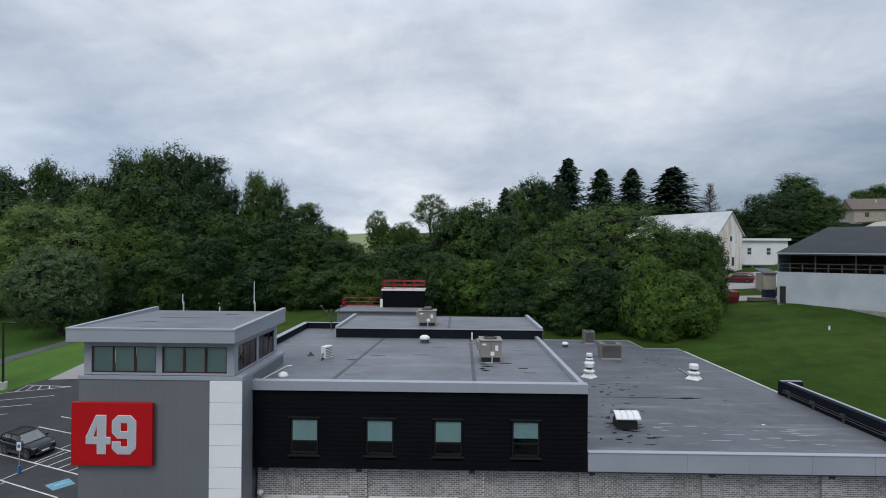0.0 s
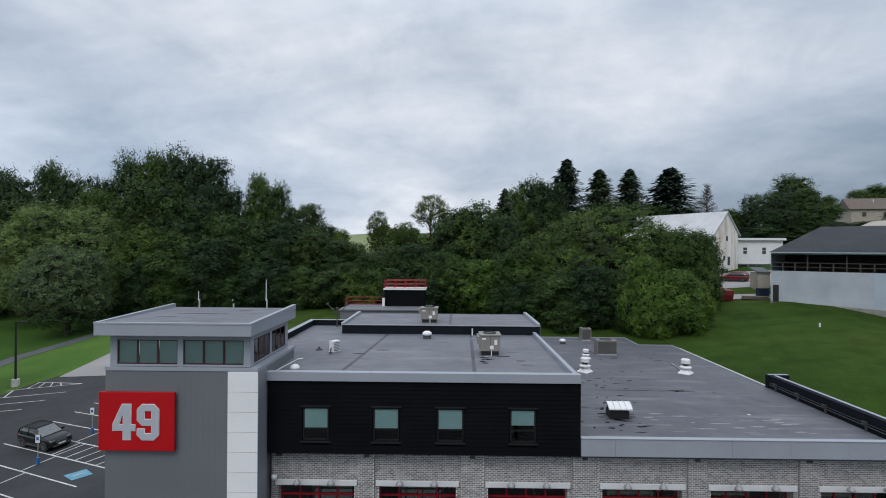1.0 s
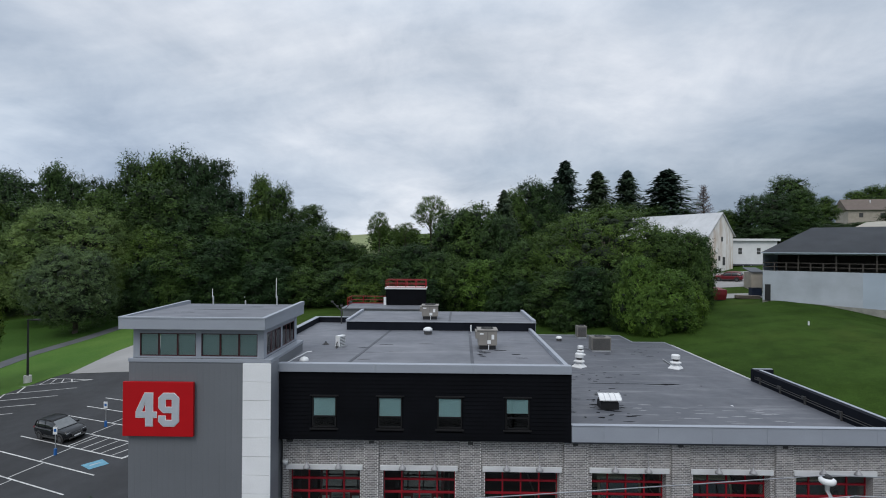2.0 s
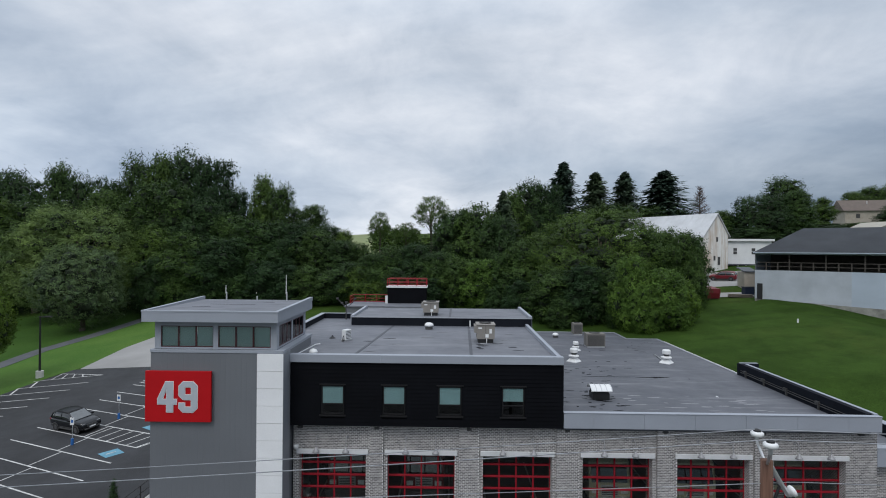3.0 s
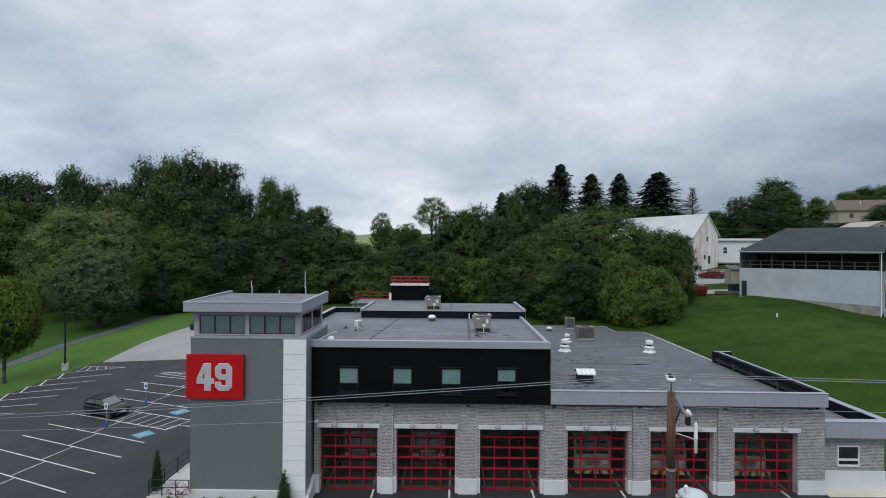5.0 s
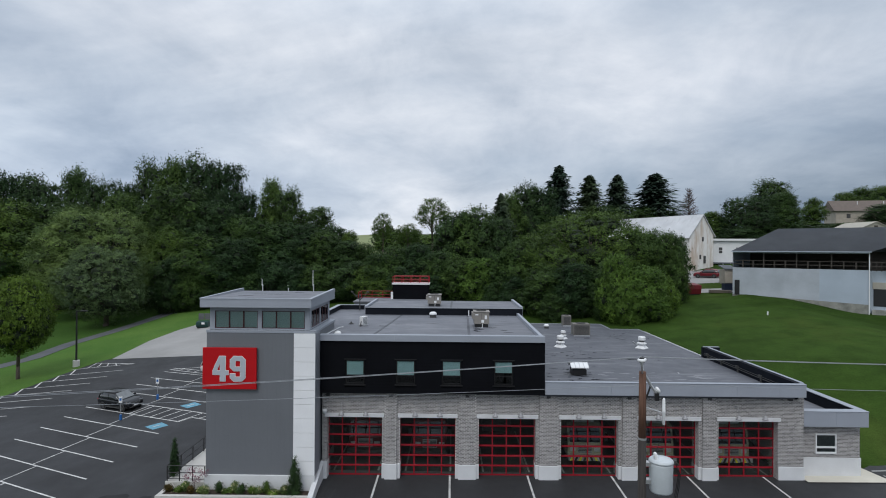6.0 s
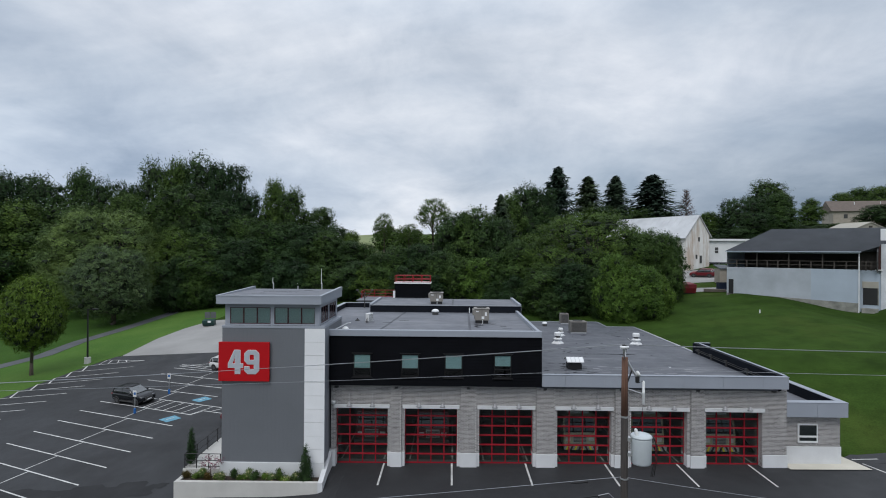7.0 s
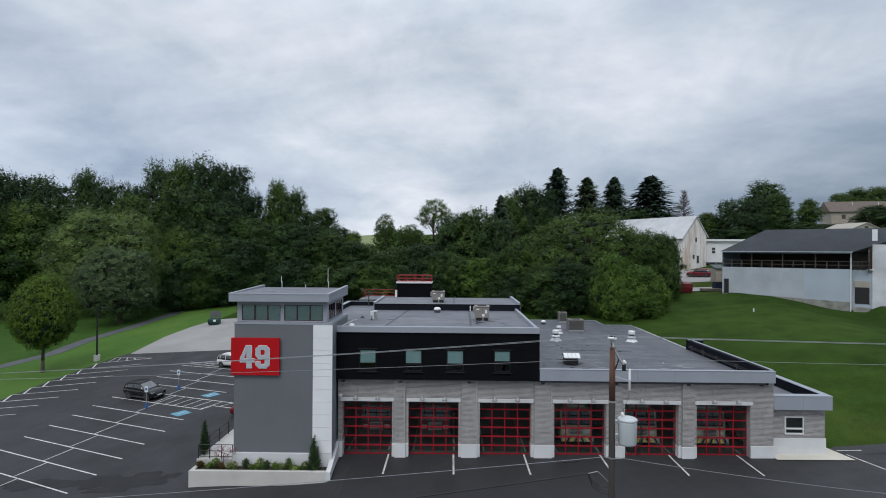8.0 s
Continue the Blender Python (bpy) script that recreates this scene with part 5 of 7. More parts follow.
    for s in (-1, 1):
        def P(u, z, w):
            return (u * L, s * w * W, z * f)
        for a, b in ((P(0.235, 1.03, 0.865), P(0.075, 1.545, 0.725)), (P(-0.125, 1.02, 0.945), P(-0.125, 1.575, 0.742)), (P(-0.33, 1.03, 0.935), P(-0.36, 1.53, 0.725)), (P(-0.455, 1.07, 0.885), P(-0.425, 1.44, 0.715))):
            part("pillar", rod(a, b, 0.032, 0.028, 6), paint_mat, c)
        part("window_trim", tube([P(-0.44, 1.045, 0.93), P(-0.12, 1.03, 0.955), P(0.225, 1.015, 0.945)], 0.014), BLKMETAL, c)
        part("sill_trim", box(-0.22 * L, 0.23 * L, min(s * W * 0.93, s * W * 1.005), max(s * W * 0.93, s * W * 1.005), 0.25 * f, 0.37 * f, 0.02), UNITD, c)
        part("mirror", box(0.155 * L, 0.195 * L, min(s * W * 0.96, s * (W + 0.17)), max(s * W * 0.96, s * (W + 0.17)), 1.02 * f, 1.15 * f, 0.025), paint_mat, c)
        part("headlight", box(0.435 * L, 0.486 * L, s * 0.66 * W - 0.17, s * 0.66 * W + 0.15, 0.74 * f, 0.81 * f, 0.02), CLEARLAMP, c, "clear headlight")
        part("tail_light", box(-0.497 * L, -0.462 * L, s * 0.74 * W - 0.15, s * 0.74 * W + 0.13, 0.88 * f, 1.0 * f, 0.02), RED, c, "red tail light")
        part("roof_rail", tube([P(-0.36, 1.575, 0.66), P(-0.2, 1.66, 0.68), P(0.0, 1.645, 0.68), P(0.05, 1.59, 0.66)], 0.018), BLKMETAL, c)
        for u in (-0.305, 0.315):
            part("wheel_arch", rod((u * L, s * (W - 0.10), 0.36), (u * L, s * (W * 1.004), 0.36), 0.41, 0.41, 22), UNITD, c)
            wheel = part("wheel", rod((u * L, s * (W - 0.22), 0.34), (u * L, s * (W + 0.02), 0.34), 0.345, 0.335, 22), TYRE, c, "black tyre")
            part("rim", rod((u * L, s * (W - 0.05), 0.34), (u * L, s * (W + 0.028), 0.34), 0.235, 0.215, 16), RIMG, wheel)
            for k in range(5):
                t = 2 * math.pi * k / 5
                part("rim_gap", rod((u * L + 0.13 * math.cos(t), s * (W + 0.02), 0.34 + 0.13 * math.sin(t)), (u * L + 0.13 * math.cos(t), s * (W + 0.032), 0.34 + 0.13 * math.sin(t)), 0.045, 0.045, 8), UNITD, wheel)
    part("grille", box(0.470 * L, 0.503 * L, -0.46 * W, 0.46 * W, 0.50 * f, 0.72 * f, 0.02), UNITD, c)
    part("bumper_trim", box(0.45 * L, 0.506 * L, -0.72 * W, 0.72 * W, 0.30 * f, 0.42 * f, 0.03), UNITD, c)
    part("number_plate", box(0.502 * L, 0.510 * L, -0.26, 0.26, 0.43 * f, 0.52 * f), WHITE, c)
    return c


CARROOF = paint("black_glass_roof", (0.006, 0.006, 0.007), 0.35, spec=0.25)
# base colour lifted to paint reflected sky on the windscreen
SCREEN = paint("sheen_painted_windscreen", (0.10, 0.11, 0.115), 0.06, var=0.2, scale=2.5, spec=1.0)
CLEARLAMP = paint("clear_lamp", (0.30, 0.31, 0.32), 0.15)
CARGLASS = paint("tinted_car_glass", (0.008, 0.010, 0.011), 0.03, 0.0, var=0.05, spec=1.0)
RIMG = paint("dark_alloy", (0.14, 0.14, 0.145), 0.35, 0.6)
TYRE = paint("tyre_rubber", (0.014, 0.014, 0.014), 0.85)
CHARCOAL = paint("charcoal_car_paint", (0.006, 0.007, 0.009), 0.14, 0.0, var=0.05)
CARWHITE = paint("white_car_paint", (0.70, 0.70, 0.69), 0.3, var=0.04)
CARRED = paint("red_car_paint", (0.14, 0.008, 0.014), 0.3, var=0.05)
car("crossover_car", -33.4, 17.9, -25, CHARCOAL, "dark charcoal crossover parked in an angled bay", 4.75, 1.88, 1.70)
car("crossover_car", -27.6, 27.6, -26, CARWHITE, "white crossover parked near the gravel yard", 4.5)
car("crossover_car", -18.75, 10.6, 180, CARRED, "red car parked behind the tower", 4.3)

# ---- accessible-bay signs, lot lamp, bin ----
for x, y in ((-31.2, 14.2), (-30.6, 19.5)):
    z = land(x, y) + 0.05
    s = empty("bay_sign", x, y, z, 0, "white accessible parking sign on a blue-sleeved post", "sign", "bay signs")
    part("post", rod((0, 0, -0.1), (0, 0, 2.1), 0.03), STEEL, s)
    part("sleeve", rod((0, 0, -0.05), (0, 0, 0.50), 0.12, 0.11, 12), BLUE, s, "blue plastic bollard sleeve")
    part("plate", box(-0.17, 0.17, -0.05, -0.035, 1.62, 2.22, 0.005), WHITE, s)
    part("symbol", box(-0.10, 0.10, -0.056, -0.049, 1.82, 2.05), BLUE, s)
lx, ly = -50.8, 36.2
ll = empty("lot_lamp", lx, ly, land(lx, ly), 0, "tall black lamp post on a concrete footing", "street lamp")
part("footing", rod((0, 0, -0.3), (0, 0, 0.85), 0.42, 0.42, 16), CONC, ll, "pale concrete footing")
part("post", rod((0, 0, 0.8), (0, 0, 7.6), 0.13, 0.09, 8), BLKMETAL, ll)
part("arm", box(-0.1, 0.9, -0.06, 0.06, 7.45, 7.55), BLKMETAL, ll)
part("head", box(0.6, 1.4, -0.2, 0.2, 7.45, 7.62, 0.03), BLKMETAL, ll)


def skip(x, y, rz, w, d, h, material, label, name="dumpster"):
    s = empty(name, x, y, land(x, y) + 0.06, rz, label, "dumpster")
    part("body", prism([(-d / 2 + 0.25, 0.12), (d / 2, 0.12), (d / 2, h), (-d / 2, h * 0.86), (-d / 2, h * 0.5)], "x", -w / 2, w / 2), material, s)
    for i in range(4):
        u = -w / 2 + 0.1 + (w - 0.2) * i / 3
        part("rib", box(u - 0.05, u + 0.05, -d / 2 - 0.05, -d / 2 + 0.02, h * 0.48, h * 0.86), material, s)
    part("base", box(-w / 2 + 0.1, w / 2 - 0.1, -d / 2 + 0.35, d / 2 - 0.1, -0.02, 0.14), BLKMETAL, s)
    return s


GREENBIN = paint("dark_green_steel", (0.010, 0.045, 0.040), 0.5)
LIDGREY = paint("grey_plastic_lid", (0.10, 0.105, 0.11), 0.6)
dm = skip(-42.9, 56.4, 8, 1.9, 1.4, 1.15, GREENBIN, "dark green dumpster with its grey lids open")
for u in (-0.96, 0.02):
    lid = box(u, u + 0.92, 0.78, 0.84, 1.25, 2.35, 0.02)
    part("lid", lid, LIDGREY, dm, "open grey plastic lid")
part("notice", box(0.0, 0.5, -0.815, -0.80, 0.65, 1.0), WHITE, dm)
SKIPRED = paint("red_steel", (0.14, 0.008, 0.014), 0.55)
skip(38.1, 52.0, 6, 3.4, 2.2, 1.8, SKIPRED, "large red steel dumpster beside the bushes")

# ---- fire engines inside the bays ----
ENGRED = paint("dark_red_engine_paint", (0.16, 0.010, 0.012), 0.3)
CHROME = paint("bright_trim", (0.62, 0.62, 0.62), 0.25, 0.35, var=0.05)
LIME = paint("lime_yellow_stripe", (0.90, 0.82, 0.05), 0.5)
CREAM = paint("cream_cab_paint", (0.50, 0.48, 0.34), 0.35)


def engine(x, y, chevron, label):
    e = empty("fire_engine", x, y, FLOOR, 0, label, "fire engine", "fire engines")
    part("body", box(-1.22, 1.22, 2.6, 8.5, 0.55, 3.0, 0.08), ENGRED, e)
    part("cab", prism([(0.0, 0.62), (0.0, 1.55), (0.25, 2.72), (0.5, 2.85), (2.5, 2.85), (2.5, 0.62)], "x", -1.2, 1.2), CREAM if chevron else ENGRED, e)
    part("windscreen", prism([(-0.012, 1.62), (0.21, 2.62), (0.26, 2.62), (0.04, 1.62)], "x", -1.05, 1.05), CARGLASS, e)
    part("bumper", box(-1.24, 1.24, -0.5, 0.02, 0.48, 0.82, 0.04), CHROME if chevron else UNITD, e)
    gr = part("grille", box(-0.52, 0.52, -0.05, 0.01, 0.86, 1.46, 0.02), CHROME, e)
    for i in range(5):
        part("slot", box(-0.46, 0.46, -0.058, -0.045, 0.92 + 0.10 * i, 0.97 + 0.10 * i), UNITD, gr)
    for s in (-1, 1):
        part("headlight", box(s * 0.85 - 0.2, s * 0.85 + 0.2, -0.05, 0.01, 0.98, 1.26, 0.03), WHITE, e)
        part("wheel", rod((s * 0.9, 1.4, 0.5), (s * 1.2, 1.4, 0.5), 0.5, 0.5, 18), TYRE, e)
        part("wheel", rod((s * 0.9, 6.4, 0.5), (s * 1.2, 6.4, 0.5), 0.5, 0.5, 18), TYRE, e)
        part("mirror", box(s * 1.42 - 0.12, s * 1.42 + 0.12, -0.25, -0.15, 1.8, 2.3, 0.03), BLKMETAL, e)
    part("light_bar", box(-0.8, 0.8, 0.55, 0.9, 2.85, 3.02, 0.03), WHITE, e)
    if chevron:
        for i in range(8):
            u = -1.15 + 0.30 * i
            k = 0.16 if u < -0.1 else -0.16
            part("chevron", prism([(u, 0.50), (u + 0.15, 0.50), (u + 0.15 + k, 0.84), (u + k, 0.84)], "y", -0.52, -0.495), LIME if i % 2 == 0 else BLKMETAL, e)
    return e


engine(-6.3, 2.7, False, "dark red fire engine with a chrome grille inside the bay")
engine(-1.65, 2.7, False, "dark red fire engine with a chrome grille inside the bay")
engine(9.3, 2.0, True, "fire engine with lime chevrons on its bumper inside the bay")
engine(14.3, 2.0, True, "fire engine with lime chevrons on its bumper inside the bay")
engine(19.55, 2.0, True, "fire engine with lime chevrons on its bumper inside the bay")
rack = empty("equipment_rack", 3.7, 9.0, FLOOR, 0, "storage rack with a yellow box inside the bay", "rack")
part("frame", box(-1.2, 1.2, 0, 0.6, 0.0, 1.6, 0.02), UNITD, rack)
part("yellow_box", box(-0.5, 0.0, -0.05, 0.4, 1.6, 2.15, 0.02), LIME, rack)

# ---- pale blue hall on the hill ----
UX, UY = 0.795, -0.607
HX, HY = 43.16, 47.83
hall = empty("riding_hall", HX, HY, 0, math.degrees(math.atan2(UY, UX)), "long pale blue hall with open upper gallery and grey roof", "barn")
HL, HW = 16.5, 15.0


def hz(u, v=0):
    return land(HX + UX * u - UY * v, HY + UY * u + UX * v)


CONCD = paint("weathered_concrete", (0.235, 0.235, 0.21), 0.9, var=0.34, scale=0.9)
WOODDARK = wood_mat("dark_gallery_timber", (0.035, 0.030, 0.026), (0.075, 0.065, 0.055))
BARNPALE = paint("weathered_off_white_metal", (0.375, 0.41, 0.45), 0.6, var=0.16, scale=0.3)
Z0, Z1, ZE = 8.1, 12.0, 15.15
part("footing", prism([(0, 5.4), (HL, 5.4), (HL, 8.6 - 0.038 * HL), (0, 8.6)], "y", -0.06, 0.3), CONCD, hall, "grey concrete footing")
part("footing", box(HL - 0.3, HL + 0.05, 0.3, HW, 5.4, 8.0), CONC, hall)
for i in range(12):
    a, b = HL * i / 12, HL * (i + 1) / 12
    bm = bmesh.new()
    zt, zb = 12.65, 8.60 - 0.038 * a
    zt2, zb2 = 12.65, 8.60 - 0.038 * b
    prism([(a + 0.001, zb), (b - 0.001, zb2), (b - 0.001, zt2), (a + 0.001, zt)], "y", 0.0, 0.08, bm)
    part("wall_sheet", bm, BARNPALE if i < 8 else BARNBLUE, hall, "weathered off-white metal sheet" if i < 8 else "")
part("wall_west", box(-0.02, 0.1, 0.08, HW, 7.5, ZE), BARNBLUE, hall)
part("wall_back", box(0, HL, HW - 0.2, HW, 7.0, ZE), WOODDARK, hall)
part("deck", box(0.1, HL, 0.1, HW - 0.2, 11.3, 11.45), WOODDARK, hall)
for i in range(13):
    u = HL * i / 12
    zt = 12.65
    part("gallery_post", box(max(0, u - 0.08), u + 0.08, 0.05, 0.22, zt - 0.1, (ZE if i % 3 == 0 else zt + 1.1)), WOODDARK, hall)
for dz in (0.55, 1.1):
    part("gallery_rail", box(0, HL + 2.2, 0.06, 0.16, 12.6 + dz, 12.7 + dz), WOODDARK, hall)
part("eave_beam", box(0, HL, 0.0, 0.25, ZE - 0.28, ZE), BARNBLUE, hall)
part("door", box(0.28, 0.95, -0.06, 0.02, 8.45, 10.75), BLKMETAL, hall, "dark personnel door")
bm = bmesh.new()
A = [(-0.15, -0.6, ZE), (HL + 0.3, -0.6, ZE), (HL + 10.5, HW + 0.6, ZE), (-0.15, HW + 0.6, ZE)]
R = [(5.1, HW / 2, 18.75), (HL + 9.5, HW / 2, 18.75)]
va, vr = [bm.verts.new(p) for p in A], [bm.verts.new(p) for p in R]
for q in ((va[0], va[1], vr[1], vr[0]), (va[2], va[3], vr[0], vr[1]), (va[3], va[0], vr[0]), (va[1], va[2], vr[1])):
    bm.faces.new(q)
bmesh.ops.solidify(bm, geom=bm.faces[:], thickness=0.16)
part("roof", bm, BARNROOF, hall, "dark grey shingled hip roof")
part("gutter", box(-0.15, HL + 0.3, -0.72, -0.58, ZE - 0.10, ZE + 0.02), BARNBLUE, hall)
part("downpipe", box(HL + 0.0, HL + 0.12, -0.2, -0.08, 6.0, ZE), WHITE, hall)
# east lean-to with the tall white end wall
part("end_wall", box(HL + 2.45, HL + 7.0, 0.8, 1.1, 5.5, 16.2), paint("weathered_white_render", (0.54, 0.56, 0.585), 0.8, var=0.16, scale=0.5), hall, "tall white end wall")
part("chimney", box(HL + 2.4, HL + 3.02, 3.0, 3.6, 12.0, 18.4), WHITE, hall)
part("side_wing", box(HL + 0.1, HL + 2.44, 1.0, 6.0, 5.5, 12.55), BARNBLUE, hall)
part("opening", box(HL + 0.5, HL + 2.1, 0.95, 1.02, 7.75, 10.1), BLKMETAL, hall, "dark doorway")
part("opening_head", box(HL + 0.4, HL + 2.2, 0.90, 1.02, 10.1, 11.0), GABLE, hall, "cream roller shutter half up")
part("opening_jamb", box(HL + 2.1, HL + 2.22, 0.88, 1.02, 7.75, 10.1), CONCD, hall)
OXBLOOD = paint("weathered_oxblood_boards", (0.045, 0.018, 0.015), 0.85, var=0.25)
# panel added behind the gallery, dark to stand for its unlit depth
part("gallery_end", box(HL + 0.05, HL + 2.44, 3.0, 3.15, 11.2, 16.2), WOODDARK, hall, "added dark panel in place of the gallery's unlit depth")
part("end_boards", prism([(HL + 1.95, 12.5), (HL + 2.44, 12.5), (HL + 2.44, 16.2), (HL + 2.20, 15.8)], "y", 0.70, 0.78), OXBLOOD, hall, "dark red-brown boards beside the end wall")
part("wing_coping", box(HL + 1.8, HL + 2.6, 0.6, 1.1, 12.55, 12.69, 0.02), WHITE, hall)
for i in range(3):
    u = HL + 0.2 + 0.55 * i
    part("gallery_post", box(u, u + 0.12, 0.95, 1.07, 12.5, 13.8), WOODDARK, hall)
part("wing_gable", prism([(0.2, 12.2), (6.5, 12.2), (6.5, 18.0), (0.2, ZE)], "x", HL + 1.98, HL + 2.14), UNITD, hall, "dark gallery end under the roof")
part("step", box(HL + 0.35, HL + 2.2, -0.1, 0.95, 5.5, 7.3, 0.03), CONCD, hall, "rough concrete step below the doorway")

bank = bmesh.new()
rows = []
for i in range(38):
    u = -0.5 + i * 0.85
    rise = (0.42 + 0.26 * smooth(3.5, 8, u) * (1 - smooth(10, 16, u)) + 0.8 * smooth(HL + 1.6, HL + 3.6, u)) * smooth(-0.6, 1.5, u) * (1 - smooth(HL + 9, HL + 14, u))
    row = []
    for v, k in ((0.85, 1.0), (-0.03, 1.0), (-0.9, 0.97), (-2.2, 0.72), (-4.0, 0.30), (-5.6, 0.06), (-6.4, -0.12)):
        row.append(bank.verts.new((HX + UX * u - UY * v, HY + UY * u + UX * v, hz(u, v) + rise * k - (0.05 if k < 0 or rise < 0.02 else 0))))
    rows.append(row)
for a, b in zip(rows, rows[1:]):
    for i in range(6):
        bank.faces.new((a[i], a[i + 1], b[i + 1], b[i]))
gb = thing("grass_bank", bank, GRASS, "mown grass bank along the hall's footing", "grass", kind="structure")
for p in gb.data.polygons:
    p.use_smooth = True

# ---- white barn, shed and house behind ----
barn = empty("white_barn", 53, 77, 0, label="old white barn with rust-stained gable and pale metal roof", category="barn")
barn.matrix_basis = pose(52.2, 77.5, 0, 0, 0, -60)
gz = land(53, 77) - 1.5
part("gable_wall", prism([(-4.2, gz), (3.5, gz), (3.5, 18.5), (0, 22.6), (-4.2, 18.1)], "x", -0.3, 0.0), OLDWHITE, barn, "rust-stained white gable wall")
part("side_wall", box(-22.0, -0.3, -4.2, -3.9, gz, 18.0), OLDWHITE, barn)
METALROOF = paint("pale_metal_roof", (0.50, 0.51, 0.52), 0.5, 0.2, var=0.14, scale=0.3)
for foot, low in ((-4.65, 17.7), (3.95, 18.1)):
    part("roof", prism([(foot, low), (0, 22.66), (0, 22.82), (foot * 1.03, low + 0.10)], "x", -22.2, 0.25), METALROOF, barn, "pale metal roof")
for i in range(15):
    x = -21.6 + 1.5 * i
    part("roof_seam", prism([(-4.6, 17.86), (-0.05, 22.84), (-0.05, 22.88), (-4.6, 17.92)], "x", x, x + 0.06), METALROOF, barn)
for y, z, w, h in ((0.0, 17.2, 0.5, 0.9), (-0.8, 13.5, 0.5, 0.9), (0.6, 12.6, 0.7, 1.6)):
    part("window", box(-0.02, 0.06, y - w / 2, y + w / 2, z, z + h), UNITD, barn)
annex = empty("white_house", 60, 86, 0, label="white flat-roofed house with two small windows", category="house")
annex.matrix_basis = pose(57.5, 83.0, 0, 0, 0, -8)
az = land(60, 84) - 1.5
part("wall", box(-3.5, 8.0, 0, 8, az, 17.55), WHITE, annex)
part("roof", prism([(-0.4, 17.55), (8.4, 17.55), (8.4, 17.85), (-0.4, 17.85)], "x", -3.9, 8.4), BARNROOF, annex)
part("fascia", box(-3.9, 8.4, -0.5, -0.4, 17.45, 17.9), WHITE, annex)
for x in (0.6, 4.1):
    w = part("window", box(x + 0.1, x + 0.78, -0.05, 0.02, 14.75, 16.0), UNITD, annex)
    part("window_frame", box(x + 0.02, x + 0.86, -0.08, -0.04, 15.34, 15.42), WHITE, w)
part("porch_roof", box(-2.8, 5.2, -1.6, 0, 12.5, 12.75), BARNROOF, annex)
for x in (-2.0, 1.0, 2.5):
    part("porch_post", box(x, x + 0.2, -1.5, -1.3, az, 12.5), WHITE, annex)
shed = empty("garden_shed", 47.5, 57.0, land(47.5, 57), -10, "small beige shed with a grey roof", "shed")
part("wall", box(-0.85, 0.85, 0, 3.2, -0.5, 2.8), BEIGE, shed)
part("roof", prism([(-0.25, 2.8), (3.4, 3.35), (3.4, 3.5), (-0.25, 2.95)], "x", -1.0, 1.0), BARNROOF, shed)
car("crossover_car", 48.0, 66.5, 142, CARRED, "red car parked before the white barn", 4.5)
laid("driveway", [(36, 62), (62, 58), (64, 74), (36, 77)], 0.06, GRAVEL, "pale drive before the white barn", "road")
laid("driveway", [(40, 52.5), (47, 50.5), (48, 54), (41, 56)], 0.06, GRAVEL, "pale drive beside the hall", "road")
fh = empty("far_house", 200, 222, 0, -12, "beige two-storey house with a brown roof on the hill", "house")
part("wall", box(-17, 17, 0, 12, 14, 35.3), BEIGE, fh)
part("roof", prism([(-1, 35.0), (6, 40.4), (13, 35.0)], "x", -18, 18), BROWNROOF, fh)
for x in (-12.5, -4.0, 4.0):
    part("window", box(x, x + 1.6, -0.1, 0.05, 31.6, 33.6), UNITD, fh)
for x in (-6.5, 4.5):
    part("vent_pipe", rod((x, 3.5, 38.0), (x, 3.5, 39.8), 0.16), WHITE, fh)
fh2 = empty("far_house", 113, 110, 0, 4, "low cream house with a shallow gable behind the hall", "house")
part("wall", box(-5.0, 5.0, 0, 10, 8, 21.3), BEIGE, fh2)
part("gable", prism([(-5.0, 21.3), (0, 23.3), (5.0, 21.3)], "y", 0.0, 0.3), GABLE, fh2, "cream boarded gable")
for sd in (-1, 1):
    part("roof", prism([(sd * 5.5, 21.05), (0, 23.3), (0, 23.5), (sd * 5.5, 21.25)], "y", -0.3, 10.5), GABLE, fh2)
part("louvre", box(-0.5, 0.5, -0.08, 0.05, 21.6, 22.4), WOODDARK, fh2)
bin_ = empty("wheeled_bin", 44.9, 52.8, land(44.9, 52.8) + 0.05, 10, "dark blue wheeled bins beside the hall", "bin")
part("body", box(-0.8, 0.8, -0.4, 0.4, 0.0, 1.1, 0.05), paint("dark_blue_plastic", (0.012, 0.020, 0.045), 0.5), bin_)
part("lid", box(-0.83, 0.83, -0.44, 0.42, 1.1, 1.2, 0.03), BLKMETAL, bin_)
pal = empty("timber_pallets", 43.0, 51.4, land(43, 51.4) + 0.03, -15, "low stack of grey timber pallets beside the hall", "pallet")
for i in range(3):
    part("board_layer", box(-1.6, 1.6, -0.5, 0.5, 0.16 * i, 0.16 * i + 0.11, 0.01), WOODGREY, pal)
mark = thing("marker_post", rod((41.0, 34.8, land(41, 34.8) - 0.1), (41.0, 34.8, land(41, 34.8) + 0.45), 0.09, 0.09), WHITE, "short white marker pipe in the grass", "post")

# ---- trees and shrubs ----


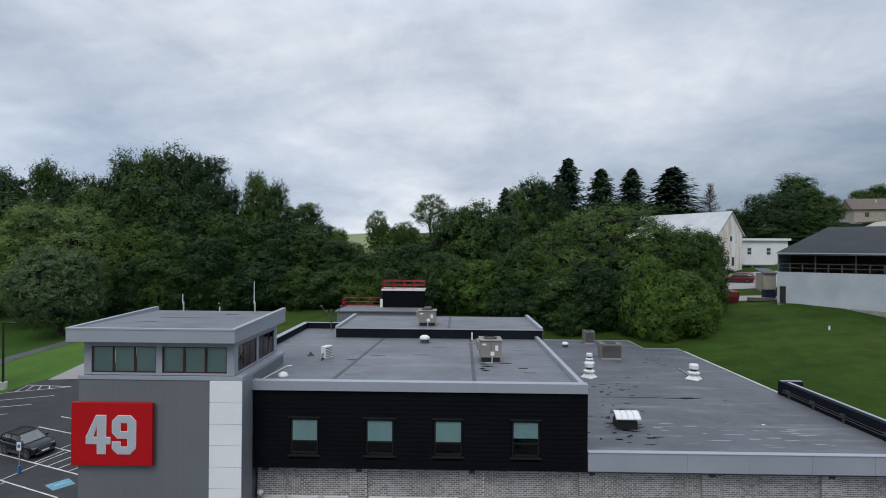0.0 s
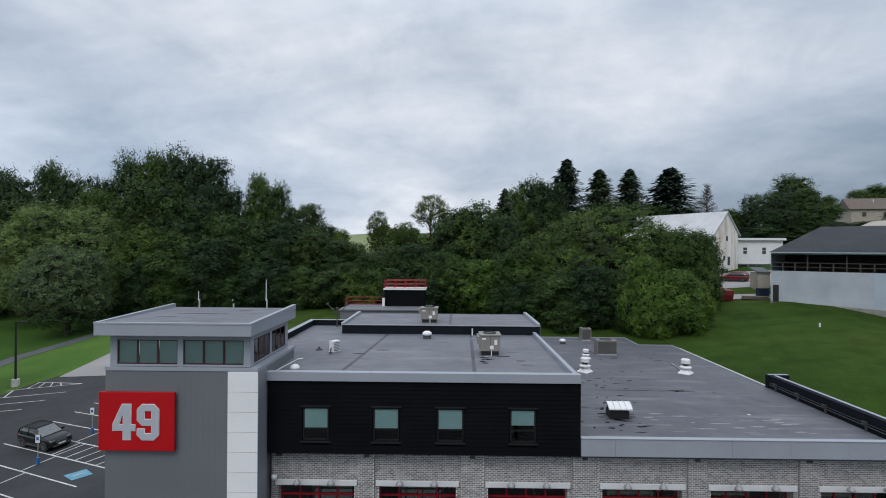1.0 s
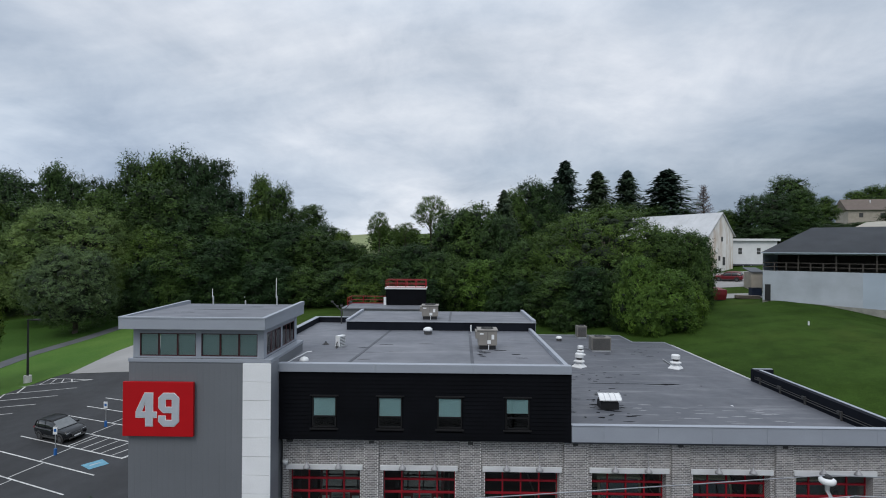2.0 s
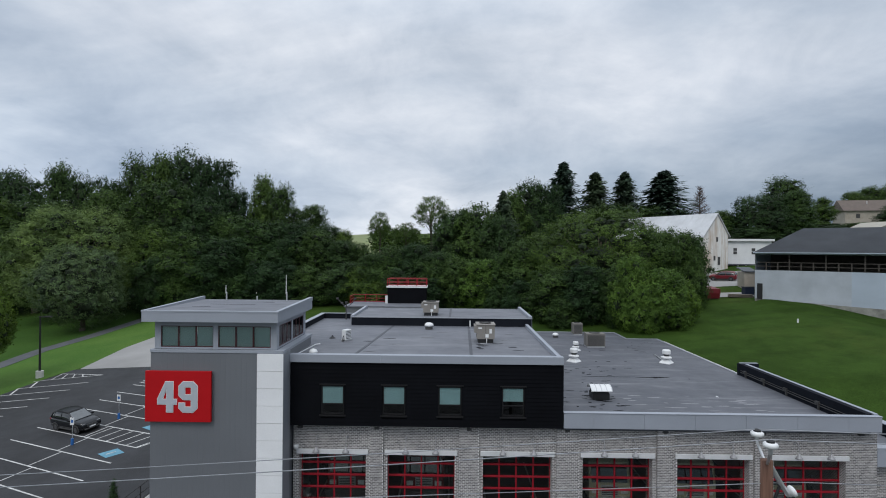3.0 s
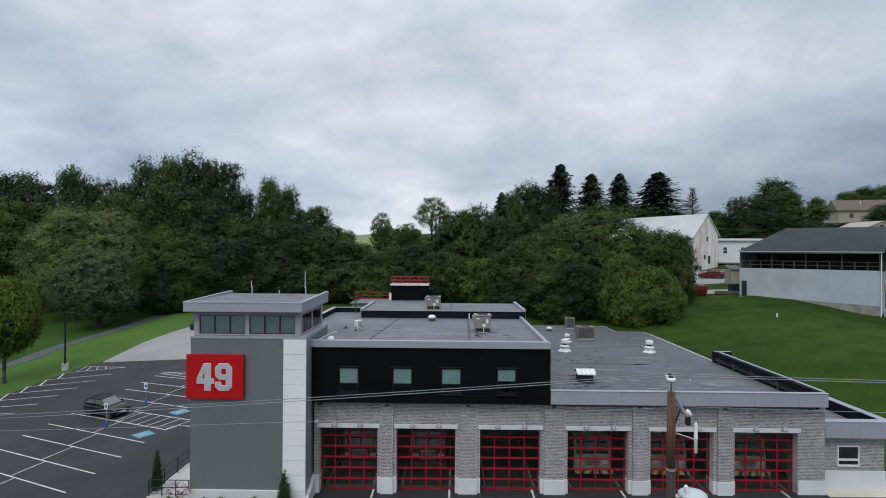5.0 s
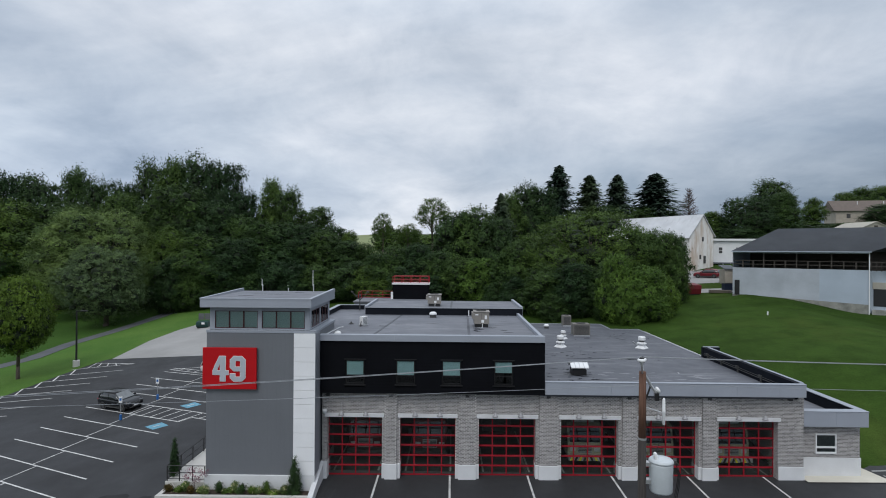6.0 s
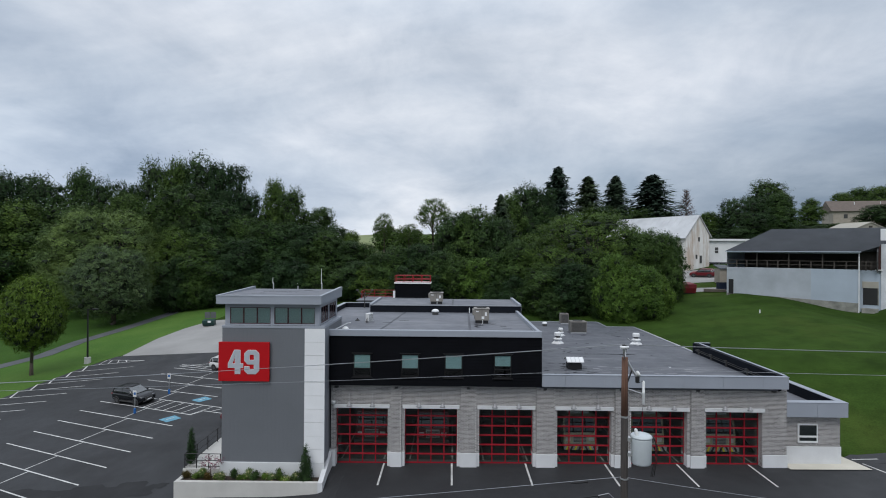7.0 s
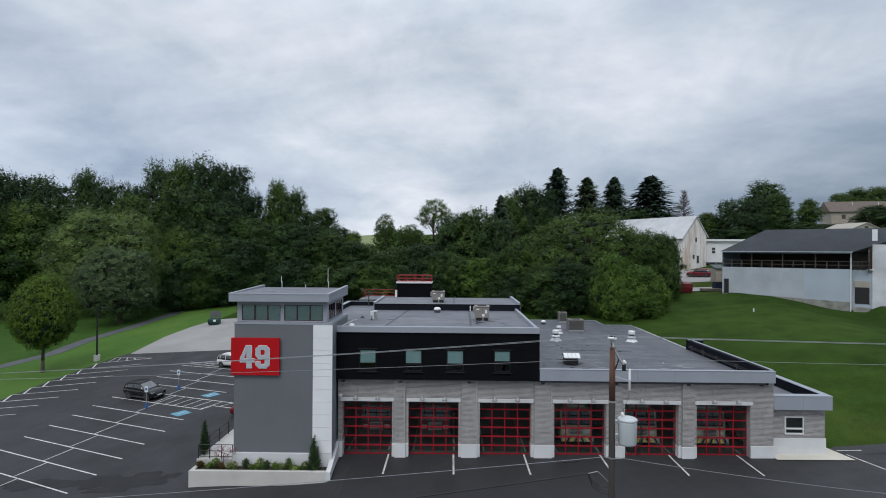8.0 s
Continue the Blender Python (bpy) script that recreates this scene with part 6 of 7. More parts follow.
def leaf_cloud(name, lobes, count, size, material, seed, core=0.80, rise=0.5, stretch=1.6):
    """A crown of separate leaf sprays round rough inner masses, coloured dark to paint the shade between sprays."""
    rng = np.random.default_rng(seed)
    lob = np.array(lobes, dtype=float)
    area = (lob[:, 3] * lob[:, 4] + lob[:, 4] * lob[:, 5] + lob[:, 3] * lob[:, 5])
    per = 14
    pick = rng.choice(len(lob), size=int(count * 1.8 / per), p=area / area.sum())
    d = rng.normal(size=(len(pick), 3))
    d[:, 2] += 0.45
    d /= np.linalg.norm(d, axis=1)[:, None]
    bumps = 1 + 0.19 * np.sin(d[:, 0] * 7 + pick) * np.sin(d[:, 1] * 6 + 2 * pick) + 0.14 * np.sin(d[:, 2] * 9 + 3 * pick)
    rad = (0.80 + 0.26 * rng.random(len(pick)) ** 0.7) * bumps
    pos = lob[pick, :3] + d * lob[pick, 3:6] * rad[:, None]
    deep = np.full(len(pick), 9.0)
    for j in range(len(lob)):
        r = np.linalg.norm((pos - lob[j, :3]) / lob[j, 3:6], axis=1)
        r[pick == j] = 9
        deep = np.minimum(deep, r)
    keep = np.nonzero(deep > 0.72)[0][:count // per]
    pos, d = pos[keep], d[keep]
    # each spray is a loose tuft of leaves that reaches outwards and up
    tilt = d + np.array([0, 0, 0.55]) + rng.normal(size=d.shape) * 0.30
    tilt /= np.linalg.norm(tilt, axis=1)[:, None]
    wide = size * (0.9 + 1.2 * rng.random(len(pos)))
    pos, d, tilt, wide = (np.repeat(v, per, axis=0) for v in (pos, d, tilt, wide))
    n = len(pos)
    off = rng.normal(size=(n, 3)) * wide[:, None]
    along = np.sum(off * tilt, axis=1)[:, None]
    off = (off - tilt * along) * (0.80 - 0.22 * np.clip(along / wide[:, None], -1, 2)) + tilt * along * 0.95
    pos = pos + off
    whole = pos - lob[0, :3]
    whole /= np.linalg.norm(whole, axis=1)[:, None]
    nor = tilt * 0.35 + d * 0.95 + whole * 0.35 + rng.normal(size=(n, 3)) * 0.22
    nor /= np.linalg.norm(nor, axis=1)[:, None]
    t = np.cross(nor, rng.normal(size=(n, 3))) + tilt * rise
    t /= np.linalg.norm(t, axis=1)[:, None]
    b = np.cross(nor, t)
    s = size * (0.55 + 0.8 * rng.random(n))[:, None]
    q = np.stack([pos - t * s * stretch * 0.4 + b * s * 0.46, pos + t * s * stretch * 0.6 - nor * s * 0.12, pos - t * s * stretch * 0.4 - b * s * 0.46], axis=1).reshape(-1, 3)
    verts, faces = q.tolist(), [(3 * i, 3 * i + 1, 3 * i + 2) for i in range(n)]
    # dark cores paint the gaps between sprays as if unlit
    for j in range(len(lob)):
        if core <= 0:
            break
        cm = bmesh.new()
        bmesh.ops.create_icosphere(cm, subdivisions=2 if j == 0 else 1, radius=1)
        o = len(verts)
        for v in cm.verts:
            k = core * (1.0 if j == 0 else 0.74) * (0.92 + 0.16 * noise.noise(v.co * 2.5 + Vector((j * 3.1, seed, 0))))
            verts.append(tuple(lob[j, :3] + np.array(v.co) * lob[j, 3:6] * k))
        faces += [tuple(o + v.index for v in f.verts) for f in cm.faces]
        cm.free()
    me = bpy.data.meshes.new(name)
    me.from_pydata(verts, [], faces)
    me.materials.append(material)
    me.materials.append(CROWN_SHADE)
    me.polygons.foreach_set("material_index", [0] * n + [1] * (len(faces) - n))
    return me


def crown_lobes(seed, n, w, h, base, taper=0.6, squash=0.95, even=False):
    """Overlapping masses within a rough egg of width w and height h above base."""
    r = random.Random(seed)
    out = [(0, 0, base + h * 0.45, w * 0.30, w * 0.30, h * 0.38)]
    for i in range(n):
        u = (i + 0.5) / n
        z = base + h * (0.10 + 0.80 * u)
        env = w * 0.5 * (1 - taper * max(0, u - 0.35) ** 1.3 * 1.6) * (0.72 + 0.28 * min(1, u * 3)) * r.uniform(0.86, 1.12)
        a = i * 2.399 + r.uniform(-0.5, 0.5)
        s = w * r.choice((0.09, 0.12, 0.16, 0.21)) * r.uniform(0.9, 1.1) * (1.1 - 0.34 * u)
        rr = max(0, env - s) * r.uniform(0.74, 1.10)
        out.append((rr * math.cos(a), rr * math.sin(a), z, s, s, s * r.uniform(0.8, 1.15) * squash))
    if even:  # a clipped-looking egg
        out = out[:1]
        for i in range(n):
            c = 1 - 2 * (i + 0.5) / n
            a, q = i * 2.399, math.sqrt(1 - c * c)
            s = w * r.uniform(0.085, 0.12)
            k = (0.5 * w - s) * (1.06 if c < 0 else 0.98 - 0.10 * c) * r.uniform(0.95, 1.03)
            out.append((k * q * math.cos(a), k * q * math.sin(a), base + h * 0.5 + (h * 0.5 - s) * c, s, s, s * 0.85))
    return out


def limbs(seed, lobes, base, r0, material=BARK):
    r = random.Random(seed)
    bm = bmesh.new()
    top = max(l[2] for l in lobes)
    pts = [(0, 0, -0.4), (r.uniform(-.1, .1), r.uniform(-.1, .1), base * 0.6), (r.uniform(-.3, .3), r.uniform(-.3, .3), base + (top - base) * 0.35), (r.uniform(-.4, .4), r.uniform(-.4, .4), base + (top - base) * 0.75)]
    rad = [r0 * 1.3, r0, r0 * 0.7, r0 * 0.25]
    for i in range(3):
        rod(pts[i], pts[i + 1], rad[i], rad[i + 1], 8, bm, True)
    for l in lobes[1::2]:
        rod((pts[2][0] * 0.6, pts[2][1] * 0.6, min(l[2] - 0.5, base * 0.8 + (l[2] - base) * 0.4)), (l[0] * 0.85, l[1] * 0.85, l[2]), r0 * 0.34, r0 * 0.08, 6, bm, True)
    return mesh_of("trunk", bm, material, True)


PROTO = {}


def prototype(key, seed, n, w, h, base, leaves, size, material, r0, taper=0.6, core=0.72, squash=0.95, even=False):
    lo = crown_lobes(seed, n, w, h, base, taper, squash, even)
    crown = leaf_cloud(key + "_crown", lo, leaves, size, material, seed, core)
    z = np.sort(np.array([v.co.z for v in crown.vertices]))
    PROTO[key] = (limbs(seed, lo, base, r0), crown, float(z[int(0.9996 * len(z))]), w)


for i in range(4):
    prototype(f"broad{i}", 11 + i, 42, 13, 19, 2.5, 20500, 0.25, (LEAF_B, LEAF_A, LEAF_B, LEAF_A)[i], 0.45, (0.6, 0.75, 0.5, 0.65)[i], 0.66)
for i in range(3):
    prototype(f"thicket{i}", 31 + i, 38, 9, 11.6, 0.2, 20500, (0.18, 0.18, 0.205)[i], (LEAF_A, LEAF_B, LEAF_C)[i], 0.2, 0.5, 0.64)
prototype("dome", 47, 105, 24, 17, 0.4, 120000, 0.175, LEAF_D, 0.45, 0.55, 0.48, 0.82)
prototype("silver", 51, 80, 20, 20, 2.0, 120000, 0.165, LEAF_S, 0.45, 0.45, 0.50, 0.85)
prototype("grey", 55, 80, 18, 15, 2.0, 64000, 0.165, LEAF_G, 0.45, 0.40, 0.56, 0.85)
prototype("round", 61, 130, 10.3, 10.2, 3.2, 46000, 0.17, LEAF_R, 0.26, 0.40, 0.80, 0.9, True)
for i in range(2):
    prototype(f"far{i}", 81 + i, 24, 13, 14, 1.0, 3000, 0.62, LEAF_A, 0.4)
prototype("airy", 71, 30, 12, 10, 12.0, 13000, 0.20, LEAF_A, 0.3, 0.5, 0.0)


def tree(key, x, y, height, width=None, rz=None, label="leafy green deciduous tree", category="tree", name="tree", group="woodland trees", sink=0.3):
    tr, cr, h0, w0 = PROTO[key]
    r = random.Random(int(x * 17 + y * 31))
    t = empty(name, label=label, category=category, group=group)
    sz = height / h0
    sx = (width / w0) if width else sz
    t.matrix_basis = pose(x, y, land(x, y) - sink, 0, 0, r.uniform(0, 360) if rz is None else rz) @ Matrix.Diagonal((sx, sx, sz, 1))
    share("trunk", tr, t)
    share("crown", cr, t)
    return t


def from_view(px, py, d):
    """Plan place and height of a far mark, by its bearing and its distance from the start of the walk."""
    return (px - 798) / 960 * d - 0.07, d - 24.6, 15.22 - (py - 441.5) * d / 960


def grown(key, px, top, d, width=None, **kw):
    x, y, z = from_view(px, top, d)
    return tree(key, x, y, z - land(x, y) + 0.3, width, **kw)


DK = "tall dark green woodland tree in full leaf"
MD = "mid-green woodland tree in full leaf"
# tall wood on the west ridge
for i, (px, top, d, w) in enumerate([(-120, 284, 150, 24), (-60, 294, 148, 22), (5, 298, 146, 20), (72, 284, 148, 18), (112, 300, 142, 14), (165, 312, 150, 15), (224, 266, 150, 17), (264, 264, 146, 18),
                                     (312, 257, 146, 21), (356, 272, 142, 17), (398, 322, 138, 15), (452, 304, 140, 14), (480, 318, 136, 13), (535, 360, 138, 15), (575, 392, 132, 12), (600, 405, 128, 9), (-190, 296, 150, 24), (-260, 300, 150, 26), (-330, 310, 150, 26)]):
    grown(f"broad{(0, 2, 0, 1)[i % 4]}", px, top, d, w, label=DK)
for i, (px, top, d, w) in enumerate([(150, 330, 128, 20), (215, 345, 122, 18), (270, 320, 120, 19), (330, 345, 118, 18), (385, 375, 116, 17), (430, 385, 112, 16), (490, 390, 114, 16), (545, 405, 112, 14),
                                     (240, 400, 106, 15), (300, 410, 104, 15), (360, 420, 104, 14), (20, 350, 118, 22), (-70, 345, 116, 22), (-150, 350, 112, 24), (585, 425, 112, 12)]):
    grown(f"broad{(1, 3, 2, 0)[i % 4]}", px, top, d, w, label=MD)
# low growth along the foot of the wood
for i, (px, top, d, w) in enumerate([(235, 455, 100, 9), (280, 470, 101, 9), (325, 480, 102, 9), (362, 470, 103, 9), (405, 488, 101, 8), (445, 462, 101, 10), (490, 465, 100, 10), (530, 470, 99, 10), (565, 478, 98, 9),
                                     (600, 462, 97, 9), (630, 470, 95, 8), (655, 445, 96, 10), (628, 426, 112, 9), (690, 430, 94, 11), (730, 425, 92, 11), (770, 440, 88, 10), (655, 500, 90, 7), (710, 470, 88, 9), (760, 490, 84, 8),
                                     (150, 470, 122, 11), (60, 462, 126, 12), (-30, 462, 126, 12)]):
    grown(f"thicket{(1, 0, 1)[i % 3]}", px, top, d, w, label="dense green undergrowth at the wood's edge", category="bush", name="bush", group="wood edge bushes", sink=0.6)
# the mass behind and east of the station
TH = "dense spreading green tree in the thicket"
grown("dome", 1078, 350, 80, 27, rz=40, label="wide domed green tree above the thicket", group="thicket trees", sink=0.6)
for i, (px, top, d, w) in enumerate([(800, 362, 97, 12), (846, 350, 95, 13), (884, 372, 90, 10), (822, 364, 98, 11), (940, 415, 80, 10), (930, 490, 75, 7),
                                     (985, 470, 70, 9), (1050, 462, 68, 9), (1105, 465, 66, 7), (885, 500, 79, 6), (1010, 528, 66, 5)]):
    grown(f"thicket{1 if d < 71 else (1, 0, 1)[i % 3]}", px, top, d, w, label=TH, group="thicket trees", sink=0.6)
for px, top, d, w in ((815, 450, 84, 9), (862, 455, 82, 9), (905, 438, 80, 8), (765, 455, 86, 7)):
    grown("thicket2" if px == 862 else "thicket0", px, top, d, w, label="light green bushy tree behind the station", group="thicket trees", sink=0.6)
for px, top, d, w in ((1178, 390, 73, 9), (1220, 392, 73, 8), (1246, 398, 73.5, 7.5), (1256, 428, 71, 4.5)):
    grown("thicket0", px, top, d, w, label=TH, group="thicket trees", sink=0.6)
for px, top, d, w in ((1148, 444, 62, 6), (1206, 468, 61.5, 7), (1172, 500, 60.5, 4.5), (1238, 488, 63, 5), (1118, 500, 63.5, 4)):
    # the westmost takes dark leaves, painting a dark gap beside the bright bushes
    grown("thicket2" if px > 1130 else "thicket1", px, top, d, w, label="bright yellow-green bush at the edge of the lawn", category="bush", name="bush", group="lawn edge bushes", sink=0.6)
def spruce_mesh(seed, boughs=430):
    """Drooping boughs in rough tiers, each hung with sprays of needles."""
    rng = np.random.default_rng(seed)
    verts, faces = [], []
    H = 22.0
    for i in range(boughs):
        u = ((i + rng.random()) / boughs) ** 0.85
        z = 2.5 + (H - 2.7) * u
        a = i * 2.399 + rng.normal() * 0.3
        reach = ((1 - u) ** 0.72 * 5.6 + 0.30) * (0.45 + 0.70 * rng.random())
        lift = rng.normal() * 0.20
        ca, sa = math.cos(a), math.sin(a)
        for j in range(18):
            k = (j + rng.random()) / 18
            r = reach * k
            p = np.array([r * ca, r * sa, z - (0.34 + lift) * r + 0.36 * r * k + rng.normal() * 0.22])
            wide = 0.16 * reach * (1 - k) + 0.18
            p = p + np.array([-sa, ca, 0]) * rng.normal() * wide
            out = np.array([ca, sa, -0.5]) + rng.normal(size=3) * 0.25
            side = np.array([-sa, ca, rng.normal() * 0.4])
            s = 0.24 + 0.32 * rng.random()
            o = len(verts)
            verts += [tuple(p - out * s * 0.7), tuple(p + side * s * 0.34), tuple(p + out * s), tuple(p - side * s * 0.34 - np.array([0, 0, 0.25 * s]))]
            faces.append((o, o + 1, o + 2, o + 3))
    me = bpy.data.meshes.new("spruce_crown")
    me.from_pydata(verts, [], faces)
    me.materials.append(NEEDLE)
    return me


for i in range(2):
    PROTO[f"spruce{i}"] = (mesh_of("trunk", rod((0, 0, -0.5), (0, 0, 20.5), 0.4, 0.05, 8), BARK, True), spruce_mesh(5 + i), 22.0, 10.4)
for i, (px, top, d, w) in enumerate([(1004, 281, 132, 16.5), (1062, 299, 132, 16), (1116, 298, 130, 15.5), (1188, 295, 130, 23), (985, 325, 128, 8)]):
    grown(f"spruce{i % 2}", px, top, d, w, label="tall dark spruce with drooping boughs", group="spruces")


# two crowns of the same habit in other leaf colours
for key, like, leaf in (("maple", "grey", LEAF_B), ("leafy", "broad1", LEAF_A)):
    crown = PROTO[like][1].copy()
    crown.materials[0] = leaf
    PROTO[key] = (PROTO[like][0], crown) + PROTO[like][2:]
# far tops over the thicket and beyond the hall
for key, px, top, d, w in (("broad0", 942, 306, 122, 14), ("broad2", 972, 318, 124, 11), ("broad1", 912, 328, 118, 11), ("spruce0", 893, 334, 112, 10), ("broad0", 1404, 301, 152, 17),
                           ("maple", 1362, 333, 144, 18.5), ("leafy", 1424, 326, 142, 13), ("thicket1", 1340, 395, 138, 14), ("thicket1", 1400, 395, 138, 13), ("thicket0", 1440, 385, 138, 10), ("broad0", 1310, 372, 150, 8), ("broad0", 1105, 352, 127, 14), ("broad2", 1160, 356, 127, 14), ("broad0", 1212, 362, 128, 12), ("broad3", 1463, 340, 240, 13), ("thicket0", 1456, 384, 236, 15), ("thicket1", 1476, 388, 234, 14), ("broad1", 1514, 330, 282, 22), ("broad3", 1544, 320, 286, 24), ("broad1", 1578, 318, 288, 25), ("broad3", 1612, 316, 284, 24), ("broad1", 1650, 318, 282, 25),
                           ("broad3", 1690, 320, 280, 25), ("thicket1", 1480, 390, 150, 14), ("thicket0", 1545, 385, 150, 16), ("broad2", 1620, 350, 150, 16), ("broad0", 1700, 340, 150, 18), ("broad1", 1290, 365, 150, 12)):
    grown(key, px, top, d, w, label="dark green tree beyond the barns", group="far trees")
for px, top, d, w in ((667, 372, 170, 9), (762, 342, 172, 15), (715, 392, 172, 11)):
    grown("airy", px, top, d, w, label="thin-crowned tree on the far rise", group="far rise trees")
for i in range(26):
    px = 600 + i * 40
    grown(("far0", "far1")[i % 2], px, 402 + 9 * math.sin(i * 2.1), 230 + 20 * math.sin(i * 1.3), 18, label="distant woodland tree on the rise", group="distant trees") if not 600 <= px <= 668 else None


def dead_tree(px, top, d):
    x, y, z = from_view(px, top, d)
    t = empty("bare_tree", x, y, land(x, y) - 0.3, 0, "bare leafless grey conifer", "tree")
    h = z - land(x, y)
    rng = random.Random(4)
    part("trunk", rod((0, 0, 0), (0, 0, h), 0.3, 0.03), BARK, t)
    bm = bmesh.new()
    for i in range(240):
        u = rng.random() ** 0.8
        zz = h * (0.2 + 0.8 * u)
        a = rng.random() * 6.283
        r = (1 - u) * 4.6 + 0.5
        e = (r * math.cos(a), r * math.sin(a), zz + r * 0.35)
        rod((0, 0, zz), e, 0.06, 0.02, 4, bm)
        for k in (0.5, 0.75):
            m = (e[0] * k, e[1] * k, zz + r * 0.35 * k)
            rod(m, (m[0] + rng.uniform(-.8, .8), m[1] + rng.uniform(-.8, .8), m[2] + 0.7), 0.03, 0.012, 4, bm)
    tagged(part("twigs", bm, paint("dead_reddish_twigs", (0.115, 0.080, 0.070), 0.9, var=0.2), t), kind="stuff")


dead_tree(1252, 324, 130)
tree("grey", -66.0, 66.0, 15.9, 17.5, label="grey-green maple with a dense low crown on the lawn", group="lawn trees")
tree("silver", -78.0, 82.0, 23.9, 28.5, rz=120, label="broad pale olive-green maple on the lawn", group="lawn trees")
tree("round", -55.4, 32.0, 13.6, 8.0, rz=20, label="rounded green street tree on the verge", group="lawn trees")

# planter shrubs


def conifer(x, y, z, h, w, label):
    rng = np.random.default_rng(int(h * 100))
    s = empty("conical_shrub", x, y, z, 0, label, "shrub", "conical shrubs")
    lobes = [(0, 0, h * (0.08 + 0.098 * i), w * 0.5 * (1 - 0.088 * i) ** 0.8, w * 0.5 * (1 - 0.088 * i) ** 0.8, h * 0.11) for i in range(10)]
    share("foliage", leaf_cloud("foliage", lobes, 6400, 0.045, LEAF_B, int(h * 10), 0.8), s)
    part("stem", rod((0, 0, -0.1), (0, 0, h * 0.6), 0.04, 0.02), BARK, s)


conifer(-18.45, -0.7, 0.0, 2.2, 0.62, "narrow conical evergreen at the landing corner")
conifer(-10.0, -2.3, -0.51, 2.2, 0.9, "dense conical evergreen in the planter")
RUST = leaf_mat("rusty_leaves", (0.06, 0.045, 0.015), (0.17, 0.11, 0.03))
rp = random.Random(9)
for i in range(15):
    x = -18.0 + i * 0.52 + rp.uniform(-0.1, 0.1)
    h, w = rp.uniform(0.30, 0.75), rp.uniform(0.35, 0.62)
    s = empty("flowering_shrub", x, -2.3 + rp.uniform(-0.15, 0.15), -0.51, rp.uniform(0, 360), "low green planter shrub with pale yellow flowers" if i % 3 else "low rusty green planter shrub", "shrub", "planter shrubs")
    lob = [(rp.uniform(-.15, .15), rp.uniform(-.15, .15), h * k, w * 0.4, w * 0.4, h * 0.35) for k in (0.35, 0.6)]
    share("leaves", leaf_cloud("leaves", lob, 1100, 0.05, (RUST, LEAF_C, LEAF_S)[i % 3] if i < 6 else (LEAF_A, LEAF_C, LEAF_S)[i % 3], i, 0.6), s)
    if i % 3 != 0:
        tagged(share("flowers", leaf_cloud("flowers", lob, 112, 0.055, FLOWER, i + 50, 0, stretch=1.0), s), kind="stuff")
s = empty("flowering_shrub", -16.5, -2.0, -0.51, 0, "taller dusky pink-leaved shrub in the planter", "shrub", "planter shrubs")
share("leaves", leaf_cloud("leaves", [(0, 0, 0.9, 0.7, 0.4, 0.45), (0.3, 0, 1.1, 0.5, 0.3, 0.35)], 640, 0.05, PINK, 77, 0), s)
part("stem", rod((0, 0, -0.1), (0, 0, 0.9), 0.03, 0.015), BARK, s)

# ---- bricks of the front, laid in running bond ----
BW, BH, JOINT, PROUD = 0.225, 0.090, 0.018, 0.012


def brick_faces(x0, x1, z0, z1, y, verts, faces):
    """One brick's face and edges standing proud of the wall plane y."""
    o = len(verts)
    c = 0.004
    verts += [(x0, y, z0), (x1, y, z0), (x1, y, z1), (x0, y, z1), (x0 + c, y - PROUD, z0 + c), (x1 - c, y - PROUD, z0 + c), (x1 - c, y - PROUD, z1 - c), (x0 + c, y - PROUD, z1 - c)]
    faces += [(o + 4, o + 5, o + 6, o + 7), (o, o + 1, o + 5, o + 4), (o + 1, o + 2, o + 6, o + 5), (o + 2, o + 3, o + 7, o + 6), (o + 3, o, o + 4, o + 7)]


def brick_mesh(name, verts, faces):
    me = bpy.data.meshes.new(name)
    me.from_pydata(verts, [], faces)
    me.materials.append(LAIDBRICK)
    return me


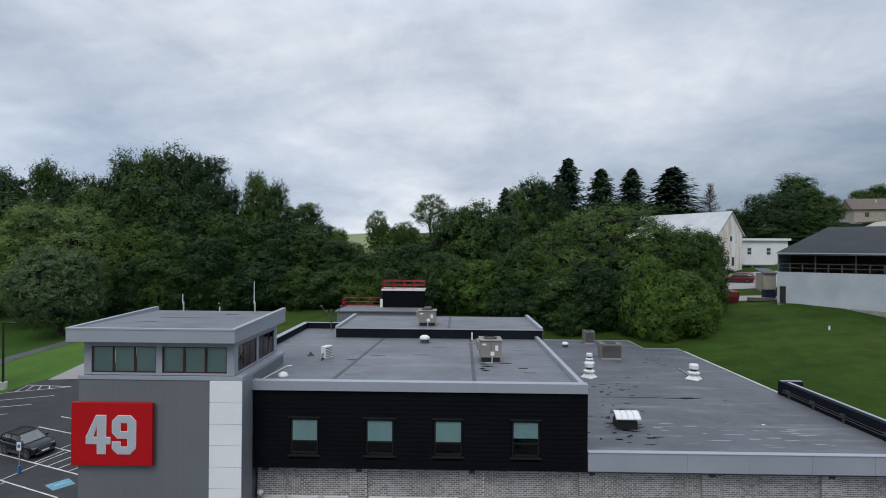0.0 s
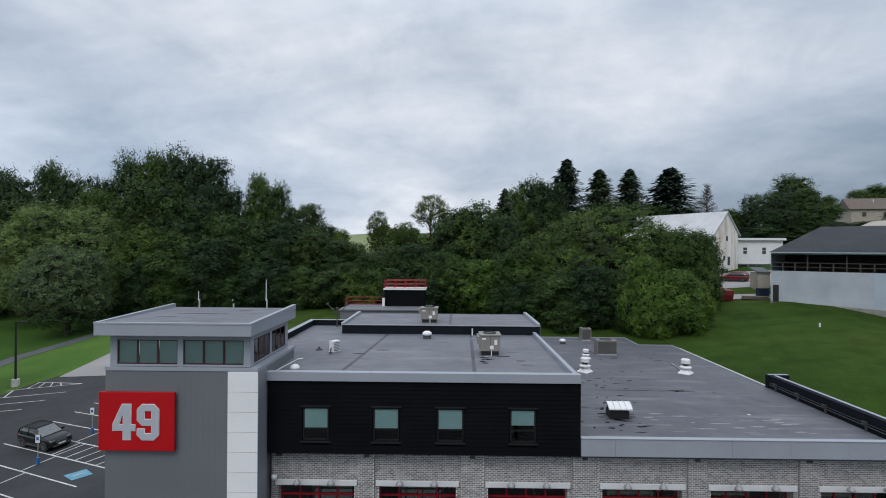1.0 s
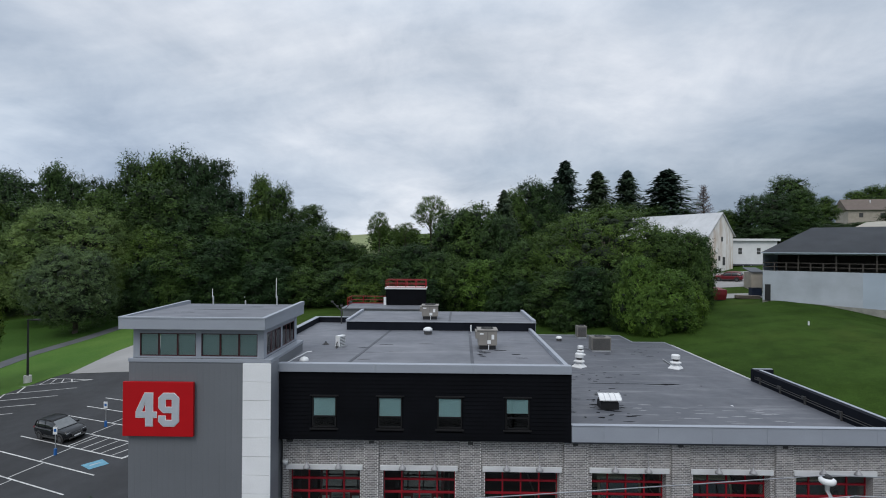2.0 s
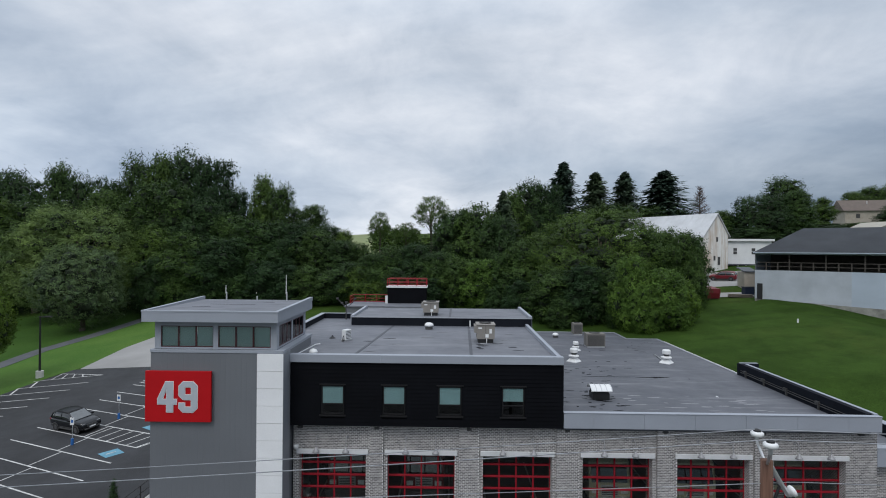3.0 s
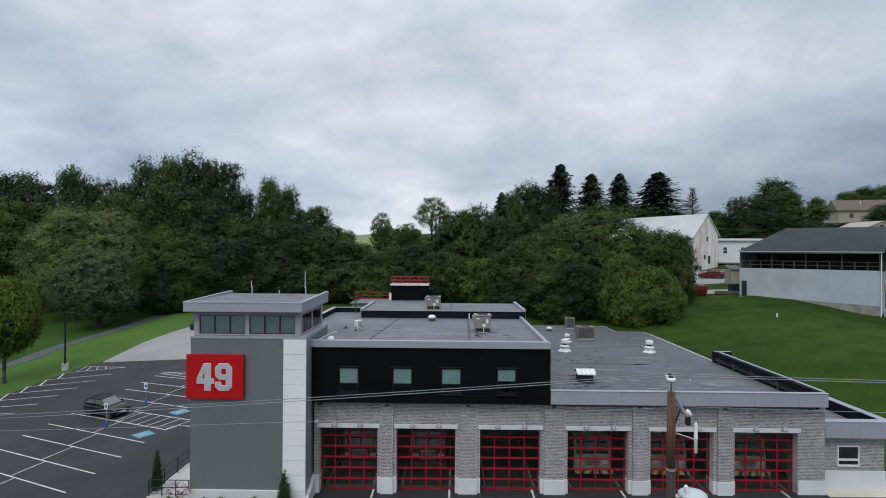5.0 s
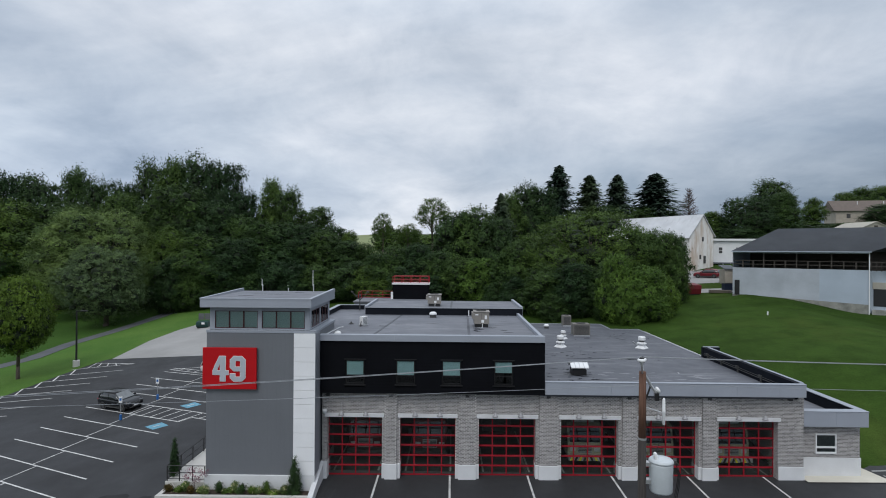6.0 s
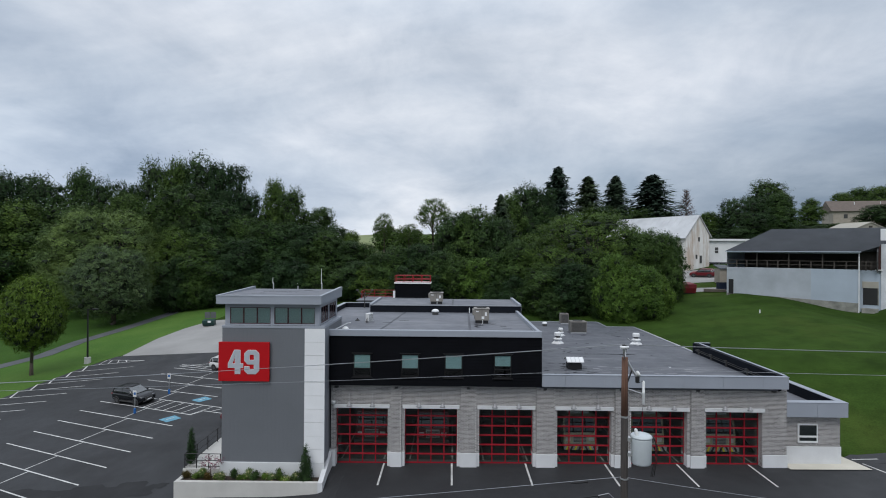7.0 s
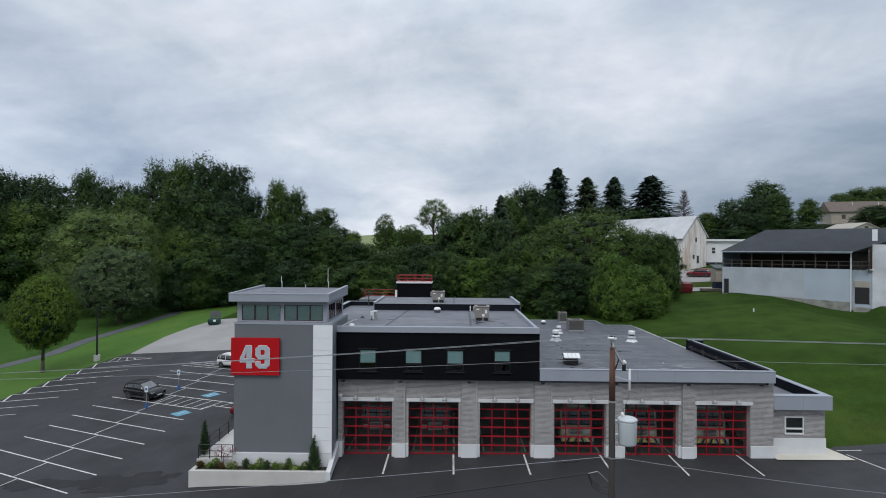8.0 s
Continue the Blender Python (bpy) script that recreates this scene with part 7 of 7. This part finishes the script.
def courses(x0, x1, z0, z1):
    """Every brick of a rectangle of wall, as x and z limits, cut at its ends."""
    rows = int((z1 - z0) / BH + 0.02)
    for r in range(rows):
        x = math.floor(x0 / BW) * BW - (BW / 2 if r % 2 else 0)
        while x < x1:
            a, b = max(x0, x), min(x1, x + BW - JOINT)
            if b - a > 0.04:
                yield a, b, z0 + r * BH, z0 + r * BH + BH - JOINT
            x += BW


bed = box(-8.79, 23.26, -0.004, 0.0, 3.985, 5.47)
for a, b in zip(edges[::2], edges[1::2]):
    box(a + 0.004, b - 0.004, -0.004, 0.0, 0.745, 3.985, 0, bed)
for a, b in list(zip(edges[::2], edges[1::2]))[1:-1]:
    c, w = (a + b) / 2, max(0.34, (b - a) / 2 - 0.22)
    box(c - w + 0.003, c + w - 0.003, -0.154, -0.15, 0.65, 5.46, 0, bed)
box(23.28, 27.41, 0.616, 0.62, 1.16, 3.40, 0, bed)
part("mortar_bed", bed, MORTAR, station, "pale mortar between the bricks")
verts, faces = [], []
single = brick_mesh("brick", *(lambda v, f: (brick_faces(0, BW - JOINT, 0, BH - JOINT, 0, v, f), (v, f))[1])([], []))
for a, b, c, d in courses(-8.78, 23.25, 3.99, 5.47):
    if -1.75 < a and b < 1.95 and b - a > BW - JOINT - 0.002:
        share("brick", single, front, pose(a, -0.004, c))
    else:
        brick_faces(a, b, c, d, -0.004, verts, faces)
for a, b in zip(edges[::2], edges[1::2]):
    for q in courses(a + 0.005, b - 0.005, 0.75, 3.99):
        brick_faces(*q, -0.004, verts, faces)
for a, b in list(zip(edges[::2], edges[1::2]))[1:-1]:
    c, w = (a + b) / 2, max(0.34, (b - a) / 2 - 0.22)
    for q in courses(c - w, c + w, 0.66, 5.45):
        brick_faces(*q, -0.154, verts, faces)
for q in courses(23.29, 27.41, 1.17, 3.39):
    if q[3] > 1.44 and q[2] < 2.76 and q[1] > 24.41 and q[0] < 25.79:  # cut at the window
        for a, b in ((q[0], min(q[1], 24.41)), (max(q[0], 25.79), q[1])):
            if b - a > 0.03:
                brick_faces(a, b, q[2], q[3], 0.616, verts, faces)
    else:
        brick_faces(*q, 0.616, verts, faces)
rest = new("brickwork", brick_mesh("brickwork", verts, faces))
rest.parent = front
tagged(rest, kind="stuff")
